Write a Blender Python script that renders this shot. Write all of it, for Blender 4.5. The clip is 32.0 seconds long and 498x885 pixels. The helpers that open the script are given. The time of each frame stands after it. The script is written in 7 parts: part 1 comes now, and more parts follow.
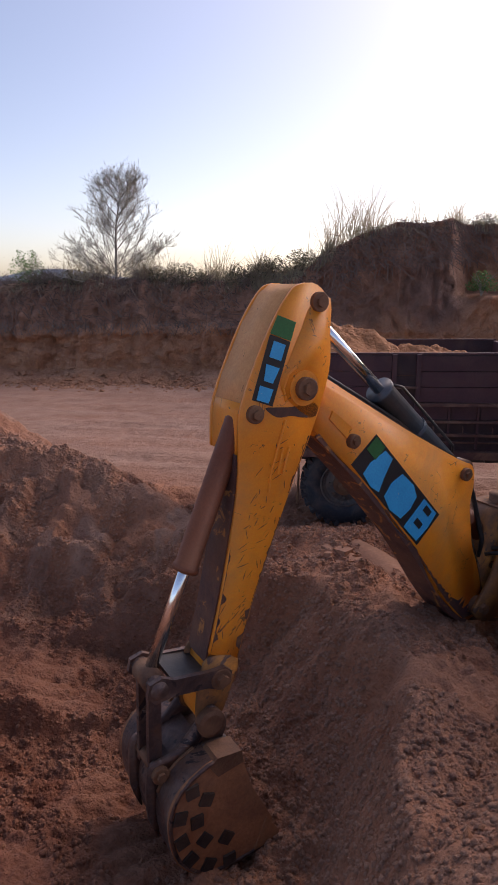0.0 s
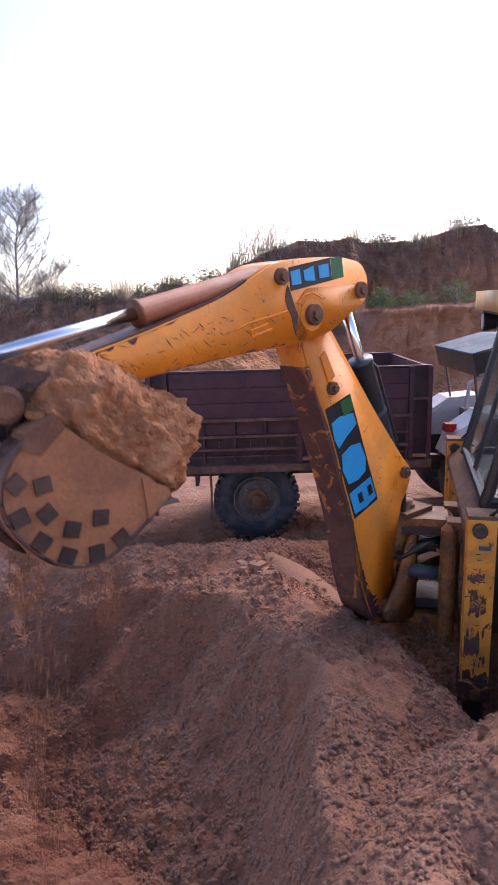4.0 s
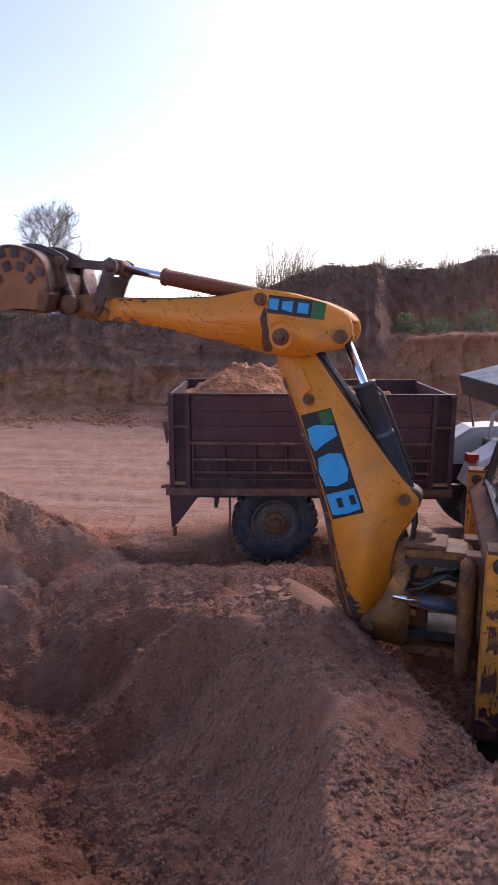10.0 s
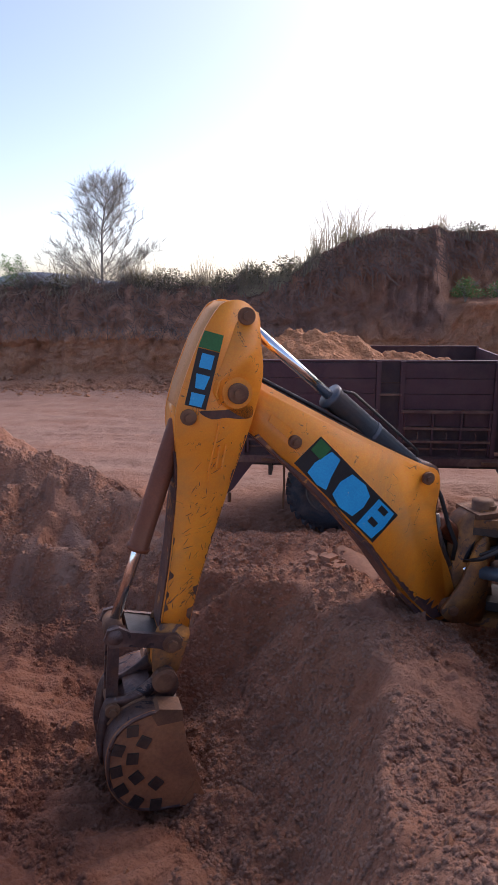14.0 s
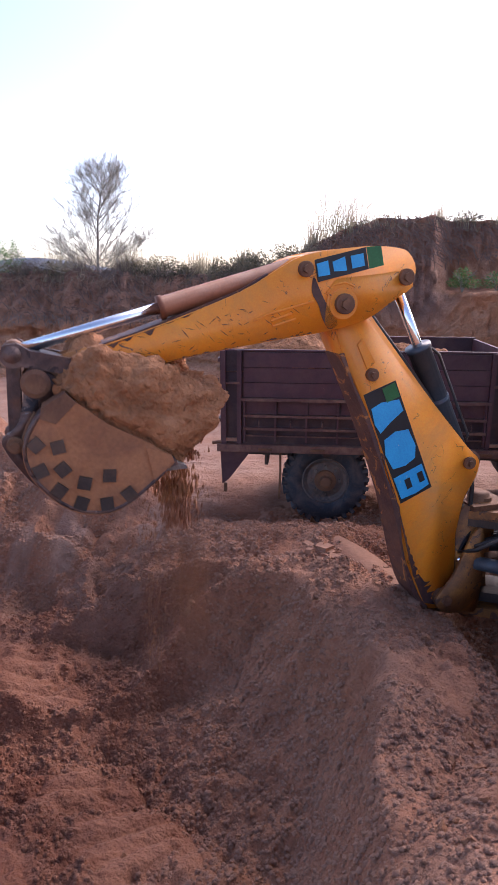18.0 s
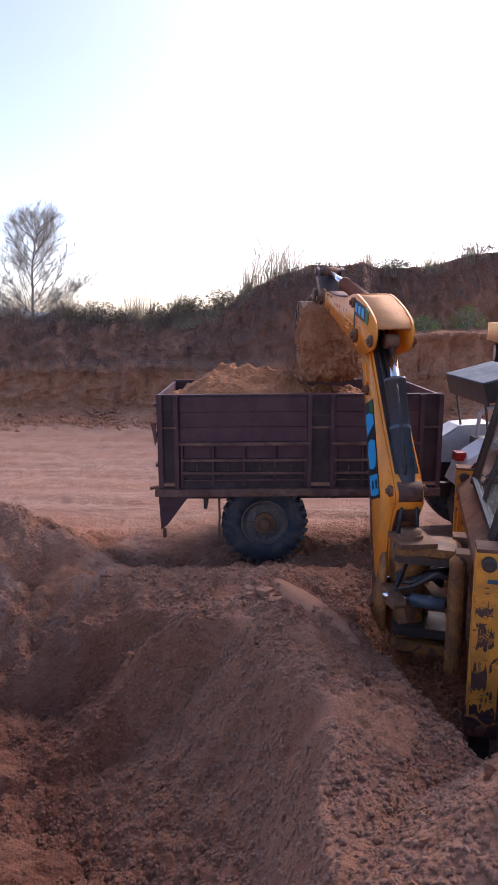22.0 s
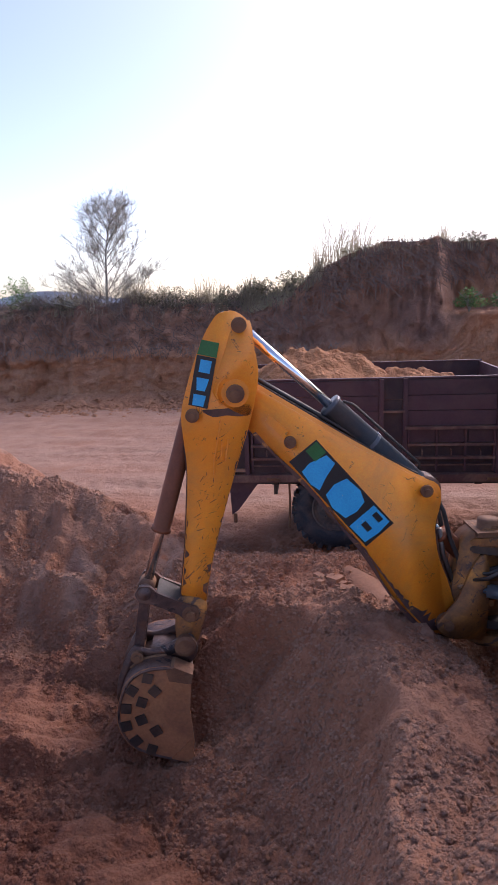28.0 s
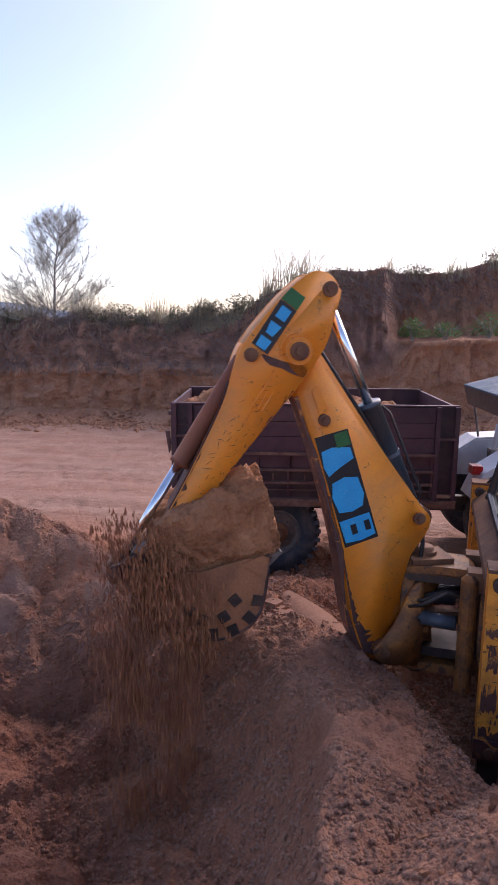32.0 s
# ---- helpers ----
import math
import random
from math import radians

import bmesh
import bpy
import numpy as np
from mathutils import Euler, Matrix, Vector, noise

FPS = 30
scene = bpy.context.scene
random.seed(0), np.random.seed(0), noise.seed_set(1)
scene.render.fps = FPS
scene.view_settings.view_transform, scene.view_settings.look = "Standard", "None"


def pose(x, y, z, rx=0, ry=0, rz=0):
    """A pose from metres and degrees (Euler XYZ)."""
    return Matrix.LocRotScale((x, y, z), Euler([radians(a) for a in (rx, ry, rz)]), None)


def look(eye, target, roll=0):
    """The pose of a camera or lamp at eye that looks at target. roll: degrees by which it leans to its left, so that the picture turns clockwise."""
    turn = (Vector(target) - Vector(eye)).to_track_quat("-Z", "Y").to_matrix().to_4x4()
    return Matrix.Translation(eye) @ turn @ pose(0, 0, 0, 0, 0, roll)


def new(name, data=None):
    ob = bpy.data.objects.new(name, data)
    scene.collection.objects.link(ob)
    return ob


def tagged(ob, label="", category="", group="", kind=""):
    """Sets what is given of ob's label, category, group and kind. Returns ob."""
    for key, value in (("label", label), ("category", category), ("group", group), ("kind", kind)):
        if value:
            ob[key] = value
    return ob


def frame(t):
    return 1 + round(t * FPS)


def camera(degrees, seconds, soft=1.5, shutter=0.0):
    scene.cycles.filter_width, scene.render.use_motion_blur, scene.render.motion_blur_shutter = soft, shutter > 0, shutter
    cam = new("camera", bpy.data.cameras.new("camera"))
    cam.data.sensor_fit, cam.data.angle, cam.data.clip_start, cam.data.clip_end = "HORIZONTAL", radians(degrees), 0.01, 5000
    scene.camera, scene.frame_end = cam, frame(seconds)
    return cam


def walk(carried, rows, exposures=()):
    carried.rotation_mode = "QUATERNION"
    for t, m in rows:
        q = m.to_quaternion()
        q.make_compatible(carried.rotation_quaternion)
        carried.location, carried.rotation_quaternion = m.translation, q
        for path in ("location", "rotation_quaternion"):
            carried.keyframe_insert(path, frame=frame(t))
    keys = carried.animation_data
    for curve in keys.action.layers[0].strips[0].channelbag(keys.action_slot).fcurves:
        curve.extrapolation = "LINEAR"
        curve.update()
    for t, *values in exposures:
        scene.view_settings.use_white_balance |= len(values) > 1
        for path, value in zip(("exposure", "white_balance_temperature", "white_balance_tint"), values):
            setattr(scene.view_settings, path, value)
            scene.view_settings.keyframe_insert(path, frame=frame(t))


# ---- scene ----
# ---------------------------------------------------------------- camera
cam = camera(42.78, 32.0, soft=1.1, shutter=0.4)
PATH = [
    (0.0, pose(0.053, -0.006, 2.783, 76.11, 0.64, 6.85)),
    (0.5, pose(0.069, -0.016, 2.790, 76.20, 0.97, 5.73)),
    (1.0, pose(0.081, -0.014, 2.797, 76.40, 1.03, 4.71)),
    (1.5, pose(0.082, -0.019, 2.799, 76.66, 1.19, 4.71)),
    (2.0, pose(0.091, -0.023, 2.806, 76.77, 0.98, 3.38)),
    (2.5, pose(0.092, -0.022, 2.810, 76.50, 0.75, 2.50)),
    (3.0, pose(0.108, -0.047, 2.819, 76.78, 0.84, 1.11)),
    (3.5, pose(0.107, -0.038, 2.816, 76.70, 1.38, -0.21)),
    (4.0, pose(0.115, -0.039, 2.804, 77.44, 1.52, -1.09)),
    (4.5, pose(0.125, -0.041, 2.816, 77.44, 1.07, -2.73)),
    (6.5, pose(0.127, -0.020, 2.839, 78.54, 0.97, -0.35)),
    (7.0, pose(0.134, -0.022, 2.834, 79.36, 1.17, -0.07)),
    (7.5, pose(0.136, -0.021, 2.821, 79.49, 0.93, -0.89)),
    (8.0, pose(0.146, -0.029, 2.828, 79.56, 1.12, -1.87)),
    (8.5, pose(0.151, -0.033, 2.829, 79.77, 1.22, -2.21)),
    (9.0, pose(0.149, -0.040, 2.834, 79.81, 1.12, -1.64)),
    (9.5, pose(0.128, -0.040, 2.840, 79.71, 0.19, -1.16)),
    (10.0, pose(0.104, -0.046, 2.851, 79.19, -0.20, 1.07)),
    (10.5, pose(0.093, -0.039, 2.851, 78.86, -0.31, 2.45)),
    (11.0, pose(0.084, -0.028, 2.839, 78.76, 0.37, 4.10)),
    (11.5, pose(0.066, -0.027, 2.821, 76.65, 0.72, 5.80)),
    (12.0, pose(0.053, -0.021, 2.813, 76.02, 0.60, 6.97)),
    (12.5, pose(0.053, -0.018, 2.818, 76.42, 0.49, 7.53)),
    (13.0, pose(0.060, -0.007, 2.810, 76.43, 0.25, 6.76)),
    (13.5, pose(0.060, -0.008, 2.810, 76.40, 0.41, 5.93)),
    (14.0, pose(0.069, -0.017, 2.815, 76.46, 0.40, 5.69)),
    (14.5, pose(0.069, -0.015, 2.810, 76.16, 0.47, 5.57)),
    (16.5, pose(0.065, -0.028, 2.829, 75.86, 0.12, 5.04)),
    (17.0, pose(0.053, -0.029, 2.834, 75.86, -0.05, 4.84)),
    (17.5, pose(0.056, -0.028, 2.833, 75.41, 0.07, 5.28)),
    (18.0, pose(0.049, -0.029, 2.833, 75.42, -0.12, 5.34)),
    (18.5, pose(0.064, -0.026, 2.838, 76.30, 0.13, 5.12)),
    (19.0, pose(0.067, -0.033, 2.851, 77.24, 0.18, 5.02)),
    (19.5, pose(0.068, -0.039, 2.861, 78.04, 0.19, 4.74)),
    (20.0, pose(0.075, -0.040, 2.860, 78.52, -0.01, 3.63)),
    (20.5, pose(0.088, -0.030, 2.849, 78.76, 0.19, 1.89)),
    (21.0, pose(0.096, -0.024, 2.853, 78.71, 0.24, 0.95)),
    (21.5, pose(0.102, -0.033, 2.847, 79.01, 0.20, 0.24)),
    (22.0, pose(0.103, -0.044, 2.858, 79.19, 0.27, -0.06)),
    (22.5, pose(0.098, -0.047, 2.858, 79.14, 0.13, -0.20)),
    (23.0, pose(0.103, -0.043, 2.859, 79.06, 0.15, -0.37)),
    (23.5, pose(0.111, -0.047, 2.858, 78.92, 0.19, -0.50)),
    (24.0, pose(0.101, -0.050, 2.858, 78.96, -0.04, -0.53)),
    (24.5, pose(0.085, -0.044, 2.846, 78.30, -0.07, 2.20)),
    (25.0, pose(0.049, -0.041, 2.848, 76.66, 0.86, 6.86)),
    (25.5, pose(0.047, -0.032, 2.841, 76.28, 1.05, 10.83)),
    (27.5, pose(0.128, -0.006, 2.905, 76.93, 2.09, 7.55)),
    (28.0, pose(0.123, -0.009, 2.912, 77.56, 2.04, 6.16)),
    (28.5, pose(0.140, -0.008, 2.917, 77.97, 2.00, 5.05)),
    (29.0, pose(0.140, -0.004, 2.921, 78.37, 1.66, 4.45)),
    (29.5, pose(0.148, 0.002, 2.926, 78.16, 1.12, 3.82)),
    (30.0, pose(0.150, -0.003, 2.933, 78.08, -0.22, 2.73)),
    (30.5, pose(0.147, -0.010, 2.926, 78.34, -0.83, 2.41)),
    (31.0, pose(0.140, -0.012, 2.936, 78.24, -0.98, 2.18)),
    (31.5, pose(0.149, -0.014, 2.940, 78.59, -1.19, 1.96)),
    (32.0, pose(0.159, -0.013, 2.947, 79.28, -0.50, 1.82)),
]
EXPOSURES = ((0.0, 0.60, 7050, 23), (2.0, 0.62, 6950, 21), (3.5, 1.35, 6450, 25), (4.5, 1.52, 6450, 25), (8.0, 1.20, 6450, 25), (10.5, 1.08, 6450, 25), (11.5, 1.03, 6450, 22), (13.0, 0.96, 6450, 21), (15.5, 1.0, 6450, 22), (17.0, 1.28, 6450, 24), (19.0, 1.50, 6450, 25), (20.7, 1.20, 6450, 25), (23.0, 1.16, 6450, 25), (25.0, 1.10, 6450, 25), (28.0, 1.15, 6450, 25), (32.0, 1.15, 6450, 25))
walk(cam, PATH, EXPOSURES)

# ---------------------------------------------------------------- world and sun
SUN_AZ, SUN_EL = 38.0, 40.0      # degrees to the right of ahead, degrees above the horizon
world = bpy.data.worlds.new("sky")
scene.world = world
world.use_nodes = True
wt = world.node_tree
sky = wt.nodes.new("ShaderNodeTexSky")
sky.sky_type = "NISHITA"
sky.sun_disc = False
sky.sun_elevation, sky.sun_rotation = radians(SUN_EL), radians(SUN_AZ)
sky.air_density, sky.dust_density, sky.ozone_density = 0.8, 1.6, 0.5
wt.nodes["Background"].inputs["Strength"].default_value = 0.125
wt.links.new(sky.outputs["Color"], wt.nodes["Background"].inputs["Color"])
sun = new("sun", bpy.data.lights.new("sun", "SUN"))
sun.data.energy, sun.data.angle, sun.data.color = 1.15, radians(48), (1.0, 0.92, 0.86)
sun.matrix_world = look((0, 0, 20), (-20 * math.sin(radians(SUN_AZ)), -20 * math.cos(radians(SUN_AZ)), 20 - 20 * math.tan(radians(SUN_EL))))

# ---------------------------------------------------------------- materials
def material(name, colours, scale=3.0, fine=60.0, rough=0.8, metal=0.0, bump=0.3, grime=None, grime_amount=0.5, grime_scale=2.0,
             chips=None, chip_level=0.62, chip_scale=18.0, scratch=None, scratch_scale=4.0, per_object=0.0, space="Object", rough_spread=0.15, bump_distance=0.01):
    """Colours blended by a broad noise, a fine grain, stains of grime, and chips where paint has gone."""
    m = bpy.data.materials.new(name)
    m.use_nodes = True
    nt = m.node_tree
    bsdf = nt.nodes["Principled BSDF"]
    co = nt.nodes.new("ShaderNodeTexCoord").outputs[space]

    def tex(s, detail=6.0, dist=0.0, roughness=0.6):
        n = nt.nodes.new("ShaderNodeTexNoise")
        n.inputs["Scale"].default_value, n.inputs["Detail"].default_value = s, detail
        n.inputs["Distortion"].default_value, n.inputs["Roughness"].default_value = dist, roughness
        nt.links.new(co, n.inputs["Vector"])
        return n.outputs["Fac"]

    def ramp(fac, stops):
        r = nt.nodes.new("ShaderNodeValToRGB")
        while len(r.color_ramp.elements) < len(stops):
            r.color_ramp.elements.new(0.5)
        for e, (p, c) in zip(r.color_ramp.elements, stops):
            e.position, e.color = p, (*c, 1)
        nt.links.new(fac, r.inputs["Fac"])
        return r.outputs["Color"]

    def blend(kind, fac, a, b):
        x = nt.nodes.new("ShaderNodeMix")
        x.data_type, x.blend_type = "RGBA", kind
        if isinstance(fac, float):
            x.inputs[0].default_value = fac
        else:
            nt.links.new(fac, x.inputs[0])
        nt.links.new(a, x.inputs[6])
        if isinstance(b, tuple):
            x.inputs[7].default_value = (*b, 1)
        else:
            nt.links.new(b, x.inputs[7])
        return x.outputs[2]

    n = len(colours)
    col = ramp(tex(scale, 8.0, 0.4), [(0.3 + 0.4 * i / max(1, n - 1), c) for i, c in enumerate(colours)])
    grain = tex(fine, 5.0)
    col = blend("OVERLAY", 0.35, col, ramp(grain, [(0.25, (0.25,) * 3), (0.75, (0.75,) * 3)]))
    if grime:
        g = ramp(tex(grime_scale, 9.0, 0.8, 0.7), [(0.45, (0, 0, 0)), (0.7, (grime_amount,) * 3)])
        col = blend("MIX", g, col, grime)
    if chips:
        c = ramp(tex(chip_scale, 7.0, 1.5, 0.7), [(chip_level, (0, 0, 0)), (chip_level + 0.03, (1, 1, 1))])
        col = blend("MIX", c, col, chips)
    if scratch:                                       # thin wandering lines, in patches
        line = ramp(tex(scratch_scale, 3.0, 2.5, 0.5), [(0.485, (0, 0, 0)), (0.495, (1, 1, 1)), (0.505, (1, 1, 1)), (0.515, (0, 0, 0))])
        where = ramp(tex(scratch_scale * 0.7 + 1.3, 6.0, 1.0), [(0.57, (0, 0, 0)), (0.63, (1, 1, 1))])
        m2 = nt.nodes.new("ShaderNodeMix")
        m2.data_type, m2.blend_type = "RGBA", "MULTIPLY"
        m2.inputs[0].default_value = 1.0
        nt.links.new(line, m2.inputs[6])
        nt.links.new(where, m2.inputs[7])
        col = blend("MIX", m2.outputs[2], col, scratch)
    if per_object:
        info = nt.nodes.new("ShaderNodeObjectInfo").outputs["Random"]
        col = blend("MULTIPLY", 1.0, col, ramp(info, [(0.0, (1 - per_object,) * 3), (1.0, (1.0,) * 3)]))
    nt.links.new(col, bsdf.inputs["Base Color"])
    bsdf.inputs["Metallic"].default_value = metal
    rr = nt.nodes.new("ShaderNodeMapRange")
    rr.inputs["To Min"].default_value, rr.inputs["To Max"].default_value = max(0.03, rough - rough_spread), min(1.0, rough + rough_spread)
    nt.links.new(tex(scale * 4), rr.inputs["Value"])
    nt.links.new(rr.outputs["Result"], bsdf.inputs["Roughness"])
    if bump:
        b = nt.nodes.new("ShaderNodeBump")
        b.inputs["Strength"].default_value, b.inputs["Distance"].default_value = bump, bump_distance
        nt.links.new(grain, b.inputs["Height"])
        nt.links.new(b.outputs["Normal"], bsdf.inputs["Normal"])
    return m


def ground_material():
    """Sand that is pale and dry where it is flat and driven on, red-brown and damp where it is dug and steep; shade is
    painted into the pit floor.
    """
    m = material("earth", [(0.275, 0.116, 0.064), (0.35, 0.158, 0.09), (0.42, 0.20, 0.12)], scale=0.9, fine=38.0, rough=0.95, bump=0.9,
                 grime=(0.25, 0.085, 0.04), grime_amount=0.6, grime_scale=1.7, rough_spread=0.05, bump_distance=0.03)
    nt = m.node_tree
    bsdf = nt.nodes["Principled BSDF"]
    col = bsdf.inputs["Base Color"].links[0].from_socket
    at = nt.nodes.new("ShaderNodeAttribute")
    at.attribute_name = "dry"
    last = bsdf.inputs["Normal"].links[0].from_socket        # crumbs of two sizes, over the grain
    where = nt.nodes.new("ShaderNodeTexCoord").outputs["Object"]
    for size, depth in ((16.0, 0.05), (42.0, 0.025)):
        v = nt.nodes.new("ShaderNodeTexVoronoi")
        v.inputs["Scale"].default_value, v.inputs["Randomness"].default_value = size, 1.0
        inv = nt.nodes.new("ShaderNodeMath")
        inv.operation = "SUBTRACT"
        inv.inputs[0].default_value = 1.0
        bp = nt.nodes.new("ShaderNodeBump")
        bp.inputs["Distance"].default_value = depth
        fade = nt.nodes.new("ShaderNodeMapRange")             # crumbs only where the soil is dug
        fade.inputs["To Min"].default_value, fade.inputs["To Max"].default_value = 0.32, 0.03
        nt.links.new(at.outputs["Fac"], fade.inputs["Value"])
        nt.links.new(fade.outputs["Result"], bp.inputs["Strength"])
        nt.links.new(where, v.inputs["Vector"])
        nt.links.new(v.outputs["Distance"], inv.inputs[1])
        nt.links.new(inv.outputs[0], bp.inputs["Height"])
        nt.links.new(last, bp.inputs["Normal"])
        last = bp.outputs["Normal"]
    for stretch, depth in (((0.7, 4.5, 1.0), 0.10), ((7.0, 9.0, 8.0), 0.035)):    # ruts and scuffs on the driven flat
        mp = nt.nodes.new("ShaderNodeMapping")
        mp.inputs["Scale"].default_value = stretch
        ns = nt.nodes.new("ShaderNodeTexNoise")
        ns.inputs["Scale"].default_value, ns.inputs["Detail"].default_value, ns.inputs["Roughness"].default_value = 1.0, 9.0, 0.7
        bp = nt.nodes.new("ShaderNodeBump")
        bp.inputs["Distance"].default_value = depth
        fade = nt.nodes.new("ShaderNodeMapRange")
        fade.inputs["To Min"].default_value, fade.inputs["To Max"].default_value = 0.15, 0.9
        nt.links.new(where, mp.inputs["Vector"])
        nt.links.new(mp.outputs["Vector"], ns.inputs["Vector"])
        nt.links.new(ns.outputs["Fac"], bp.inputs["Height"])
        nt.links.new(at.outputs["Fac"], fade.inputs["Value"])
        nt.links.new(fade.outputs["Result"], bp.inputs["Strength"])
        nt.links.new(last, bp.inputs["Normal"])
        last = bp.outputs["Normal"]
    nt.links.new(last, bsdf.inputs["Normal"])
    mix = nt.nodes.new("ShaderNodeMix")
    mix.data_type = "RGBA"
    n = nt.nodes.new("ShaderNodeTexNoise")
    n.inputs["Scale"].default_value, n.inputs["Detail"].default_value = 2.2, 8.0
    r = nt.nodes.new("ShaderNodeValToRGB")
    r.color_ramp.elements[0].position, r.color_ramp.elements[0].color = 0.3, (0.315, 0.18, 0.127, 1)
    r.color_ramp.elements[1].position, r.color_ramp.elements[1].color = 0.7, (0.45, 0.277, 0.20, 1)
    nt.links.new(nt.nodes.new("ShaderNodeTexCoord").outputs["Object"], n.inputs["Vector"])
    nt.links.new(n.outputs["Fac"], r.inputs["Fac"])
    nt.links.new(at.outputs["Fac"], mix.inputs[0])
    nt.links.new(col, mix.inputs[6])
    nt.links.new(r.outputs["Color"], mix.inputs[7])
    pit_dark = nt.nodes.new("ShaderNodeAttribute")                # moist dug sand, with the pit floor's shade painted into its colour
    pit_dark.attribute_name = "damp_shade"
    darken = nt.nodes.new("ShaderNodeMix")
    darken.data_type, darken.blend_type = "RGBA", "MULTIPLY"
    darken.inputs[7].default_value = (0.53, 0.41, 0.375, 1)
    nt.links.new(pit_dark.outputs["Fac"], darken.inputs[0])
    nt.links.new(mix.outputs[2], darken.inputs[6])
    nt.links.new(darken.outputs[2], bsdf.inputs["Base Color"])
    return m


def add_crumbs(m, strength):
    """Crumbs of two sizes in relief, over the grain."""
    nt = m.node_tree
    bsdf = nt.nodes["Principled BSDF"]
    last = bsdf.inputs["Normal"].links[0].from_socket
    where = nt.nodes.new("ShaderNodeTexCoord").outputs["Object"]
    for size, depth in ((18.0, 0.05), (46.0, 0.025)):
        v = nt.nodes.new("ShaderNodeTexVoronoi")
        v.inputs["Scale"].default_value, v.inputs["Randomness"].default_value = size, 1.0
        inv = nt.nodes.new("ShaderNodeMath")
        inv.operation = "SUBTRACT"
        inv.inputs[0].default_value = 1.0
        bp = nt.nodes.new("ShaderNodeBump")
        bp.inputs["Strength"].default_value, bp.inputs["Distance"].default_value = strength, depth
        nt.links.new(where, v.inputs["Vector"])
        nt.links.new(v.outputs["Distance"], inv.inputs[1])
        nt.links.new(inv.outputs[0], bp.inputs["Height"])
        nt.links.new(last, bp.inputs["Normal"])
        last = bp.outputs["Normal"]
    nt.links.new(last, bsdf.inputs["Normal"])


def bank_material():
    """Cut earth: tan clay in the lower face, dark root mat and dry scrub higher up."""
    m = material("bank_earth", [(0.37, 0.16, 0.082), (0.47, 0.225, 0.122), (0.55, 0.295, 0.18)], scale=1.1, fine=14.0, rough=0.95, bump=1.0,
                 grime=(0.25, 0.10, 0.058), grime_amount=0.6, grime_scale=1.6, rough_spread=0.05, bump_distance=0.12)
    nt = m.node_tree
    bsdf = nt.nodes["Principled BSDF"]
    col = bsdf.inputs["Base Color"].links[0].from_socket
    at = nt.nodes.new("ShaderNodeAttribute")
    at.attribute_name = "scrub"
    mix = nt.nodes.new("ShaderNodeMix")
    mix.data_type = "RGBA"
    n = nt.nodes.new("ShaderNodeTexNoise")
    n.inputs["Scale"].default_value, n.inputs["Detail"].default_value = 3.0, 9.0
    r = nt.nodes.new("ShaderNodeValToRGB")
    r.color_ramp.elements[0].position, r.color_ramp.elements[0].color = 0.32, (0.15, 0.08, 0.062, 1)
    r.color_ramp.elements[1].position, r.color_ramp.elements[1].color = 0.7, (0.27, 0.15, 0.112, 1)
    nt.links.new(nt.nodes.new("ShaderNodeTexCoord").outputs["Object"], n.inputs["Vector"])
    nt.links.new(n.outputs["Fac"], r.inputs["Fac"])
    nt.links.new(at.outputs["Fac"], mix.inputs[0])
    nt.links.new(col, mix.inputs[6])
    nt.links.new(r.outputs["Color"], mix.inputs[7])
    nt.links.new(mix.outputs[2], bsdf.inputs["Base Color"])
    return m


EARTH = ground_material()
BANK = bank_material()
CLOD = material("clod", [(0.28, 0.122, 0.062), (0.40, 0.19, 0.105)], scale=6, fine=50, rough=0.95, bump=0.6, per_object=0.12)
LOAD = material("loose_sand", [(0.25, 0.098, 0.04), (0.37, 0.155, 0.066), (0.45, 0.205, 0.095)], scale=4.5, fine=26, rough=0.95, bump=0.8, bump_distance=0.03)
add_crumbs(LOAD, 0.4)
CLAY = material("pale_clay", [(0.27, 0.135, 0.085), (0.35, 0.19, 0.125)], scale=4, fine=40, rough=0.9, bump=0.3)
DARKSAND = material("damp_sand", [(0.24, 0.092, 0.045), (0.34, 0.14, 0.07)], scale=4, fine=40, rough=0.95, bump=0.8, bump_distance=0.02)
YELLOW = material("yellow_paint", [(0.82, 0.25, 0.016), (0.90, 0.31, 0.026)], scale=1.6, fine=90, rough=0.45, bump=0.08, grime=(0.40, 0.19, 0.075),
                  grime_amount=0.42, grime_scale=2.6, chips=(0.13, 0.062, 0.04), chip_level=0.645, chip_scale=9.0, scratch=(0.12, 0.06, 0.035), scratch_scale=4.5)
WORN = material("worn_yellow", [(0.78, 0.29, 0.03), (0.88, 0.35, 0.045)], scale=3, fine=70, rough=0.6, bump=0.2, grime=(0.15, 0.062, 0.03),
                grime_amount=0.55, grime_scale=2.4, chips=(0.085, 0.035, 0.025), chip_level=0.6, chip_scale=7.0, scratch=(0.06, 0.035, 0.03), scratch_scale=8.0)
RUSTY = material("rusty_steel", [(0.09, 0.042, 0.03), (0.17, 0.08, 0.045), (0.25, 0.125, 0.065)], scale=5, fine=70, rough=0.7, metal=0.25, bump=0.4,
                 grime=(0.28, 0.15, 0.08), grime_amount=0.45, grime_scale=4)
BROWNRAM = material("brown_paint", [(0.165, 0.044, 0.017), (0.225, 0.066, 0.026)], scale=3, fine=70, rough=0.62, bump=0.15, grime=(0.19, 0.085, 0.045), grime_amount=0.35)
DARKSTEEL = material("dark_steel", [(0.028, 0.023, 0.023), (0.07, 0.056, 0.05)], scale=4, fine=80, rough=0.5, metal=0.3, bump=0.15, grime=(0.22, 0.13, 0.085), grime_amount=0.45)
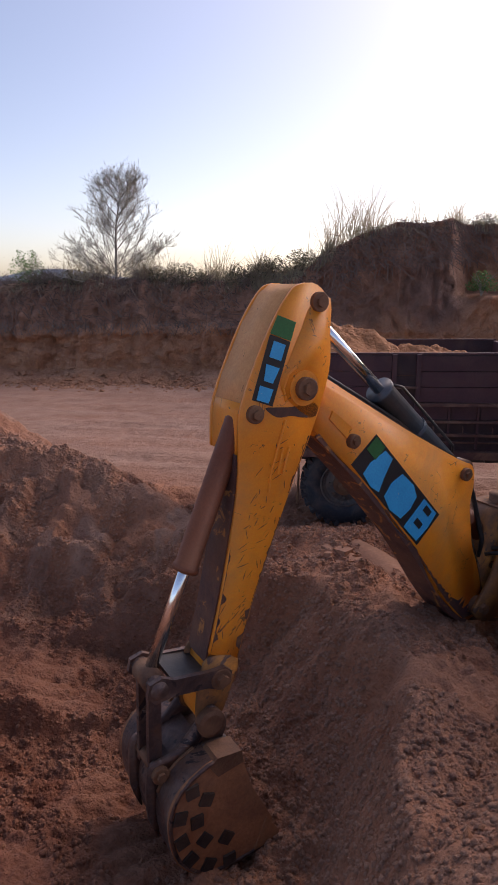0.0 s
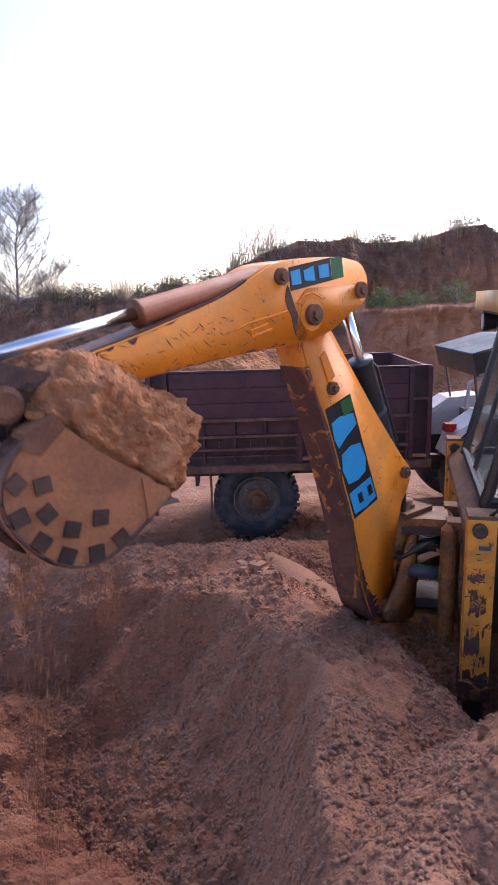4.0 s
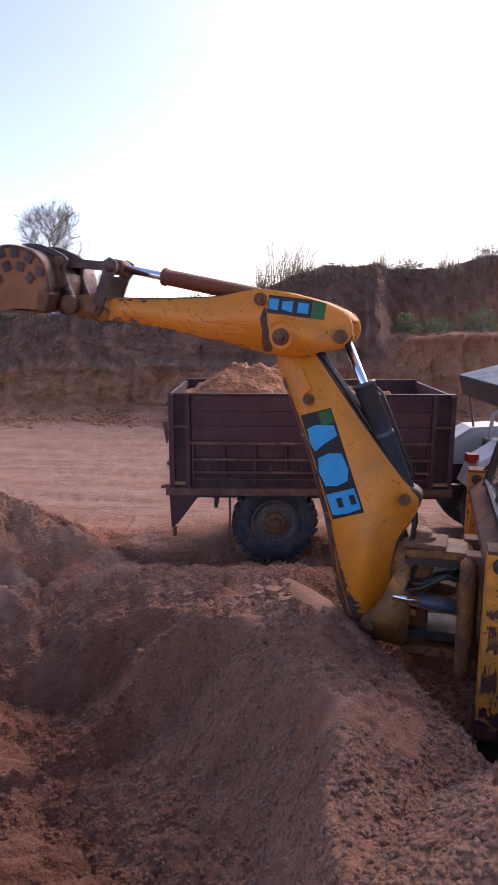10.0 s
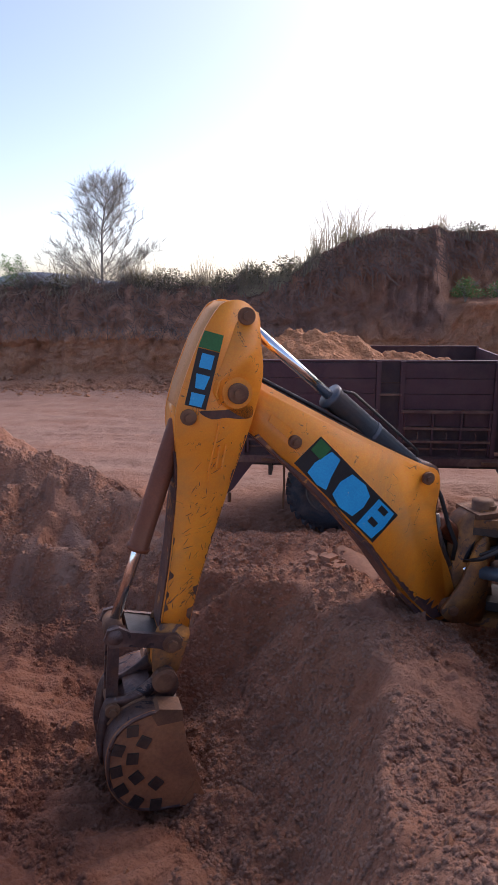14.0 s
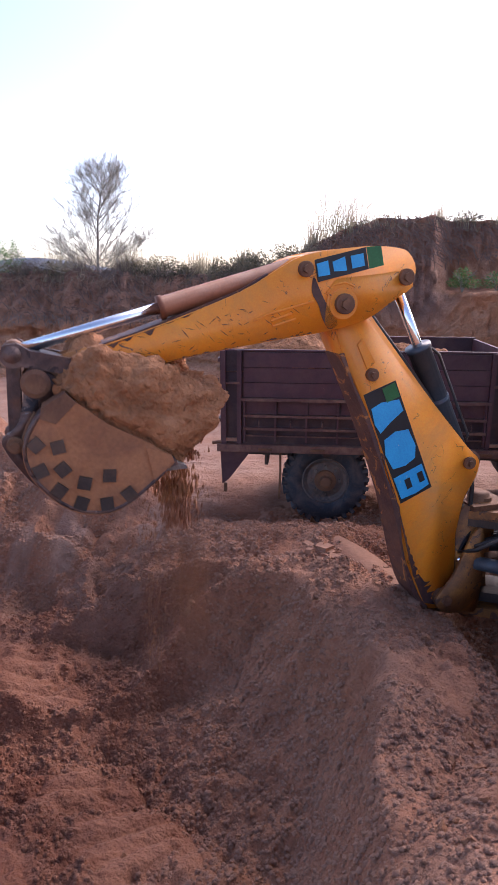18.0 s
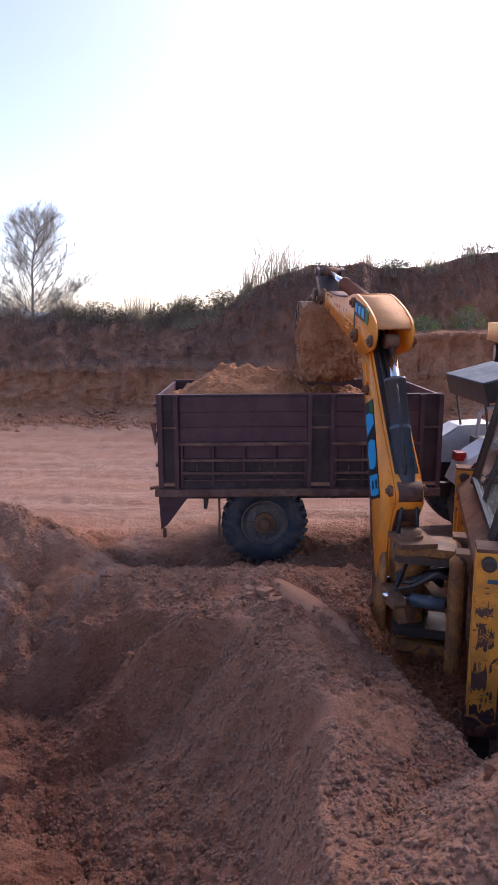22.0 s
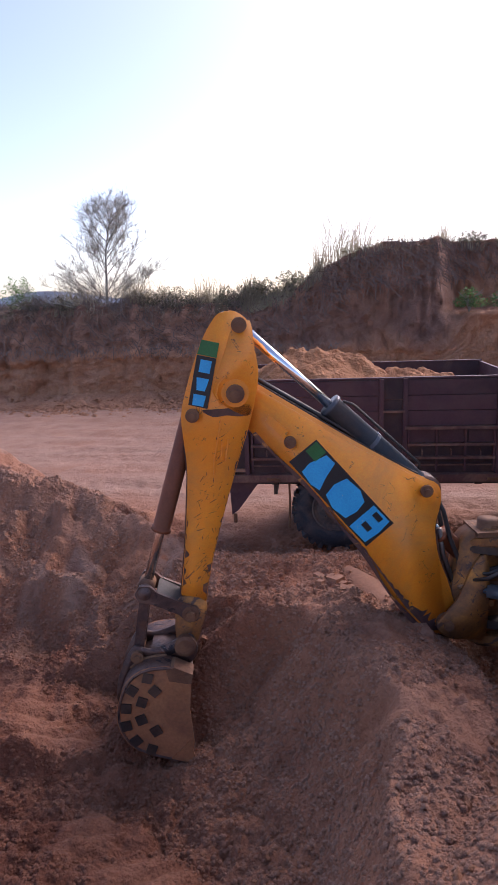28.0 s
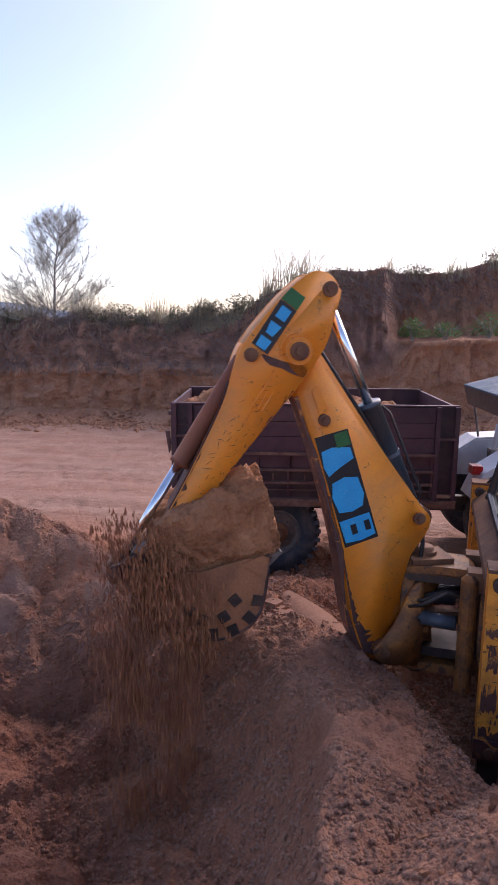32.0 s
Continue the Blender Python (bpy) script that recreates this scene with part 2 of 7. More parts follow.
BLUEBLACK = material("blue_black_paint", [(0.035, 0.052, 0.072), (0.075, 0.10, 0.13)], scale=3, fine=80, rough=0.38, bump=0.06, grime=(0.2, 0.13, 0.09), grime_amount=0.35)
CHROME = material("chrome", [(0.75, 0.78, 0.82), (0.86, 0.88, 0.9)], scale=4, fine=50, rough=0.16, metal=1.0, bump=0.02, rough_spread=0.05)
BUCKETSTEEL = material("bucket_steel", [(0.045, 0.028, 0.028), (0.10, 0.062, 0.056), (0.19, 0.125, 0.105)], scale=6, fine=45, rough=0.48, metal=0.35, bump=0.5,
                       grime=(0.20, 0.09, 0.048), grime_amount=0.75, grime_scale=5, chips=(0.035, 0.024, 0.026), chip_level=0.57, chip_scale=6.0, scratch=(0.25, 0.2, 0.18), scratch_scale=6.0)
SANDSTEEL = material("sand_caked_steel", [(0.30, 0.122, 0.052), (0.42, 0.185, 0.085)], scale=3, fine=40, rough=0.9, bump=0.5, grime=(0.12, 0.06, 0.045), grime_amount=0.6, grime_scale=4)
MAROONEDGE = material("worn_maroon_edge", [(0.05, 0.022, 0.026), (0.085, 0.038, 0.036)], scale=5, fine=50, rough=0.6, bump=0.3, chips=(0.42, 0.17, 0.045), chip_level=0.585, chip_scale=5.0, grime=(0.20, 0.085, 0.045), grime_amount=0.75)
BARESTEEL = material("bare_steel", [(0.13, 0.115, 0.11), (0.24, 0.215, 0.20)], scale=6, fine=60, rough=0.5, metal=0.7, bump=0.2, grime=(0.2, 0.11, 0.07), grime_amount=0.7)
DUSTYYELLOW = material("dusty_yellow", [(0.62, 0.29, 0.11), (0.73, 0.37, 0.16)], scale=2.5, fine=60, rough=0.75, bump=0.15, grime=(0.38, 0.19, 0.09), grime_amount=0.6, chips=(0.12, 0.055, 0.035), chip_level=0.66)
CAST = material("rusty_cast_yellow", [(0.10, 0.045, 0.025), (0.30, 0.12, 0.032), (0.60, 0.235, 0.036)], scale=4, fine=60, rough=0.6, bump=0.3, grime=(0.075, 0.038, 0.028), grime_amount=0.7,
                grime_scale=3.5, chips=(0.10, 0.048, 0.032), chip_level=0.56, chip_scale=8.0)
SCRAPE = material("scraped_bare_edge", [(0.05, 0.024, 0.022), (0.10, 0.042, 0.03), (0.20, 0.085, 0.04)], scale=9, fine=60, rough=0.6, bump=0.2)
DRYTURF = material("grey_green_turf", [(0.20, 0.18, 0.11), (0.34, 0.295, 0.19)], scale=0.9, fine=20, rough=0.95, bump=0.0, grime=(0.09, 0.065, 0.055), grime_amount=0.8, grime_scale=0.6)
DRYTWIG = material("dry_brown_scrub", [(0.15, 0.118, 0.10), (0.27, 0.215, 0.185)], scale=2, fine=20, rough=0.95, bump=0.0)
PALEROOT = material("pale_root", [(0.20, 0.135, 0.092), (0.33, 0.235, 0.165)], scale=3, fine=30, rough=0.95, bump=0.1)
RUBBER = material("tyre_rubber", [(0.018, 0.024, 0.034), (0.04, 0.05, 0.066)], scale=5, fine=60, rough=0.75, bump=0.25, grime=(0.17, 0.115, 0.09), grime_amount=0.55, grime_scale=5)
RIM = material("dusty_rim", [(0.06, 0.055, 0.058), (0.12, 0.105, 0.10)], scale=5, fine=60, rough=0.7, bump=0.2, grime=(0.26, 0.175, 0.13), grime_amount=0.7, grime_scale=6)
HOSE = material("black_hose", [(0.012, 0.012, 0.014), (0.03, 0.03, 0.033)], scale=8, fine=60, rough=0.5, bump=0.1, grime=(0.18, 0.11, 0.07), grime_amount=0.4)
MAROON = material("maroon_paint", [(0.055, 0.021, 0.030), (0.082, 0.031, 0.041), (0.10, 0.040, 0.047)], scale=2.2, fine=60, rough=0.6, bump=0.2,
                  grime=(0.13, 0.07, 0.062), grime_amount=0.5, grime_scale=3.0, chips=(0.19, 0.1, 0.07), chip_level=0.68, chip_scale=10.0, per_object=0.16)
MAROONDARK = material("dark_maroon_paint", [(0.028, 0.014, 0.02), (0.05, 0.024, 0.032)], scale=2.5, fine=60, rough=0.6, bump=0.2, grime=(0.15, 0.09, 0.065),
                      grime_amount=0.4, grime_scale=3.0, per_object=0.1)
RAIL = material("rail_paint", [(0.085, 0.035, 0.035), (0.13, 0.06, 0.05)], scale=3, fine=60, rough=0.6, bump=0.2, grime=(0.26, 0.15, 0.1), grime_amount=0.8, grime_scale=4)
DECALBLACK = material("black_sticker", [(0.008, 0.01, 0.014), (0.018, 0.02, 0.024)], scale=4, fine=80, rough=0.45, bump=0.03, chips=(0.5, 0.22, 0.03), chip_level=0.7, chip_scale=9)
DECALBLUE = material("blue_sticker", [(0.008, 0.33, 0.68), (0.014, 0.42, 0.78)], scale=4, fine=80, rough=0.4, bump=0.03, chips=(0.45, 0.5, 0.55), chip_level=0.68, chip_scale=12)
DECALGREEN = material("green_sticker", [(0.012, 0.12, 0.035), (0.02, 0.17, 0.05)], scale=6, fine=80, rough=0.45, bump=0.03)
WHITEPAINT = material("white_paint", [(0.60, 0.62, 0.64), (0.75, 0.76, 0.77)], scale=3, fine=60, rough=0.4, bump=0.05, grime=(0.35, 0.27, 0.21), grime_amount=0.5)
BLUEPAINT = material("blue_paint", [(0.03, 0.09, 0.25), (0.05, 0.13, 0.32)], scale=3, fine=60, rough=0.4, bump=0.05, grime=(0.3, 0.22, 0.16), grime_amount=0.4)
CANVAS = material("blue_canvas", [(0.03, 0.06, 0.09), (0.09, 0.14, 0.18)], scale=3, fine=90, rough=0.8, bump=0.2, grime=(0.3, 0.3, 0.3), grime_amount=0.5)
BLACKFRAME = material("black_frame", [(0.010, 0.010, 0.012), (0.022, 0.022, 0.025)], scale=4, fine=70, rough=0.4, bump=0.05, grime=(0.16, 0.11, 0.08), grime_amount=0.3)
CREAM = material("cream_plastic", [(0.70, 0.42, 0.16), (0.80, 0.52, 0.23)], scale=3, fine=60, rough=0.55, bump=0.05, grime=(0.3, 0.2, 0.13), grime_amount=0.5)
REDLENS = material("red_lens", [(0.35, 0.012, 0.01), (0.5, 0.03, 0.02)], scale=6, fine=60, rough=0.25, bump=0.02)
BARK = material("pale_bark", [(0.22, 0.20, 0.17), (0.40, 0.37, 0.33)], scale=6, fine=30, rough=0.9, bump=0.3, per_object=0.1)
TWIG = material("pale_twig", [(0.30, 0.29, 0.25), (0.45, 0.44, 0.38)], scale=4, fine=30, rough=0.9, bump=0.0)
DRYGRASS = material("dry_grass", [(0.36, 0.30, 0.20), (0.58, 0.50, 0.37)], scale=1.5, fine=20, rough=0.9, bump=0.0, grime=(0.10, 0.115, 0.05), grime_amount=0.8, grime_scale=0.5)
ROOT = material("dry_root", [(0.10, 0.066, 0.055), (0.20, 0.13, 0.10)], scale=2, fine=20, rough=0.95, bump=0.0)
LEAF = material("green_leaf", [(0.075, 0.155, 0.05), (0.14, 0.25, 0.085)], scale=3, fine=30, rough=0.6, bump=0.0)
DULLLEAF = material("dull_leaf", [(0.075, 0.072, 0.055), (0.15, 0.145, 0.095)], scale=3, fine=30, rough=0.8, bump=0.0)
# the haze of distance is put into the hills' pale blue colour
HILL = material("far_hill", [(0.34, 0.37, 0.41), (0.40, 0.43, 0.47)], scale=0.01, fine=0.1, rough=1.0, bump=0.0)


def glass_material():
    m = bpy.data.materials.new("dusty_glass")
    m.use_nodes = True
    nt = m.node_tree
    b = nt.nodes["Principled BSDF"]
    b.inputs["Base Color"].default_value = (0.36, 0.46, 0.48, 1)
    b.inputs["Roughness"].default_value = 0.04
    b.inputs["Transmission Weight"].default_value = 1.0
    b.inputs["IOR"].default_value = 1.25
    dust = nt.nodes.new("ShaderNodeBsdfDiffuse")
    dust.inputs["Color"].default_value = (0.42, 0.36, 0.30, 1)
    n = nt.nodes.new("ShaderNodeTexNoise")
    n.inputs["Scale"].default_value, n.inputs["Detail"].default_value = 3.0, 8.0
    r = nt.nodes.new("ShaderNodeMapRange")
    r.inputs["From Min"].default_value, r.inputs["From Max"].default_value = 0.35, 0.75
    r.inputs["To Min"].default_value, r.inputs["To Max"].default_value = 0.02, 0.14
    mix = nt.nodes.new("ShaderNodeMixShader")
    nt.links.new(nt.nodes.new("ShaderNodeTexCoord").outputs["Object"], n.inputs["Vector"])
    nt.links.new(n.outputs["Fac"], r.inputs["Value"])
    nt.links.new(r.outputs["Result"], mix.inputs[0])
    nt.links.new(b.outputs[0], mix.inputs[1])
    nt.links.new(dust.outputs[0], mix.inputs[2])
    nt.links.new(mix.outputs[0], nt.nodes["Material Output"].inputs["Surface"])
    return m


GLASS = glass_material()


def let_light_through(m, share):
    """Thin stalks and leaves pass some of the light that falls on their far side."""
    nt = m.node_tree
    bsdf = nt.nodes["Principled BSDF"]
    thin = nt.nodes.new("ShaderNodeBsdfTranslucent")
    mix = nt.nodes.new("ShaderNodeMixShader")
    mix.inputs[0].default_value = share
    nt.links.new(bsdf.inputs["Base Color"].links[0].from_socket, thin.inputs["Color"])
    nt.links.new(bsdf.outputs[0], mix.inputs[1])
    nt.links.new(thin.outputs[0], mix.inputs[2])
    nt.links.new(mix.outputs[0], nt.nodes["Material Output"].inputs["Surface"])


for thin_material in (DRYGRASS, LEAF, DULLLEAF):
    let_light_through(thin_material, 0.5)

# ---------------------------------------------------------------- mesh helpers
def mesh_object(name, bm, mat, smooth=False):
    me = bpy.data.meshes.new(name)
    bmesh.ops.recalc_face_normals(bm, faces=bm.faces)
    bm.to_mesh(me)
    bm.free()
    me.materials.append(mat)
    if smooth:
        me.polygons.foreach_set("use_smooth", [True] * len(me.polygons))
    return new(name, me)


def part(name, bm, mat, parent, label="", smooth=False):
    ob = mesh_object(name, bm, mat, smooth)
    ob.parent = parent
    if label:
        ob["label"] = label
    return ob


def thing(name, m, label, category, group="", kind=""):
    ob = new(name)
    ob.empty_display_size = 0.2
    ob.matrix_world = m
    return tagged(ob, label, category, group, kind)


def bevel(bm, width, segments=1):
    if width:
        sharp = [e for e in bm.edges if len(e.link_faces) == 2 and e.calc_face_angle(0) > 0.5]
        bmesh.ops.bevel(bm, geom=sharp, offset=width, segments=segments, affect="EDGES", clamp_overlap=True)
    return bm


def add_box(bm, lo, hi, m=None):
    x0, y0, z0 = lo
    x1, y1, z1 = hi
    vs = [bm.verts.new((x, y, z)) for x in (x0, x1) for y in (y0, y1) for z in (z0, z1)]
    for q in ((0, 1, 3, 2), (4, 6, 7, 5), (0, 4, 5, 1), (2, 3, 7, 6), (0, 2, 6, 4), (1, 5, 7, 3)):
        bm.faces.new([vs[i] for i in q])
    if m:
        bmesh.ops.transform(bm, matrix=m, verts=vs)
    return bm


def box(lo, hi, width=0.006, m=None):
    bm = add_box(bmesh.new(), lo, hi)
    bevel(bm, width)
    if m:
        bmesh.ops.transform(bm, matrix=m, verts=bm.verts)
    return bm


def add_tube(bm, points, radii, sides=10, caps=True):
    """A round bar along points, with its own radius at each of them."""
    pts = [Vector(p) for p in points]
    rings = []
    side = None
    for i, p in enumerate(pts):
        way = (pts[min(i + 1, len(pts) - 1)] - pts[max(i - 1, 0)])
        way = way.normalized() if way.length > 1e-9 else Vector((0, 0, 1))
        if side is None:
            side = way.orthogonal().normalized()
        side = (side - way * side.dot(way))
        side = side.normalized() if side.length > 1e-6 else way.orthogonal().normalized()
        up = way.cross(side)
        r = radii[i] if isinstance(radii, (list, tuple)) else radii
        rings.append([bm.verts.new(p + (side * math.cos(a) + up * math.sin(a)) * r) for a in [math.tau * k / sides for k in range(sides)]])
    for a, b in zip(rings, rings[1:]):
        for k in range(sides):
            bm.faces.new((a[k], a[(k + 1) % sides], b[(k + 1) % sides], b[k]))
    if caps and sides > 2:
        bm.faces.new(rings[0][::-1])
        bm.faces.new(rings[-1])
    return bm


def tube(points, radii, sides=14):
    return add_tube(bmesh.new(), points, radii, sides)


def add_plate(bm, outline, y0, y1):
    """A plate cut to an outline in x and z, from y0 to y1."""
    a = [bm.verts.new((x, y0, z)) for x, z in outline]
    b = [bm.verts.new((x, y1, z)) for x, z in outline]
    n = len(outline)
    bm.faces.new(a)
    bm.faces.new(b[::-1])
    for i in range(n):
        bm.faces.new((a[i], b[i], b[(i + 1) % n], a[(i + 1) % n]))
    return bm


def plate(outline, y0, y1, width=0.008):
    bm = add_plate(bmesh.new(), outline, y0, y1)
    return bevel(bm, width)


def smooth_outline(points, steps=4):
    """A closed Catmull-Rom curve through points."""
    out, n = [], len(points)
    for i in range(n):
        p0, p1, p2, p3 = (Vector((*points[(i + k) % n], 0)) for k in (-1, 0, 1, 2))
        for s in range(steps):
            t = s / steps
            q = 0.5 * ((2 * p1) + (p2 - p0) * t + (2 * p0 - 5 * p1 + 4 * p2 - p3) * t * t + (3 * p1 - p0 - 3 * p2 + p3) * t ** 3)
            out.append((q.x, q.y))
    return out


def pin(x, z, y, r, depth=0.05, nut=True):
    """A pin boss that stands out of a side plate, with a hexagonal nut."""
    s = 1 if y > 0 else -1
    bm = tube([(x, y - s * 0.01, z), (x, y + s * depth * 0.55, z), (x, y + s * depth * 0.6, z)], [r, r, r * 0.9], 18)
    if nut:
        add_tube(bm, [(x, y + s * depth * 0.58, z), (x, y + s * depth, z)], r * 0.55, 6)
    return bm


# ---------------------------------------------------------------- noise on arrays
def lattice(ix, iy, seed):
    n = (ix.astype(np.int64) * 374761393 + iy.astype(np.int64) * 668265263 + seed * 1274126177) & 0xFFFFFFFF
    n = ((n ^ (n >> 13)) * 1274126177) & 0xFFFFFFFF
    return ((n ^ (n >> 16)) & 0xFFFF) / 65535.0


def value_noise(x, y, seed=0):
    x0, y0 = np.floor(x), np.floor(y)
    fx, fy = x - x0, y - y0
    fx, fy = fx * fx * (3 - 2 * fx), fy * fy * (3 - 2 * fy)
    a, b = lattice(x0, y0, seed), lattice(x0 + 1, y0, seed)
    c, d = lattice(x0, y0 + 1, seed), lattice(x0 + 1, y0 + 1, seed)
    return (a * (1 - fx) + b * fx) * (1 - fy) + (c * (1 - fx) + d * fx) * fy - 0.5


def fbm(x, y, octaves=5, seed=0, gain=0.5):
    total, amp = 0.0, 1.0
    for o in range(octaves):
        c, s = math.cos(o * 1.3), math.sin(o * 1.3)
        total = total + amp * value_noise((x * c - y * s) * 2 ** o, (x * s + y * c) * 2 ** o, seed + o)
        amp *= gain
    return total


def smoothstep(a, b, x):
    t = np.clip((x - a) / (b - a), 0, 1)
    return t * t * (3 - 2 * t)


# ---------------------------------------------------------------- the ground
def ridge(x, y, line, width):
    """Height of a bank of spoil along a line of (x, y, height); it falls away at the angle of loose sand."""
    best = np.full_like(x, -9.0)
    for (ax, ay, ah), (bx, by, bh) in zip(line, line[1:]):
        t = np.clip(((x - ax) * (bx - ax) + (y - ay) * (by - ay)) / ((bx - ax) ** 2 + (by - ay) ** 2), 0, 1)
        d = np.hypot(x - ax - t * (bx - ax), y - ay - t * (by - ay))
        best = np.maximum(best, ah + t * (bh - ah) - (np.sqrt(d * d + 0.03) - 0.17) / width)
    return best


def soft_max(a, b, k=0.12):
    h = np.clip(0.5 + 0.5 * (a - b) / k, 0, 1)
    return b * (1 - h) + a * h + k * h * (1 - h)


def bowl(x, y, cx, cy, rx, ry, turn, floor, rim, power):
    c, s = math.cos(radians(turn)), math.sin(radians(turn))
    u, v = ((x - cx) * c + (y - cy) * s) / rx, (-(x - cx) * s + (y - cy) * c) / ry
    r = np.sqrt(u * u + v * v)
    return floor + (rim - floor) * np.clip(r, 0, 2) ** power


SWING_X, SWING_Y = 1.427, 4.927         # the axis about which the arm has dug
# swing in degrees, half width, radius added, height added: the strokes of the bucket, oldest first
STROKES = ((-57, 0.44, 0.05, 0.22), (-48, 0.45, 0.0, 0.16), (-39, 0.45, 0.0, 0.10), (-31, 0.45, 0.0, 0.06), (-23, 0.46, 0.0, 0.0))


def stroke(x, y, swing, half, more_r, more_z, radii, heights):
    """The trough that one pull of the bucket leaves: its profile runs along the arm, its sides stand steep."""
    a = radians(swing)
    dx, dy = x - SWING_X, y - SWING_Y
    out, side = -dx * math.cos(a) + dy * math.sin(a), -dx * math.sin(a) - dy * math.cos(a)
    over = np.clip(np.abs(side) - half, 0, None)
    wall = 1.75 * over + 0.5 * np.clip(over, 0, 0.15)
    return np.interp(out - more_r, radii, heights) + more_z + wall


def dug(x, y):
    """The floor of the pit, and how far the ground has been cut."""
    wob = 0.10 * fbm(x * 1.1, y * 1.1, 3, 15) + 0.035 * fbm(x * 4, y * 4, 3, 16)
    xw, yw = x + wob, y + 0.10 * fbm(x * 1.1 + 7, y * 1.1, 3, 18) + 0.035 * fbm(x * 4 + 3, y * 4, 3, 19)
    z = np.full_like(x, 9.0)
    for swing, half, more_r, more_z in STROKES:
        h = stroke(xw, yw, swing, half, more_r, more_z, (1.0, 1.25, 1.40, 1.62, 1.90, 2.2, 2.55, 3.0, 3.5, 4.2, 5.0), (1.9, 0.80, 0.40, 0.06, -0.28, -0.53, -0.65, -0.63, -0.54, -0.40, 0.1))
        z = -soft_max(-z, -h, 0.05)
    dx, dy = xw - SWING_X, yw - SWING_Y                     # the near side, where the spoil was left standing
    z = soft_max(z, -0.65 + 1.9 * (0.99 * dx - 0.139 * dy + 1.24), 0.04)
    h = stroke(xw, yw, -6, 0.46, 0.0, 0.0, (1.2, 1.7, 2.1, 2.5, 2.8, 3.1, 3.7, 4.3, 5.2), (1.4, 0.55, 0.22, -0.22, -0.5, -0.55, -0.46, -0.3, 0.3))
    return -soft_max(-z, -h, 0.05)


def trench(x, y):
    """The wheel track in which the machine stands."""
    edge = np.interp(y, (2.2, 2.8, 3.3, 3.8, 4.4, 4.8, 5.3, 5.8, 6.6), (1.95, 1.78, 1.58, 1.42, 1.22, 1.05, 1.02, 1.3, 3.0)) + 0.10 * fbm(x * 1.7, y * 1.7, 3, 14)
    return np.maximum(-0.46, 0.24 - 1.7 * np.clip(x - edge, -9, None)) + 9.0 * smoothstep(5.6, 6.8, y)


def ground_height(x, y):
    wob = 0.25 * fbm(x * 0.8, y * 0.8, 3, 5)
    xw, yw = x + wob, y + 0.25 * fbm(x * 0.8 + 9, y * 0.8, 3, 6)
    z = 0.02 * fbm(x * 0.5, y * 0.5, 4, 2)
    z = z - 0.10 * np.exp(-((x + 0.35) ** 2 / 0.5 + (y - 7.2) ** 2 / 0.12))              # scrape behind the cart's wheel
    back = ridge(xw, yw, ((-6.5, 8.6, 1.0), (-4.6, 7.7, 1.25), (-3.7, 7.3, 0.95), (-2.6, 6.9, 0.6), (-1.7, 6.6, 0.42)), 1.25)
    mid = ridge(xw, yw, ((-1.9, 6.2, 0.3), (-0.5, 5.9, 0.42), (0.25, 5.75, 0.5), (1.2, 6.0, 0.35)), 1.5)
    spine = ridge(x + 0.3 * wob, y, ((0.15, 5.5, 0.42), (0.28, 4.9, 0.50), (0.55, 4.1, 0.46), (0.66, 3.5, 0.48), (0.58, 2.85, 0.47), (0.5, 2.3, 0.55)), 2.6)
    table = ridge(x + 0.4 * wob, y, ((-2.0, 5.0, -0.05), (-1.25, 5.0, 0.22), (-0.6, 4.95, 0.42), (0.2, 4.95, 0.48)), 2.4)
    fore = ridge(x + 0.3 * wob, y, ((2.6, 2.9, 1.05), (1.75, 2.4, 1.12), (1.2, 2.15, 0.98), (0.85, 1.95, 0.80), (0.5, 1.2, 1.0)), 0.85)
    left = ridge(xw, yw, ((-6.0, 7.5, 1.1), (-4.4, 6.6, 0.85), (-3.9, 5.4, 0.5), (-4.6, 3.6, 0.6)), 1.1)
    stand = 1.15 - (np.hypot(x * 0.8, y + 0.3) - 0.5) / 0.8
    for h in (back, mid, table, spine, left):
        z = soft_max(z, h, 0.10)
    west = bowl(xw, yw, -2.75, 4.7, 1.7, 1.5, -30, -0.42, 0.45, 2.2)
    z = -soft_max(-z, -west, 0.08)
    z = -soft_max(-z, -trench(x, y), 0.08)
    z = soft_max(soft_max(z, fore, 0.10), stand, 0.16)
    return -soft_max(-z, -dug(x, y), 0.014)


def cut_face(x, y):
    """1 where the bucket has drawn the sand smooth, 0 on tipped soil."""
    z = ground_height(x, y)
    return smoothstep(0.06, 0.0, np.abs(dug(x, y) - z) - 0.02)


def drag_marks(x, y):
    """Where the bucket's teeth have combed the floor."""
    best = 0.0 * x
    for swing, r, half, long in ((-6, 3.55, 0.38, 0.40), (-23, 3.12, 0.38, 0.36), (-39, 3.02, 0.38, 0.30)):
        a = radians(swing)
        dx, dy = x - SWING_X, y - SWING_Y
        out, side = -dx * math.cos(a) + dy * math.sin(a), -dx * math.sin(a) - dy * math.cos(a)
        best = np.maximum(best, np.exp(-((out - r) / long) ** 4 - (side / half) ** 6))
    return best * smoothstep(-0.22, 0.10, fbm(x * 2.6, y * 2.6, 4, 40, 0.6))


def comb(x, y):
    """Furrows of the teeth, which run along the arm."""
    turn = np.arctan2(y - SWING_Y, SWING_X - x)
    return np.abs(np.sin(turn * 3.3 * math.pi / 0.19 + 0.3 * fbm(x * 2, y * 2, 2, 39))) ** 0.7


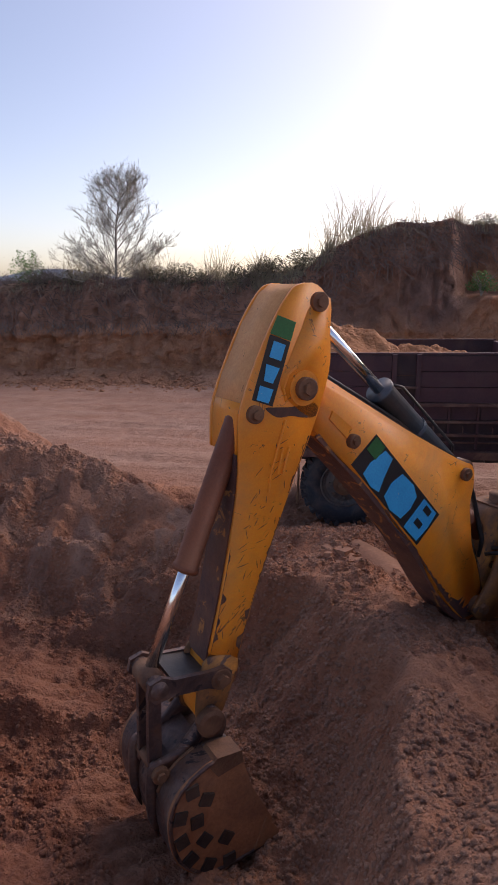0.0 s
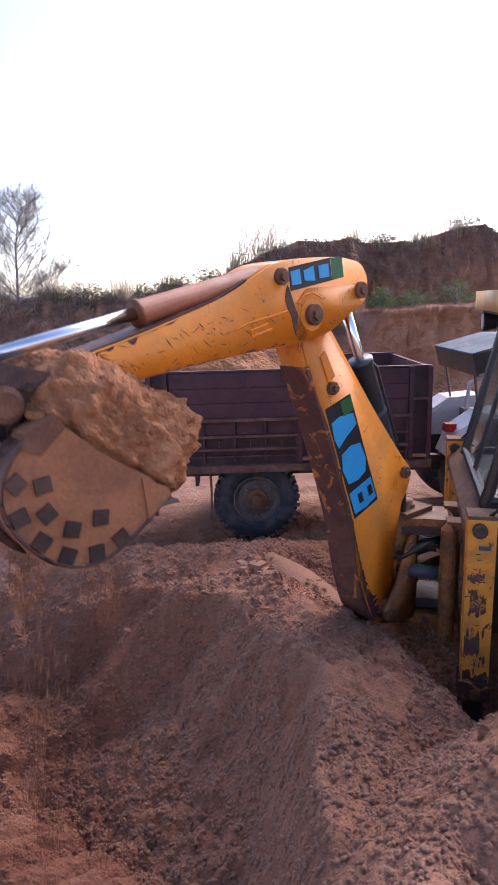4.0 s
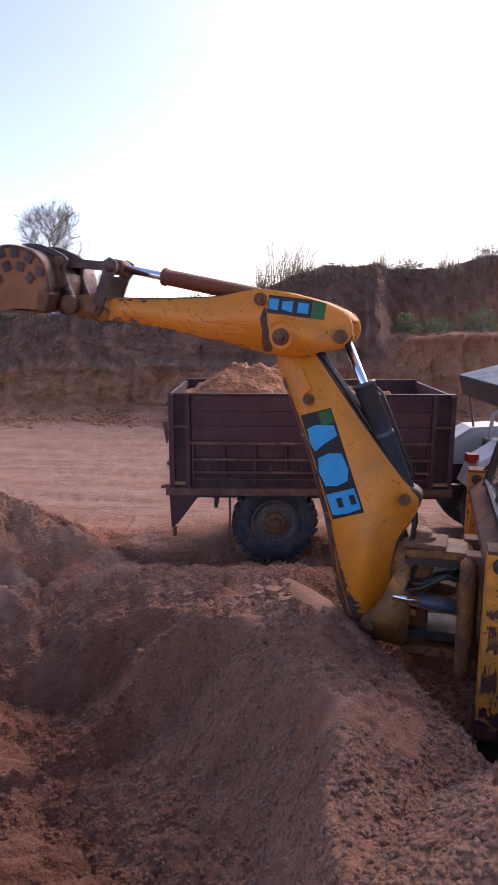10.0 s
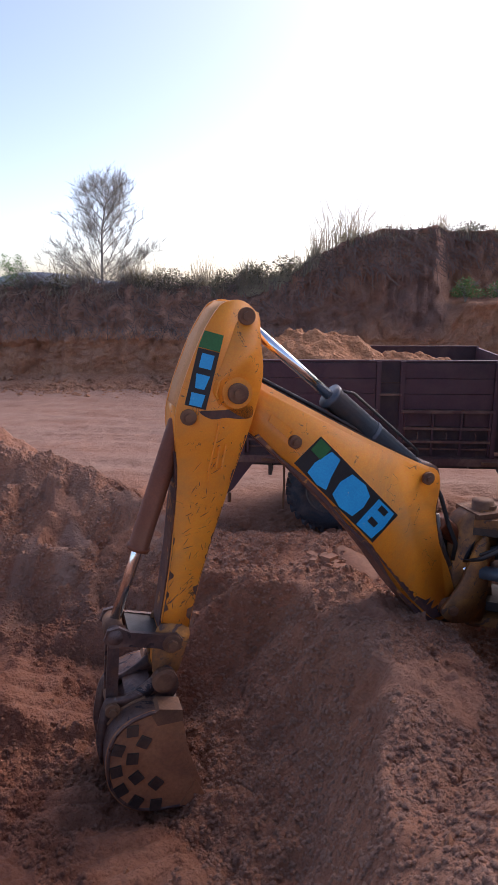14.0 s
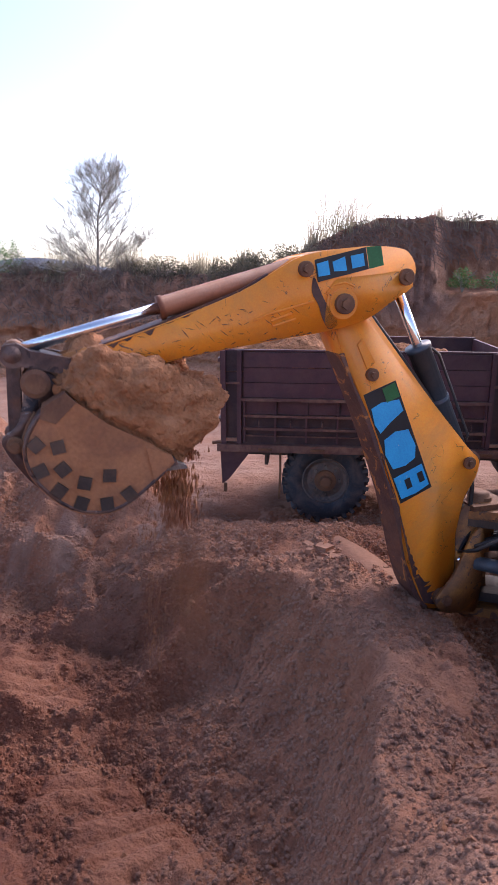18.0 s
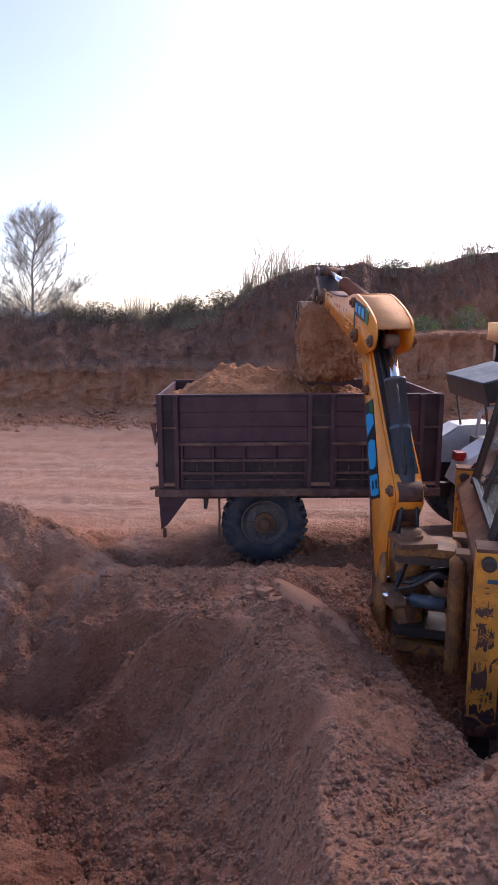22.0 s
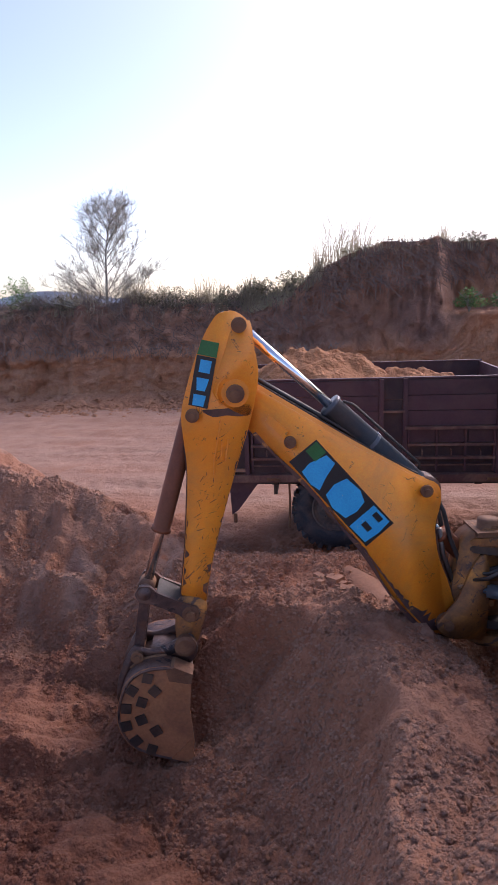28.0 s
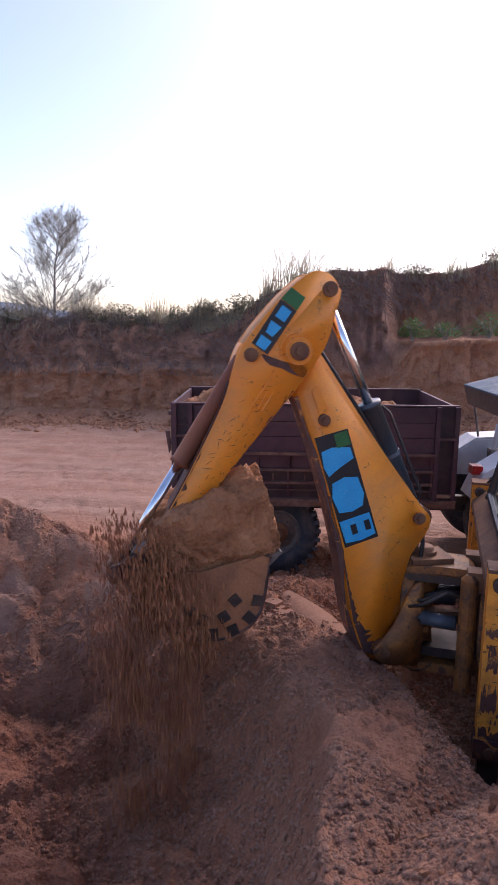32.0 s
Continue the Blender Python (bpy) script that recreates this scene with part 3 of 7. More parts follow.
def pit_damp_shade(x, y):
    """How far the dug floor is darkened: sand dug up last is moist, and shade is painted in."""
    pit_dark = np.maximum(-0.05 - np.hypot((x + 0.6) / 1.9, (y - 3.6) / 1.9), 1.27 - np.hypot((x + 2.5) / 1.8, (y - 3.5) / 2.2))
    pit_dark = smoothstep(-0.05, 0.6, pit_dark + 0.35 * fbm(x * 1.2, y * 1.2, 4, 49)) * (0.75 + 0.5 * fbm(x * 2.1, y * 2.1, 3, 50)) * (1 - 0.4 * drag_marks(x, y))
    return np.clip(pit_dark, 0, 1)


def ground_rough(x, y, z):
    """Clods and crumbs: strong on tipped soil, slight where the bucket cut, faint on the driven flat."""
    near = smoothstep(9.5, 6.6, y - 0.18 * np.clip(-x - 1, 0, 6)) * smoothstep(11, 7, np.abs(x))
    crumbs = fbm(x * 3.1, y * 3.1, 4, 11, 0.55)
    fine = fbm(x * 10, y * 10, 4, 17, 0.75)
    lumps = np.clip(value_noise(x * 5.3, y * 5.3, 23) - 0.12, 0, 1) ** 1.3
    small = np.clip(value_noise(x * 13, y * 13, 24) - 0.15, 0, 1) + 0.6 * np.clip(value_noise(x * 29, y * 29, 25) - 0.12, 0, 1)
    rut = np.sin(y * 7 + 1.5 * fbm(x * 0.4, y * 0.4, 3, 31)) * 0.5 + fbm(x * 0.7, y * 5, 3, 33)
    way = y + 0.18 * x + 0.8 * fbm(x * 0.12, y * 0.12, 2, 35)
    track = sum(np.exp(-((way - c) / 0.16) ** 2) * (0.75 + 0.25 * np.sin(x * 21 + (way - c) * 9) + 0.5 * fbm(x * 3, way * 3, 3, 36)) for c in (9.1, 10.9, 11.6, 13.3, 14.9))
    flat = (0.026 * rut - 0.045 * track + 0.03 * np.abs(fbm(x * 1.3, y * 2.2, 4, 37, 0.6)) + 0.02 * fbm(x * 5, y * 6, 3, 38, 0.7)) * smoothstep(6.5, 8.5, y) * smoothstep(18, 15, y)
    churn = np.exp(-((x - 1.7) / 1.5) ** 4 - ((y - 7.3) / 0.75) ** 4) * (0.16 * np.abs(fbm(x * 1.1, y * 4.5, 4, 45, 0.6)) + 0.06 * fbm(x * 4, y * 9, 3, 46, 0.7))
    drag = drag_marks(x, y)
    gully = (0.3 - np.abs(fbm(x * 0.85 + 2, y * 1.1, 4, 28, 0.5))) * smoothstep(-1.0, -2.2, x) * smoothstep(4.6, 5.6, y)    # torn faces of the old spoil
    cuts = np.abs(fbm(x * 1.6 + 4, y * 1.6, 4, 27, 0.55))
    step = np.clip(value_noise(x * 2.3 + 0.8 * crumbs, y * 2.3, 29) * 6, -1, 1)
    cut = cut_face(x, y)
    turn, r = np.arctan2(y - SWING_Y, SWING_X - x), np.hypot(x - SWING_X, y - SWING_Y)
    slump = fbm(turn * 7, r * 1.3, 4, 26, 0.6)                                            # streaks where sand has run down the face
    old = smoothstep(-0.9, -1.9, x) * smoothstep(4.9, 5.6, y)
    tipped = (0.075 + 0.035 * old) * crumbs + (0.052 - 0.02 * old) * fine + 0.06 * lumps + 0.032 * small - (0.08 + 0.16 * old) * cuts + 0.09 * old * step + 0.02 + 0.32 * gully
    low = smoothstep(-0.30, -0.50, z)                                                     # loose soil has rolled to the bottom
    faced = (0.05 + 0.05 * low) * crumbs + (0.03 + 0.02 * low) * fine + (0.05 + 0.09 * low) * lumps + (0.05 + 0.04 * low) * small + 0.10 * slump * (1 - low) - (0.08 + 0.10 * low) * np.clip(cuts - 0.08, 0, 1)
    near = near * (1 - 0.75 * drag) * (0.65 + 0.35 * smoothstep(2.3, 3.2, y))
    return churn + 0.055 * drag * comb(x, y) + near * (tipped * (1 - cut) + faced * cut) + (1 - smoothstep(9.5, 6.6, y - 0.18 * np.clip(-x - 1, 0, 6))) * flat


def axis(lo, fine_lo, fine_hi, hi, step, growth):
    mid = list(np.arange(fine_lo, fine_hi + 1e-6, step))
    up, down, s = [], [], step
    while (up or mid)[-1] < hi:
        s *= growth
        up.append((up or mid)[-1] + s)
    s = step
    while (down[-1] if down else mid[0]) > lo:
        s *= growth
        down.append((down[-1] if down else mid[0]) - s)
    return np.array(down[::-1] + mid + up)


def build_ground():
    xs, ys = axis(-900, -4.0, 2.4, 900, 0.019, 1.03), axis(-300, 1.8, 7.0, 1500, 0.019, 1.022)
    x, y = np.meshgrid(xs, ys)
    z = ground_height(x, y)
    z = z + ground_rough(x, y, z)
    h, w = x.shape
    verts = np.stack([x, y, z], -1).reshape(-1, 3)
    i = np.arange(h * w).reshape(h, w)
    faces = np.stack([i[:-1, :-1], i[:-1, 1:], i[1:, 1:], i[1:, :-1]], -1).reshape(-1, 4)
    me = bpy.data.meshes.new("ground")
    me.vertices.add(len(verts))
    me.vertices.foreach_set("co", verts.ravel())
    me.loops.add(faces.size)
    me.loops.foreach_set("vertex_index", faces.ravel())
    me.polygons.add(len(faces))
    me.polygons.foreach_set("loop_start", np.arange(0, faces.size, 4))
    me.update(calc_edges=True)
    me.polygons.foreach_set("use_smooth", [True] * len(faces))
    dry = me.attributes.new("dry", "FLOAT", "POINT")
    edge = y - 0.25 * np.clip(-x - 1, 0, 4) + 0.6 * fbm(x * 0.6, y * 0.6, 4, 41)
    d = smoothstep(7.6, 9.0, edge) * (0.72 + 0.5 * fbm(x * 0.35, y * 1.6, 4, 43) + 0.3 * fbm(x * 2, y * 3, 3, 44))
    old = smoothstep(-0.7, -1.6, x) * smoothstep(4.7, 5.4, y)
    d = np.maximum(d, 0.75 * old * smoothstep(0.06, 0.22, fbm(x * 1.6, y * 1.6, 4, 48, 0.55)))         # dry crust on the old spoil
    d = np.maximum(d, 0.38 * smoothstep(0.25, 0.6, z) * smoothstep(9, 7, y) * (0.6 + 0.8 * fbm(x * 1.3, y * 1.3, 3, 47)))
    # darkening of the pit floor: moist sand plus painted shade
    damp_shade = me.attributes.new("damp_shade", "FLOAT", "POINT")
    damp_shade.data.foreach_set("value", pit_damp_shade(x, y).ravel().astype(np.float32))
    dry.data.foreach_set("value", np.clip(d, 0, 1).ravel().astype(np.float32))
    me.materials.append(EARTH)
    return tagged(new("ground", me), "red-brown sandy ground with a dug pit and heaps", "ground", kind="structure")


build_ground()


# ---------------------------------------------------------------- the cut bank behind
def bank_top(x):
    """Height of the bank's edge along its length."""
    z = 2.95 + 0.25 * fbm(x * 0.25, x * 0 + 3, 4, 51)
    z = z + 1.55 * smoothstep(-2.2, 2.2, x) * smoothstep(12, 7.5, x) + 1.0 * smoothstep(6.0, 9.5, x)
    return z + 0.12 * fbm(x * 1.2, x * 0, 3, 53)


def bank_foot(x):
    return 17.6 - 0.05 * x + 0.012 * np.clip(x, 0, 30) ** 2 + 0.5 * fbm(x * 0.2, x * 0 + 1, 3, 55)


def build_bank():
    """A swept cut: rubble at the foot, a steep tan face, a scrub slope and the turf edge above."""
    xs = np.arange(-45, 45.01, 0.09)
    prof = np.concatenate([np.linspace(0, 0.15, 9), np.linspace(0.15, 0.5, 30)[1:], np.linspace(0.5, 1.0, 34)[1:], 1 + np.array([0.06, 0.15, 0.4, 1, 3, 10.0])])
    s, x = np.meshgrid(prof, xs)
    top, foot = bank_top(x), bank_foot(x)
    mid = 1.42 + 0.28 * fbm(x * 0.35, x * 0 + 7, 4, 57)
    ledge = smoothstep(3.5, 4.6, x)
    z = np.interp(s, [0, 0.15, 0.5, 1.0], [0, 1, 2, 3])
    k, f = np.clip(np.floor(z), 0, 2), z - np.clip(np.floor(z), 0, 2)
    mid = mid + 1.0 * ledge
    rise = (1 - ledge) * f ** 0.9 + ledge * (0.06 * f + 0.94 * smoothstep(0.4, 1.0, f))
    zz = np.where(k == 0, 0.32 * f, np.where(k == 1, 0.32 + (mid - 0.32) * f, mid + (top - mid) * rise))
    run = (1 - ledge) * f ** 1.2 + ledge * (0.72 * smoothstep(0, 0.45, f) + 0.28 * smoothstep(0.3, 1, f))
    out = np.where(k == 0, 1.1 * f, np.where(k == 1, 1.1 + 0.45 * f, 1.55 + (1.35 + 2.2 * ledge) * run))
    beyond = np.clip(s - 1, 0, None)
    zz = zz + np.where(s > 1, 0.12 * np.clip(beyond, 0, 1), 0)
    out = out + beyond * 12
    flute = np.abs(fbm(x * 2.4, zz * 0.45, 4, 61, 0.6)) * 0.7 + 0.32 * fbm(x * 5.5, zz * 1.1, 4, 63, 0.65)
    amp = smoothstep(0.05, 0.25, s) * smoothstep(1.3, 0.95, s)
    shelf = np.exp(-((s - 0.5) / 0.035) ** 2)              # roots and crumbs caught on the break of the slope
    yy = foot + out - 0.55 * amp * flute + 0.2 * amp * fbm(x * 4, zz * 4, 4, 65, 0.7) - 0.14 * shelf
    zz = zz + 0.12 * fbm(x * 1.5, s * 8, 4, 67) * smoothstep(0.0, 0.1, s) - 0.12 * (s == 0)
    xx = x + 0.1 * fbm(x * 2, zz * 2, 3, 69)
    h, w = x.shape
    verts = np.stack([xx, yy, zz], -1).reshape(-1, 3)
    i = np.arange(h * w).reshape(h, w)
    faces = np.stack([i[:-1, :-1], i[1:, :-1], i[1:, 1:], i[:-1, 1:]], -1).reshape(-1, 4)
    me = bpy.data.meshes.new("earth_bank")
    me.from_pydata(verts.tolist(), [], faces.tolist())
    me.polygons.foreach_set("use_smooth", [True] * len(faces))
    a = me.attributes.new("scrub", "FLOAT", "POINT")
    v = smoothstep(0.46, 0.6, s + 0.12 * fbm(x * 0.8, s * 4, 4, 71)) * (0.75 + 0.5 * fbm(x * 0.6, s * 5, 3, 73))
    v = v * (1 - 0.55 * smoothstep(3.4, 4.6, x) * smoothstep(0.97, 0.8, s))
    a.data.foreach_set("value", np.clip(v, 0, 1).ravel().astype(np.float32))
    me.materials.append(BANK)
    tagged(new("earth_bank", me), "tan cut earth bank with dark root-matted upper slope", "bank", kind="structure")


build_bank()


def bank_edge(x):
    """A point on the turf edge of the bank."""
    a = np.array([x], float)
    ledge = float(smoothstep(3.5, 4.6, a)[0])
    return float(bank_foot(a)[0]) + 2.9 + 2.2 * ledge, float(bank_top(a)[0])


# ---------------------------------------------------------------- the digging machine
KING = Vector((1.427, 4.927, 0.0))      # foot of the swing axis
HEADING = -14.8                         # the machine's front, degrees from +x
FOOT_Z, FOOT_R = 0.388, 0.362           # boom foot pin: height, and distance from the swing axis
BOOM_L, LINK_AT, HINGE_AT = 2.475, 1.727, 1.99
RAM_FOOT, TAIL, CURL_FOOT = (0.944, 0.563), (-0.476, 0.071), (0.218, 0.30)
LINK_L, PUSH_L = 0.385, 0.53

machine = thing("backhoe_loader", Matrix.Translation(KING), "yellow backhoe loader with a worn digging arm beside the pit", "excavator")
H = pose(0, 0, 0, 0, 0, HEADING)


def shell(outline, half):
    """A welded box with softened edges."""
    bm = add_plate(bmesh.new(), outline, -half, half)
    return bevel(bm, 0.012, 2)


def sticker(name, outline, y, mat, parent):
    bm = add_plate(bmesh.new(), outline, y, y + 0.003)
    return part(name, bm, mat, parent)


def build_boom():
    out = smooth_outline([(2.33, -0.12), (1.70, -0.095), (0.97, -0.115), (0.47, -0.185), (0.12, -0.20), (-0.07, -0.11), (-0.085, 0.05), (0.175, 0.20),
                          (0.45, 0.30), (0.66, 0.43), (0.79, 0.59), (0.91, 0.66), (1.06, 0.60), (1.51, 0.44), (1.84, 0.335), (2.21, 0.22), (2.45, 0.14),
                          (2.58, 0.02), (2.50, -0.10)], 3)
    boom = part("boom", shell(out, 0.11), YELLOW, machine, "yellow boom, rust-brown along its worn front edge", True)
    # side plates, proud of the box
    for s in (1, -1):
        y = 0.112 * s
        cheek = [(2.30, -0.09), (1.70, -0.07), (0.97, -0.085), (0.30, -0.16), (0.02, -0.15), (-0.05, 0.02), (0.3, 0.2), (0.72, 0.46), (0.91, 0.62), (1.5, 0.41), (2.2, 0.19), (2.42, 0.1)]
        part("side_plate", plate(smooth_outline(cheek, 3), min(y, y + s * 0.014), max(y, y + s * 0.014), 0.005), YELLOW, boom, "", True)
        part("ram_pin", pin(0.944, 0.563, y + s * 0.014, 0.047, 0.05), RUSTY, boom)
        part("hose_pin", pin(1.93, 0.05, y + s * 0.014, 0.045, 0.06), RUSTY, boom)
        part("foot_pin", pin(0, 0, y + s * 0.01, 0.075, 0.11), RUSTY, boom)
        part("weld_rib", bevel(add_plate(bmesh.new(), [(1.98, 0.03), (2.17, 0.02), (2.19, 0.07), (2.0, 0.10)], y + s * 0.012, y + s * 0.03), 0.008), YELLOW, boom)
    # bare, rust-brown front edge, and the dark stain round the foot
    front = [p for p in out if p[1] < -0.06 and -0.06 < p[0] < 2.2]
    front.sort(reverse=True)
    strip = front + [(x, z + 0.022 + 0.012 * math.sin(x * 9)) for x, z in front[::-1]]
    strip = [(x, z - 0.004) if k < len(front) else (x, z) for k, (x, z) in enumerate(strip)]
    part("worn_edge", plate(strip, -0.1285, 0.1285, 0), MAROONEDGE, boom, "front edge worn to bare dark maroon steel")
    rng = random.Random(8)
    low = [(x, float(np.interp(x, (-0.05, 0.02, 0.30, 0.97, 1.5), (-0.06, -0.15, -0.158, -0.084, -0.072)))) for x in [-0.045 + 1.4 * i / 70 for i in range(71)]]
    streaks = [(x + rng.uniform(-0.008, 0.008), z + 0.006 + (0.13 * math.exp(-max(0, x - 0.12) / 0.22) * (0.3 + 0.7 * rng.random() ** 1.5) + 0.02 * max(0, noise.noise(Vector((x * 14, 1, 0)))))) for x, z in low]
    for s in (1, -1):
        part("dark_stain", plate(low + streaks[::-1], *sorted((0.1262 * s, 0.1285 * s)), 0), MAROONEDGE, boom, "dark greasy stain")
    y = 0.128
    sticker("sticker", [(1.82, -0.055), (1.81, 0.205), (0.915, 0.215), (0.915, -0.06)], y, DECALBLACK, boom)
    sticker("badge", [(1.80, 0.09), (1.80, 0.195), (1.69, 0.197), (1.69, 0.09)], y + 0.004, DECALGREEN, boom)
    # three plain blue shapes in place of the maker's letters
    hook = [(1.67, 0.185), (1.58, 0.19), (1.54, 0.06), (1.50, -0.03), (1.58, -0.05), (1.70, -0.035), (1.71, 0.05)]
    arc = [(1.43, 0.18), (1.29, 0.195), (1.20, 0.16), (1.18, 0.07), (1.20, -0.03), (1.33, -0.05), (1.44, -0.02), (1.46, 0.08)]
    block = [(1.13, 0.195), (0.95, 0.20), (0.935, 0.08), (0.95, -0.045), (1.13, -0.05)]
    for shape in (hook, arc, block):
        sticker("blue_shape", shape, y + 0.004, DECALBLUE, boom)
    for dz in (0.03, -0.012):
        sticker("gap", [(1.08, 0.10 + dz * 2.6), (1.0, 0.10 + dz * 2.6), (1.0, 0.055 + dz * 2.6), (1.08, 0.055 + dz * 2.6)], y + 0.008, DECALBLACK, boom)
    # dark strips between the side plates paint the shade of an open channel
    upper = [(0.0, 0.125), (0.175, 0.20), (0.45, 0.30), (0.66, 0.43), (0.79, 0.585)]
    part("lower_channel", plate([(x, z - 0.02) for x, z in upper[::-1]] + [(x - 0.004, z + 0.012) for x, z in upper], -0.10, 0.10, 0), SCRAPE, boom, "dark strip for the shade in the open channel under the ram")
    upper = [(1.08, 0.595), (1.51, 0.44), (1.84, 0.335), (2.21, 0.22), (2.42, 0.152)]
    part("upper_channel", plate([(x, z - 0.02) for x, z in upper[::-1]] + [(x, z + 0.010) for x, z in upper], -0.10, 0.10, 0), DARKSTEEL, boom, "dark dusty strip for the shade in the back of the boom")
    for y in (0.045, -0.055):
        part("valve_pipe", tube([(0.18, y, 0.25), (0.42, y, 0.34), (0.60, y, 0.45)], 0.022, 8), BARESTEEL, boom, "", True)
    part("ram_clevis", plate(smooth_outline([(0.84, 0.50), (0.93, 0.49), (1.02, 0.54), (1.01, 0.63), (0.93, 0.68), (0.84, 0.63)], 3), -0.10, 0.10, 0.006), SCRAPE, boom, "", True)
    # hydraulic pipes along the back
    for k, off in enumerate((-0.05, 0.0, 0.05)):
        part("hose", tube([(2.48, off, 0.16), (2.2, off, 0.25), (1.84, off, 0.365), (1.5, off, 0.465), (1.25, off, 0.545), (1.1, off, 0.57)], 0.014, 7),
             HOSE, boom, "", True)
    for off in (-0.06, 0.06):
        part("hose", tube([(0.86, off, 0.60), (0.70, off * 1.2, 0.56), (0.5, off * 1.5, 0.46), (0.3, off * 1.2, 0.40), (0.2, off, 0.30)], 0.018, 8), HOSE, boom, "", True)
    return boom


def build_dipper():
    out = smooth_outline([(1.98, 0.05), (2.02, -0.02), (1.96, -0.085), (1.78, -0.105), (1.24, -0.085), (0.565, -0.117), (0.175, -0.148), (-0.135, -0.141), (-0.326, -0.077),
                          (-0.50, 0.0), (-0.56, 0.11), (-0.53, 0.21), (-0.46, 0.262), (-0.267, 0.315), (0.045, 0.35), (0.24, 0.348), (0.392, 0.305), (0.659, 0.224), (1.12, 0.152), (1.39, 0.12), (1.70, 0.09)], 3)
    dipper = part("dipper", bevel(add_plate(bmesh.new(), [p for p in out if p[0] > 0.44], -0.04, 0.14), 0.01, 2), YELLOW, machine, "yellow dipper arm with scraped paint", True)
    part("head_box", plate([p for p in out if 0.16 < p[0] < 0.52], -0.14, 0.14, 0.01), YELLOW, dipper, "", True)
    part("side_plate", plate([p for p in out if p[0] < 1.64], 0.15, 0.176, 0.006), YELLOW, dipper, "", True)
    part("side_plate", plate([p for p in out if p[0] < 0.55], -0.176, -0.15, 0.006), YELLOW, dipper, "", True)
    part("side_plate", plate([p for p in out if 0.45 < p[0] < 1.64], -0.066, -0.042, 0.006), YELLOW, dipper, "", True)
    for s in (1, -1):
        y = 0.178 * s
        part("elbow_pin", pin(0, 0, y + 0.012 * s, 0.066, 0.06), RUSTY, dipper)
        part("elbow_boss", tube([(0, y - s * 0.01, 0), (0, y + s * 0.012, 0)], 0.10, 22), YELLOW, dipper)
        part("tail_pin", pin(*TAIL, y, 0.055, 0.045), RUSTY, dipper)
        part("curl_pin", pin(CURL_FOOT[0], CURL_FOOT[1] - 0.03, y, 0.05, 0.05), RUSTY, dipper)
        t = 0.18 if s > 0 else -0.07                  # the lower arm is narrower than the head
        part("tip_plate", plate(smooth_outline([(1.62, -0.1), (1.62, 0.095), (1.78, 0.11), (1.99, 0.06), (2.05, -0.01), (1.98, -0.09), (1.8, -0.11)], 3), *sorted((t, t - 0.024 * s)), 0.004), CAST, dipper, "scraped dark steel", True)
        part("hinge_pin", pin(HINGE_AT, -0.01, t, 0.07, 0.06), RUSTY, dipper)
        part("link_pin", pin(LINK_AT, 0.0, t, 0.065, 0.075), RUSTY, dipper)
    y = 0.178
    part("wear_patch", plate(smooth_outline([(0.06, -0.12), (0.13, -0.135), (0.16, -0.05), (0.17, 0.03), (0.20, 0.12), (0.17, 0.21), (0.145, 0.13), (0.12, 0.04), (0.085, -0.03)], 3), y, y + 0.003, 0), SCRAPE, dipper, "dark patch rubbed through the paint")
    for rib in (((0.34, -0.02), (0.50, -0.03), (0.505, 0.005), (0.36, 0.02)), ((-0.10, 0.09), (-0.04, 0.13), (0.04, 0.13), (0.10, 0.09)), ((0.2, 0.06), (0.34, 0.055), (0.52, 0.05), (0.62, 0.03))):
        part("rib", tube([(a, y, b) for a, b in rib], 0.008, 6), YELLOW, dipper)
    part("stiffener", plate(smooth_outline([(-0.52, 0.0), (-0.45, 0.11), (-0.30, 0.13), (-0.12, 0.15), (0.02, 0.16), (0.09, 0.08), (0.14, -0.06), (0.12, -0.135), (-0.10, -0.135), (-0.30, -0.075)], 3), 0.1755, 0.181, 0.003), YELLOW, dipper, "", True)
    # curved cover over the head
    cover = bmesh.new()
    arc = [(-0.50, 0.0), (-0.56, 0.11), (-0.53, 0.21), (-0.46, 0.262), (-0.267, 0.315), (0.045, 0.35), (0.24, 0.348)]
    arc = arc[2:]
    add_plate(cover, arc + [(x, z - 0.02) for x, z in arc[::-1]], -0.15, 0.15)
    part("cover", cover, DUSTYYELLOW, dipper, "dusty rounded cover", True)
    # paint rubbed off in ragged patches along the edges and in short dashes on the side
    rng = random.Random(31)
    s, y0, y1 = 1, 0.1762, 0.178
    for lo, hi, side, tall in ((0.75, 1.62, -1, 0.035), (0.98, 1.60, 1, 0.030), (0.25, 0.6, -1, 0.018)):
        edge = [(lo + (hi - lo) * i / 80) for i in range(81)]
        base = [(x, float(np.interp(x, (0.175, 0.565, 1.24, 1.78), (-0.143, -0.112, -0.08, -0.10)) if side < 0 else np.interp(x, (0.659, 1.12, 1.39, 1.70), (0.218, 0.147, 0.115, 0.085)))) for x in edge]
        rag = [(x, z - side * (0.0015 + tall * (0.3 + 0.9 * (x - lo) / (hi - lo)) * max(0, 1.7 * noise.noise(Vector((x * 13, lo * 9 + side, s))) + 0.7 * noise.noise(Vector((x * 45, lo * 9, s)))))) for x, z in base]
        part("scraped_edge", plate(base + rag[::-1], y0, y1, 0), SCRAPE, dipper, "edge scraped to bare brown steel")
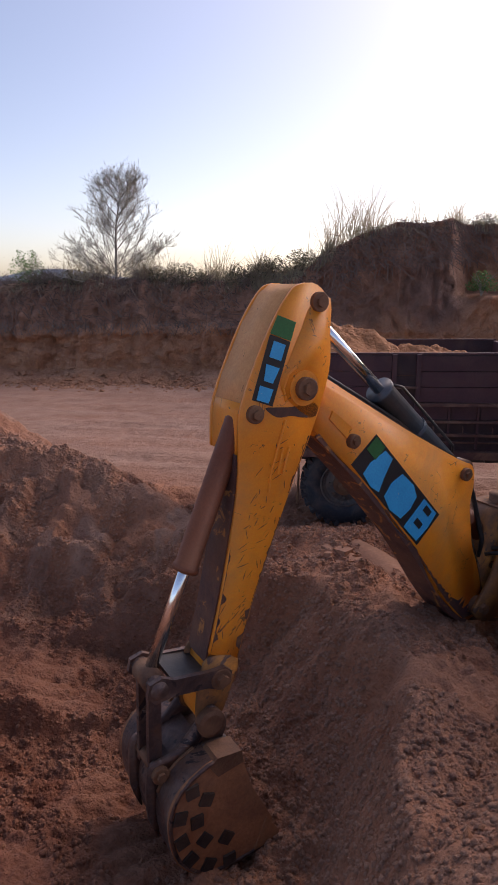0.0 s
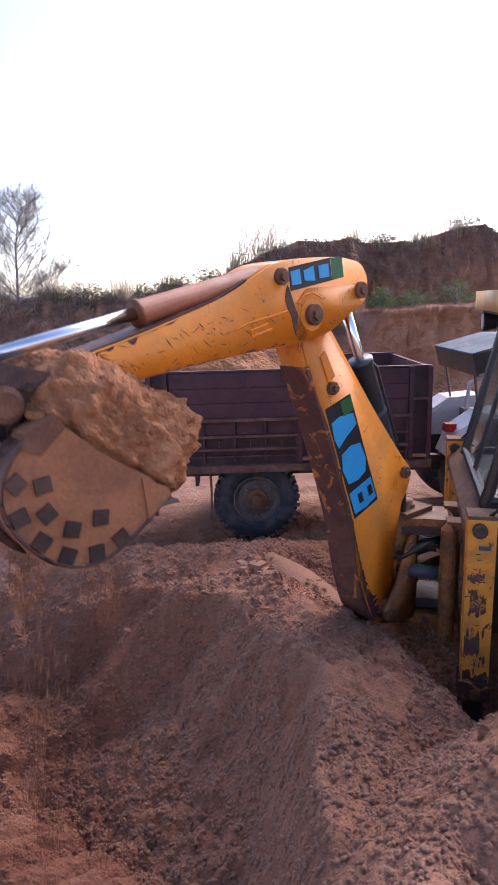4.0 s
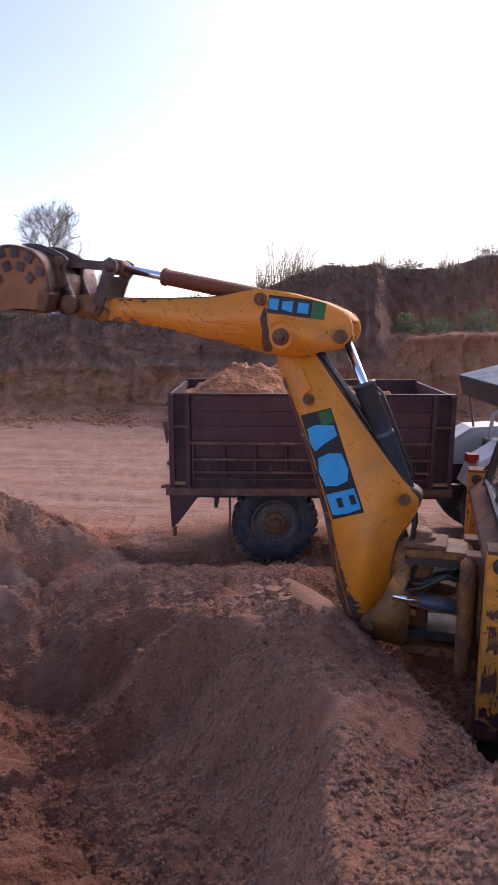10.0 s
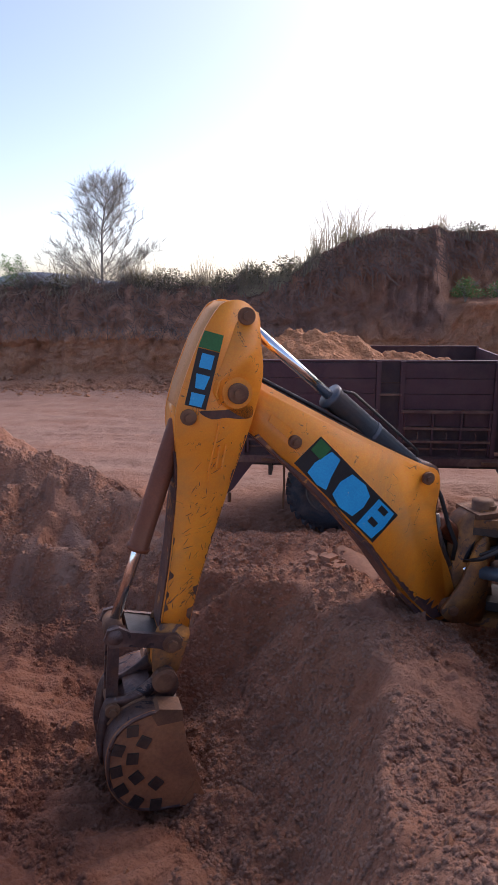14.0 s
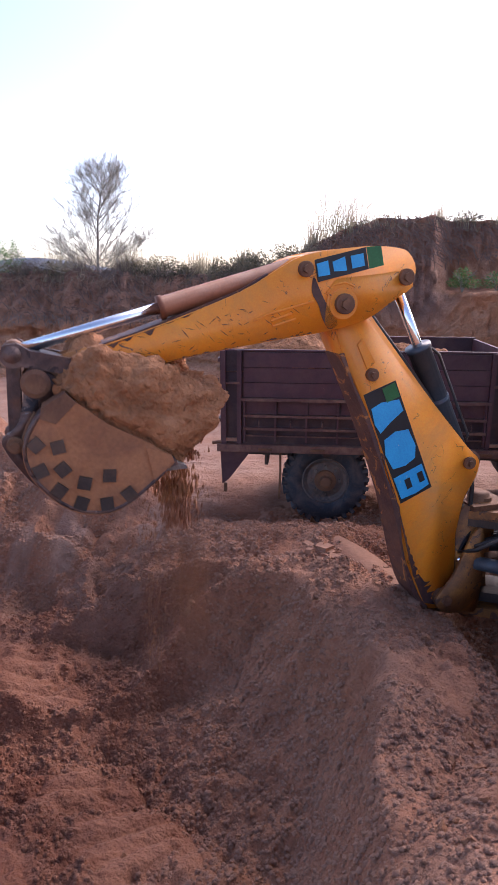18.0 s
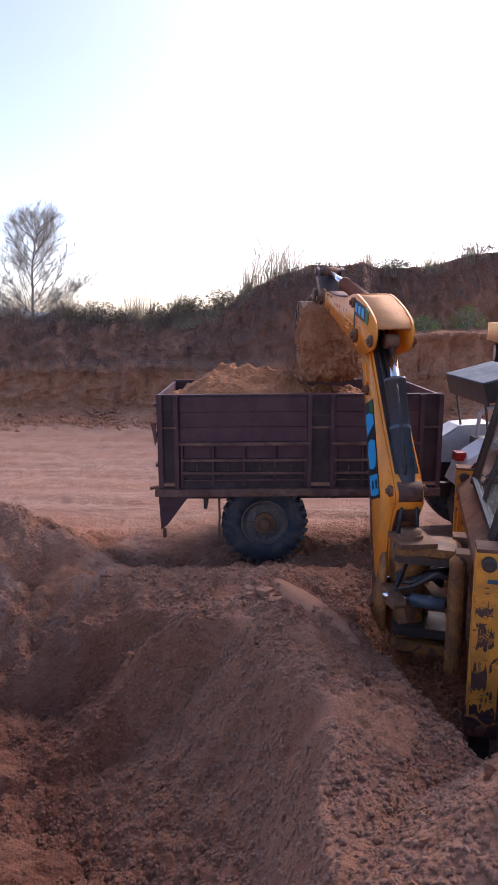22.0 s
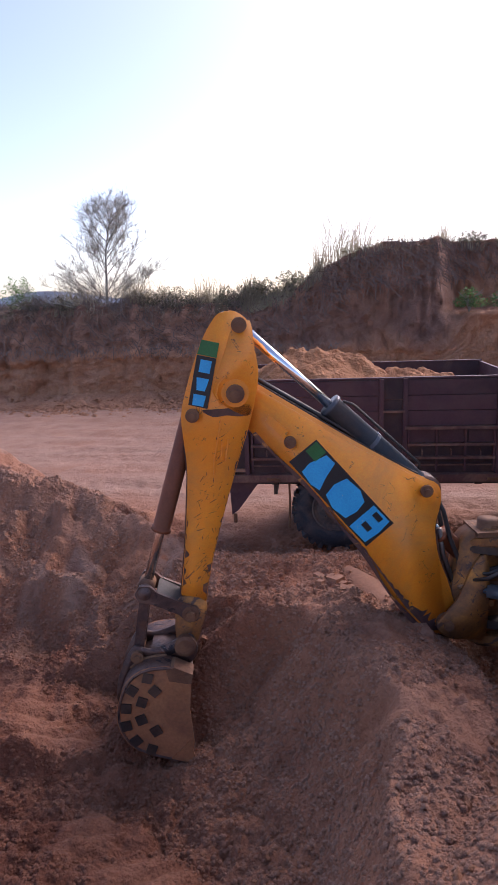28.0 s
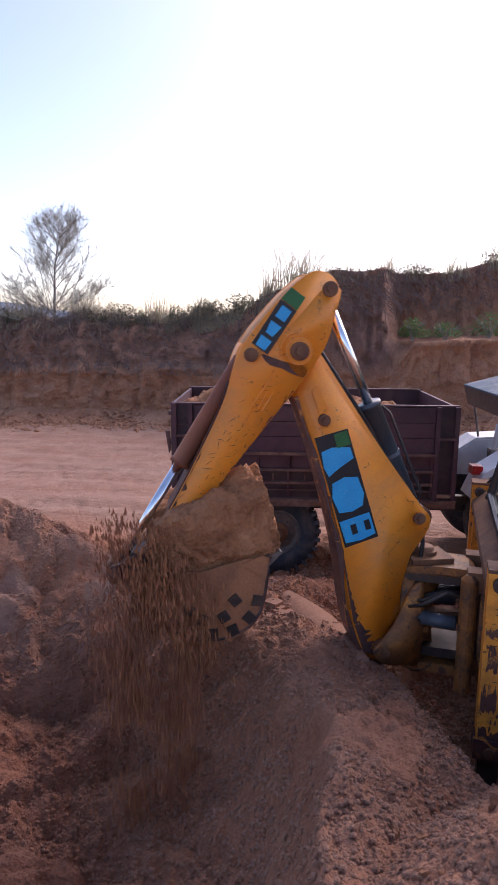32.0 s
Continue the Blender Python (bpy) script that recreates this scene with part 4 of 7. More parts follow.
    for k in range(60):
        x, z = rng.uniform(0.3, 1.6), rng.uniform(-0.07, 0.12)
        if z > 0.2 - 0.07 * x:
            continue
        a, l, w = rng.choice((0.1, 0.5, 0.9, -0.3)) + rng.uniform(-0.2, 0.2), rng.uniform(0.010, 0.08), rng.uniform(0.0008, 0.003)
        c, n = math.cos(a), math.sin(a)
        part("scratch", plate([(x, z), (x + l * c * 0.5 - w * n, z + l * n * 0.5 + w * c), (x + l * c, z + l * n), (x + l * c * 0.5 + w * n, z + l * n * 0.5 - w * c)], y0, y1, 0), SCRAPE, dipper)
    y = 0.182
    sticker("sticker", [(0.15, 0.172), (0.148, 0.312), (-0.215, 0.318), (-0.215, 0.178)], y, DECALBLACK, dipper)
    sticker("badge", [(-0.22, 0.178), (-0.22, 0.318), (-0.325, 0.305), (-0.325, 0.18)], y, DECALGREEN, dipper)
    three = [(-0.19, 0.285), (-0.10, 0.285), (-0.10, 0.205), (-0.19, 0.205)]
    dee = [(-0.06, 0.29), (0.03, 0.275), (0.03, 0.215), (-0.06, 0.20)]
    ex = [(0.06, 0.29), (0.14, 0.285), (0.14, 0.205), (0.06, 0.20)]
    for shape in (three, dee, ex):
        sticker("blue_shape", shape, y + 0.004, DECALBLUE, dipper)
    # upper face: worn maroon steel, with the ram's shadow put into its dark colour
    top = [(0.46, 0.290), (0.659, 0.229), (1.12, 0.157), (1.39, 0.125), (1.66, 0.098)]
    part("top_skin", plate([(x, z - 0.01) for x, z in top[::-1]] + [(x, z + 0.004) for x, z in top], -0.067, 0.151, 0), MAROONEDGE, dipper, "upper face worn to maroon steel, darkened for the ram's shadow")
    return dipper


BUCKET_W = 0.36
BUCKET_SIDE = [(0.17, -0.05), (0.10, 0.09), (0.09, 0.20), (0.12, 0.34), (0.22, 0.45), (0.38, 0.51), (0.54, 0.525), (0.69, 0.475), (0.79, 0.38), (0.855, 0.23), (0.895, 0.08), (0.915, -0.03)]
EAR = (0.09, 0.375)                    # pin of the push link on the bucket


def build_bucket():
    """The bucket: x runs from the hinge to the teeth, z to the curved back."""
    thick = 0.018
    bm = bmesh.new()
    ends = [BUCKET_SIDE[0]] + BUCKET_SIDE + [BUCKET_SIDE[-1]]
    curve = []
    for a, b, c, d in zip(ends, ends[1:], ends[2:], ends[3:]):             # a smooth curve through the outline
        for u in (0.0, 0.25, 0.5, 0.75):
            curve.append(tuple(0.5 * (2 * q + (r - p) * u + (2 * p - 5 * q + 4 * r - s) * u * u + (3 * q - p - 3 * r + s) * u ** 3) for p, q, r, s in zip(a, b, c, d)))
    curve.append(BUCKET_SIDE[-1])
    inner = [(x * 0.965 + 0.012, z * 0.955) for x, z in curve]
    add_plate(bm, curve + inner[::-1], -BUCKET_W, BUCKET_W)
    bucket = part("bucket", bm, BUCKETSTEEL, machine, "worn steel digging bucket caked with sand", False)
    for s in (1, -1):
        y0, y1 = sorted((s * (BUCKET_W - 0.002), s * (BUCKET_W + 0.018)))
        part("side_wall", plate(curve + [(0.75, -0.06), (0.45, -0.03)], y0, y1, 0.004), SANDSTEEL, bucket, "side plate caked with sand")
        # wear plates welded on the side
        y2, y3 = sorted((s * (BUCKET_W + 0.016), s * (BUCKET_W + 0.034)))
        for cx, cz, a in ((0.17, 0.28, 15), (0.27, 0.40, 35), (0.42, 0.45, 5), (0.57, 0.455, -12), (0.70, 0.385, -38), (0.78, 0.27, -70), (0.37, 0.33, 20), (0.52, 0.34, -20), (0.28, 0.23, 45), (0.62, 0.23, -30)):
            c, n = math.cos(radians(a)) * 0.038, math.sin(radians(a)) * 0.038
            quad = [(cx + c - n, cz + n + c), (cx - c - n, cz - n + c), (cx - c + n, cz - n - c), (cx + c + n, cz + n - c)]
            part("wear_plate", plate(quad, y2, y3, 0.004), DARKSTEEL, bucket, "dark square wear plate")
        part("side_cutter", plate([(0.71, -0.03), (0.865, 0.12), (0.91, -0.035), (0.87, -0.065)], *sorted((s * (BUCKET_W + 0.017), s * (BUCKET_W + 0.030))), 0.004), SANDSTEEL, bucket)
        ye = 0.19 if s > 0 else -0.08
        gusset = [(-0.08, -0.03), (0.0, -0.085), (0.10, -0.08), (0.17, 0.0), (0.11, 0.10), (0.10, 0.22), (0.14, 0.36), (0.27, 0.47), (0.48, 0.54), (0.32, 0.54), (0.16, 0.485), (0.05, 0.43), (0.01, 0.38), (0.04, 0.28), (0.0, 0.14)]
        part("ear", plate(smooth_outline(gusset, 3), *sorted((ye - 0.015 * s, ye + 0.015 * s)), 0.004), BUCKETSTEEL, bucket, "welded hanger plate", True)
        part("ear_pin", pin(*EAR, ye + 0.015 * s, 0.05, 0.05), RUSTY, bucket)
        part("hinge_boss", tube([(0, ye, 0), (0, ye + s * 0.05, 0), (0, ye + s * 0.06, 0)], [0.085, 0.085, 0.06], 18), RUSTY, bucket)
        part("corner_block", plate([(0.15, -0.06), (0.085, 0.08), (0.11, 0.14), (0.20, 0.12), (0.23, -0.045)], *sorted((s * 0.24, s * (BUCKET_W + 0.026))), 0.012), RUSTY, bucket, "worn block on the corner of the mouth")
        # a raised rim round the side, and weld beads where the hanger meets the back
        rim = [curve[k] for k in range(4, len(curve) - 2, 2)]
        part("rim_bead", tube([(0.45 + (x - 0.45) * 0.975, s * (BUCKET_W + 0.014), z * 0.97) for x, z in rim], 0.013, 6), BUCKETSTEEL, bucket, "", True)
        part("weld", tube([(x - 0.004, ye + 0.02 * s, z + 0.004) for x, z in curve[6:18:3]], 0.012, 6), RUSTY, bucket, "", True)
    part("cross_tube", tube([(EAR[0], -0.08, EAR[1]), (EAR[0], 0.19, EAR[1])], 0.042, 14), RUSTY, bucket, "", True)
    part("hanger_plate", plate([(0.085, 0.09), (0.075, 0.21), (0.08, 0.27), (0.06, 0.275), (0.052, 0.21), (0.06, 0.09)], -0.08, 0.19, 0.004), BUCKETSTEEL, bucket, "plate welded between the hangers")
    for k in range(5):
        y = -0.30 + 0.15 * k
        tooth = [(0.83, 0.05), (0.87, 0.08), (0.93, 0.035), (1.02, -0.035), (1.005, -0.047), (0.89, -0.025)]
        part("tooth", plate(tooth, y - 0.032, y + 0.032, 0.006), BARESTEEL, bucket, "bright worn steel tooth")
    part("lip", plate([(0.80, -0.03), (0.92, -0.05), (0.945, -0.03), (0.90, 0.03), (0.85, 0.07)], -BUCKET_W, BUCKET_W, 0.004), BUCKETSTEEL, bucket)
    return bucket


def build_ram(name, body_r, body_l, rod_r, rod_l, body_mat, label, pipe=True):
    """Barrel along +x from its own foot; rod along +x from its own eye."""
    bm = tube([(-0.06, 0, 0), (0.04, 0, 0), (0.06, 0, 0), (body_l, 0, 0), (body_l, 0, 0), (body_l + 0.03, 0, 0)], [body_r * 0.7, body_r * 0.7, body_r, body_r, body_r * 1.12, body_r * 1.12], 18)
    barrel = part(name + "_barrel", bm, body_mat, machine, label, True)
    part("foot_eye", tube([(0, -body_r * 1.1, 0), (0, body_r * 1.1, 0)], body_r * 0.95, 16), body_mat, barrel, "", True)
    if pipe:
        part("pipe", tube([(0.12, 0.03, body_r), (0.15, 0.03, body_r + 0.035), (body_l - 0.1, 0.03, body_r + 0.035), (body_l - 0.03, 0.02, body_r)], 0.011, 7), HOSE, barrel, "", True)
        part("clamp", tube([(body_l * 0.55, 0, 0), (body_l * 0.55 + 0.03, 0, 0)], body_r * 1.08, 16), body_mat, barrel)
    rod = part(name + "_rod", tube([(0.02, 0, 0), (rod_l, 0, 0)], rod_r, 16), CHROME, machine, "polished chrome ram rod", True)
    part("eye", tube([(0, -rod_r * 1.6, 0), (0, rod_r * 1.6, 0)], rod_r * 1.7, 16), RUSTY, rod, "", True)
    return barrel, rod


def build_kingpost():
    """The swing casting, in the arm's plane: x outward, y to the near side, z up, from the ground below the axis."""
    bm = bmesh.new()
    add_plate(bm, smooth_outline([(0.44, 0.30), (0.46, 0.42), (0.36, 0.52), (0.28, 0.75), (0.24, 1.02), (0.10, 1.12), (-0.10, 1.10), (-0.12, 0.95), (-0.06, 0.6), (-0.08, 0.28), (0.1, 0.2), (0.34, 0.23)], 3), -0.10, 0.10)
    king = part("kingpost", bevel(bm, 0.012, 1), CAST, machine, "worn yellow cast swing post", True)
    for s in (1, -1):
        part("lug", plate(smooth_outline([(0.18, 0.26), (0.36, 0.28), (0.45, 0.38), (0.38, 0.48), (0.28, 0.62), (0.16, 0.9), (0.06, 0.9), (0.06, 0.3)], 3), *sorted((s * 0.167, s * 0.20)), 0.005), CAST, king, "", True)
        part("swing_lug", plate(smooth_outline([(0.05, 0.62), (0.05, 0.7), (-0.22, 0.70), (-0.3, 0.66), (-0.22, 0.60)], 2), *sorted((s * 0.12, s * 0.22)), 0.005), RUSTY, king)
        part("rib", box((0.0, min(s * 0.09, s * 0.18), 0.52), (0.2, max(s * 0.09, s * 0.18), 0.57), 0.006), CAST, king)
    part("top_plate", bevel(add_box(bmesh.new(), (-0.20, -0.15, 1.08), (0.14, 0.15, 1.12)), 0.015, 2), RUSTY, king)
    part("top_boss", tube([(-0.02, 0, 1.12), (-0.02, 0, 1.15), (-0.02, 0, 1.155)], [0.09, 0.09, 0.07], 20), RUSTY, king)
    part("hub", tube([(0, 0, 0.12), (0, 0, 1.18)], 0.085, 20), RUSTY, king, "", True)
    return king


def build_chassis():
    """Everything that stands still: x forward, y to the far side, from the ground below the swing axis."""
    def fixed(name, bm, mat, label="", smooth=False, parent=None):
        bmesh.ops.transform(bm, matrix=H, verts=bm.verts)
        return part(name, bm, mat, parent or machine, label, smooth)

    near, far, line = -0.67, 1.84, 0.54
    rng = random.Random(61)
    # carriage that slides on the rear frame
    carriage = fixed("carriage", box((0.34, -0.20, 0.22), (0.45, 0.40, 1.0), 0.02), SCRAPE, "sliding swing carriage caked with grease and sand")
    for z in (0.20, 0.34, 0.96, 1.02):
        fixed("jaw", plate(smooth_outline([(-0.1, z - 0.01), (-0.12, z + 0.03), (0.0, z + 0.055), (0.36, z + 0.06), (0.36, z - 0.01), (0.0, z - 0.015)], 2), -0.17, 0.17, 0.006), CAST if z in (0.2, 1.02) else DARKSTEEL, parent=carriage)
    for s in (1, -1):
        fixed("swing_ram", tube([(0.28, 0.24 * s, 0.66), (0.02, 0.20 * s, 0.66)], 0.055, 14), BLUEBLACK, "", True, carriage)
        fixed("swing_rod", tube([(0.02, 0.20 * s, 0.66), (-0.2, 0.17 * s, 0.66)], 0.03, 12), CHROME, "chrome rod", True, carriage)
        fixed("clamp_block", box((0.34, 0.2 * s - 0.07, 0.94), (0.46, 0.2 * s + 0.07, 1.10), 0.02), RUSTY, parent=carriage)
    for k in range(6):
        y = -0.22 + 0.085 * k
        fixed("hose", tube([(0.34, y, 0.86), (0.2, y * 1.3, 0.92 - 0.03 * k), (0.02, y * 1.5 - 0.05, 0.84 - 0.02 * k), (-0.1, y, 0.74 + 0.03 * k), (-0.02, y * 0.5, 0.95)], 0.017, 7), HOSE, "", True, carriage)
    # rear frame: two long beams between the stabiliser legs
    frame_ob = fixed("rear_frame", box((0.47, near + 0.12, 0.98), (0.60, far - 0.1, 1.10), 0.015), CAST, "worn yellow rear cross beam")
    fixed("lower_beam", box((0.47, near + 0.12, 0.14), (0.60, far - 0.1, 0.30), 0.015), CAST, parent=frame_ob)
    fixed("upright", tube([(0.36, -0.26, 0.12), (0.36, -0.26, 1.04), (0.36, -0.26, 1.08)], [0.065, 0.065, 0.03], 16), CAST, parent=frame_ob)
    fixed("upright", box((0.47, far - 0.22, 0.2), (0.59, far - 0.10, 1.0), 0.012), WORN, parent=frame_ob)
    fixed("back_plate", box((0.57, near + 0.1, 0.28), (0.60, far - 0.1, 1.0), 0.004), SCRAPE, parent=frame_ob)
    fixed("deck", plate([(0.445, 1.10), (0.455, 1.14), (0.575, 1.25), (0.61, 1.24), (0.61, 1.10)], near + 0.10, far - 0.10, 0.006), RUSTY, "dusty tan cover plate", parent=frame_ob)
    # stabiliser legs: outer sleeve, inner leg, foot
    for y in (near, far):
        leg = fixed("stabiliser_leg", bevel(add_box(bmesh.new(), (line - 0.095, y - 0.09, 0.02), (line + 0.095, y + 0.09, 1.31)), 0.014, 2), WORN, "scratched yellow stabiliser leg")
        fixed("top_cap", box((line - 0.10, y - 0.095, 1.30), (line + 0.10, y + 0.095, 1.325), 0.004), RUSTY, parent=leg)
        fixed("sleeve_foot", bevel(add_box(bmesh.new(), (line - 0.11, y - 0.105, -0.09), (line + 0.11, y + 0.105, 0.06)), 0.012, 2), MAROONEDGE, parent=leg)
        fixed("inner_leg", box((line - 0.07, y - 0.065, -0.40), (line + 0.07, y + 0.065, 0.0), 0.008), DARKSTEEL, parent=leg)
        fixed("pad", bevel(add_box(bmesh.new(), (line - 0.22, y - 0.2, -0.46), (line + 0.22, y + 0.2, -0.40)), 0.015, 2), RUSTY, parent=leg)
        fixed("bolt", tube([(line - 0.02, y - 0.10, 1.23), (line - 0.02, y - 0.145, 1.23), (line - 0.02, y - 0.15, 1.23)], [0.05, 0.05, 0.035], 16), DARKSTEEL, parent=leg)
        fixed("bolt", tube([(line, y - 0.115, -0.02), (line, y - 0.14, -0.02)], 0.04, 16), RUSTY, parent=leg)
        fixed("hose", tube([(line + 0.05, y - 0.06, 1.32), (line + 0.12, y - 0.08, 1.40), (line + 0.2, y - 0.10, 1.28), (line + 0.2, y - 0.1, 0.95), (line + 0.14, y - 0.1, 0.8)], 0.014, 7), HOSE, "", True, leg)
        for k in range(34):
            a, w = line + rng.uniform(-0.08, 0.05), rng.uniform(0.015, 0.05)
            z = 0.05 + 1.1 * rng.random() ** 1.3
            h = rng.uniform(0.002, 0.006) if rng.random() < 0.65 else rng.uniform(0.015, 0.05)
            w = w if h < 0.01 else w * 0.6
            q = [(a, z), (a + w * 0.3, z - h * rng.random()), (a + w, z + rng.uniform(-0.3, 0.3) * h), (a + w * 0.8, z + h), (a + w * 0.4, z + h * rng.uniform(0.6, 1.3)), (a + w * 0.1, z + h * 0.5)]
            fixed("scratch", plate(q, y - 0.0925, y - 0.0905, 0), SCRAPE, parent=leg)
        for z0, tall, x0, x1 in ((0.05, 0.12, -0.085, 0.088), (0.30, 0.20, -0.085, 0.02), (0.62, 0.16, -0.06, 0.05), (0.86, 0.05, -0.085, 0.03)):
            top = [(line + x0 + (x1 - x0) * i / 14, z0 + tall * (0.35 + 0.65 * rng.random())) for i in range(15)]
            low = [(line + x0 + (x1 - x0) * i / 14, z0 - 0.04 * rng.random()) for i in range(15)]
            fixed("bare_patch", plate(low + top[::-1], y - 0.0918, y - 0.0905, 0), MAROONEDGE, "paint gone to dark maroon primer", parent=leg)
        fixed("sticker", box((line - 0.02, y - 0.0945, 1.08), (line + 0.06, y - 0.091, 1.11), 0), CANVAS, parent=leg)
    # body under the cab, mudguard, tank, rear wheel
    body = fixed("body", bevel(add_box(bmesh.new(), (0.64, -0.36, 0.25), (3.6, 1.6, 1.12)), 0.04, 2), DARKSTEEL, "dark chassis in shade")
    fixed("tank", bevel(add_box(bmesh.new(), (0.80, -0.68, 0.42), (1.2, -0.52, 0.80)), 0.05, 3), BLUEPAINT, parent=body)
    fixed("mudguard", plate(smooth_outline([(0.95, 0.95), (1.1, 1.3), (1.7, 1.42), (2.3, 1.25), (2.5, 0.95), (2.42, 0.93), (2.2, 1.18), (1.7, 1.34), (1.18, 1.22), (1.03, 0.93)], 3), -0.85, -0.48, 0.006), YELLOW, "", True, body)
    for y in (-0.62, 1.72):
        wheel = fixed("wheel", tyre_mesh(0.66, 0.22, 0.33, Matrix.Translation((1.75, y, 0.30))), RUBBER, "", True)
        fixed("rim", tube([(1.75, y - 0.16, 0.30), (1.75, y + 0.16, 0.30)], 0.36, 28), WORN, "", True, wheel)
    # cab
    rx, top = 0.58, 2.665
    cab = fixed("cab", bevel(add_box(bmesh.new(), (rx, -0.42, 1.13), (2.6, 1.25, 1.30)), 0.03, 2), BLACKFRAME, "dusty glazed cab")
    fixed("side_panel", bevel(add_box(bmesh.new(), (0.92, -0.45, 0.5), (2.5, -0.38, 1.12)), 0.02, 2), YELLOW, "", False, body)
    cn, cf = -0.42, 1.25
    lean = 0.33
    def post(x, y, x2, y2, w=0.045):
        fixed("pillar", tube([(x, y, 1.28), (x2, y2, top)], w, 8), BLACKFRAME, parent=cab)
    for y in (cn, cf):
        post(rx, y, rx + lean, y * 1.0)
        post(rx + 1.0, y, rx + 1.0, y)
        post(2.5, y, 2.3, y)
    for y0, y1 in ((cn + 0.04, (cn + cf) / 2 - 0.02), ((cn + cf) / 2 + 0.02, cf - 0.04)):
        g = bmesh.new()
        add_box(g, (rx - 0.004, y0, 1.34), (rx + 0.004, y1, top - 0.03), Matrix(((1, 0, lean / 1.42, -lean / 1.42 * 1.28), (0, 1, 0, 0), (0, 0, 1, 0), (0, 0, 0, 1))))
        pane = fixed("rear_pane", g, GLASS, parent=cab)
        pane.visible_shadow = False
    post(rx, (cn + cf) / 2, rx + lean, (cn + cf) / 2, 0.025)
    fixed("window_rail", tube([(rx, cn, 1.33), (rx, cf, 1.33)], 0.035, 8), BLACKFRAME, parent=cab)
    for y in (cn, cf):
        for x0, x1 in ((rx + 0.34, rx + 0.94), (rx + 1.06, 2.36)):
            pane = fixed("side_pane", box((x0, y - 0.004, 1.34), (x1, y + 0.004, top - 0.04), 0), GLASS, parent=cab)
            pane.visible_shadow = False
        fixed("door_rail", tube([(rx, y, 1.33), (2.5, y, 1.33)], 0.03, 8), BLACKFRAME, parent=cab)
    fixed("roof", bevel(add_box(bmesh.new(), (rx + 0.04, cn - 0.08, top + 0.01), (2.45, cf + 0.08, top + 0.17)), 0.075, 5), CREAM, "cream plastic roof", True, cab)
    for y in (cn + 0.16, cf - 0.16):
        fixed("work_lamp", tube([(rx + 0.09, y, top - 0.10), (rx + 0.095, y, top - 0.10), (rx + 0.19, y, top - 0.09), (rx + 0.23, y, top - 0.085)], [0.08, 0.088, 0.08, 0.05], 20), BLACKFRAME, parent=cab)
        fixed("lens", tube([(rx + 0.080, y, top - 0.10), (rx + 0.092, y, top - 0.10)], 0.068, 18), WHITEPAINT, parent=cab)
    fixed("roof_lining", box((rx + 0.1, cn, top - 0.02), (2.4, cf, top + 0.03), 0.01), BLACKFRAME, parent=cab)
    fixed("console", bevel(add_box(bmesh.new(), (0.95, 0.25, 1.28), (1.25, 0.75, 1.75)), 0.05, 3), BLACKFRAME, "", True, cab)
    fixed("seat", bevel(add_box(bmesh.new(), (1.55, 0.3, 1.32), (2.05, 0.8, 1.52)), 0.06, 3), DARKSTEEL, "", True, cab)
    fixed("seat_back", bevel(add_box(bmesh.new(), (1.9, 0.32, 1.5), (2.05, 0.78, 2.1)), 0.05, 3), DARKSTEEL, "", True, cab)
    for y in (0.35, 0.5, 0.62):
        fixed("lever", tube([(1.05, y, 1.3), (1.02, y, 1.72)], 0.012, 7), BLACKFRAME, parent=cab)
        fixed("lever_knob", tube([(1.02, y, 1.71), (1.02, y, 1.74), (1.02, y, 1.77)], [0.015, 0.03, 0.015], 10), BLACKFRAME, "", True, cab)
    fixed("exhaust", tube([(3.2, 0.2, 1.2), (3.2, 0.2, 2.2)], 0.05, 12), DARKSTEEL, "", True, body)
    fixed("bonnet", bevel(add_box(bmesh.new(), (2.6, 0.05, 1.1), (4.1, 1.05, 1.50)), 0.08, 3), YELLOW, "", True, body)


def tyre_mesh(radius, half, hole, m=None):
    """A tyre about the y axis."""
    bm = bmesh.new()
    prof = [(hole, -half * 0.75), (hole + (radius - hole) * 0.35, -half), (hole + (radius - hole) * 0.8, -half * 0.98), (radius * 0.97, -half * 0.82), (radius, -half * 0.4),
            (radius, half * 0.4), (radius * 0.97, half * 0.82), (hole + (radius - hole) * 0.8, half * 0.98), (hole + (radius - hole) * 0.35, half), (hole, half * 0.75)]
    n = 48
    rings = [[bm.verts.new((r * math.cos(math.tau * k / n), y, r * math.sin(math.tau * k / n))) for r, y in prof] for k in range(n)]
    for k in range(n):
        a, b = rings[k], rings[(k + 1) % n]
        for j in range(len(prof)):
            bm.faces.new((a[j], b[j], b[(j + 1) % len(prof)], a[(j + 1) % len(prof)]))
    if m:
        bmesh.ops.transform(bm, matrix=m, verts=bm.verts)
    return bm


def add_lugs(wheel, centre, radius, half, count):
    """Tread lugs, each a piece of its own on one of two meshes."""
    for s in (1, -1):
        y0, y1 = sorted((s * half * 0.10, s * half * 1.02))
        bm = bevel(add_box(bmesh.new(), (-radius * 0.045, y0, -0.05), (radius * 0.045, y1, 0.022)), 0.006)
        me = bpy.data.meshes.new("lug")
        bm.to_mesh(me)
        bm.free()
        me.materials.append(RUBBER)
        for k in range(count):
            ob = new("lug", me)
            ob.parent = wheel
            ob.matrix_local = Matrix.Translation(centre) @ pose(0, 0, 0, 0, 360 * (k + 0.5 * (s > 0)) / count, 0) @ Matrix.Translation((0, 0, radius)) @ pose(0, 0, 0, 0, 0, 16 * s)


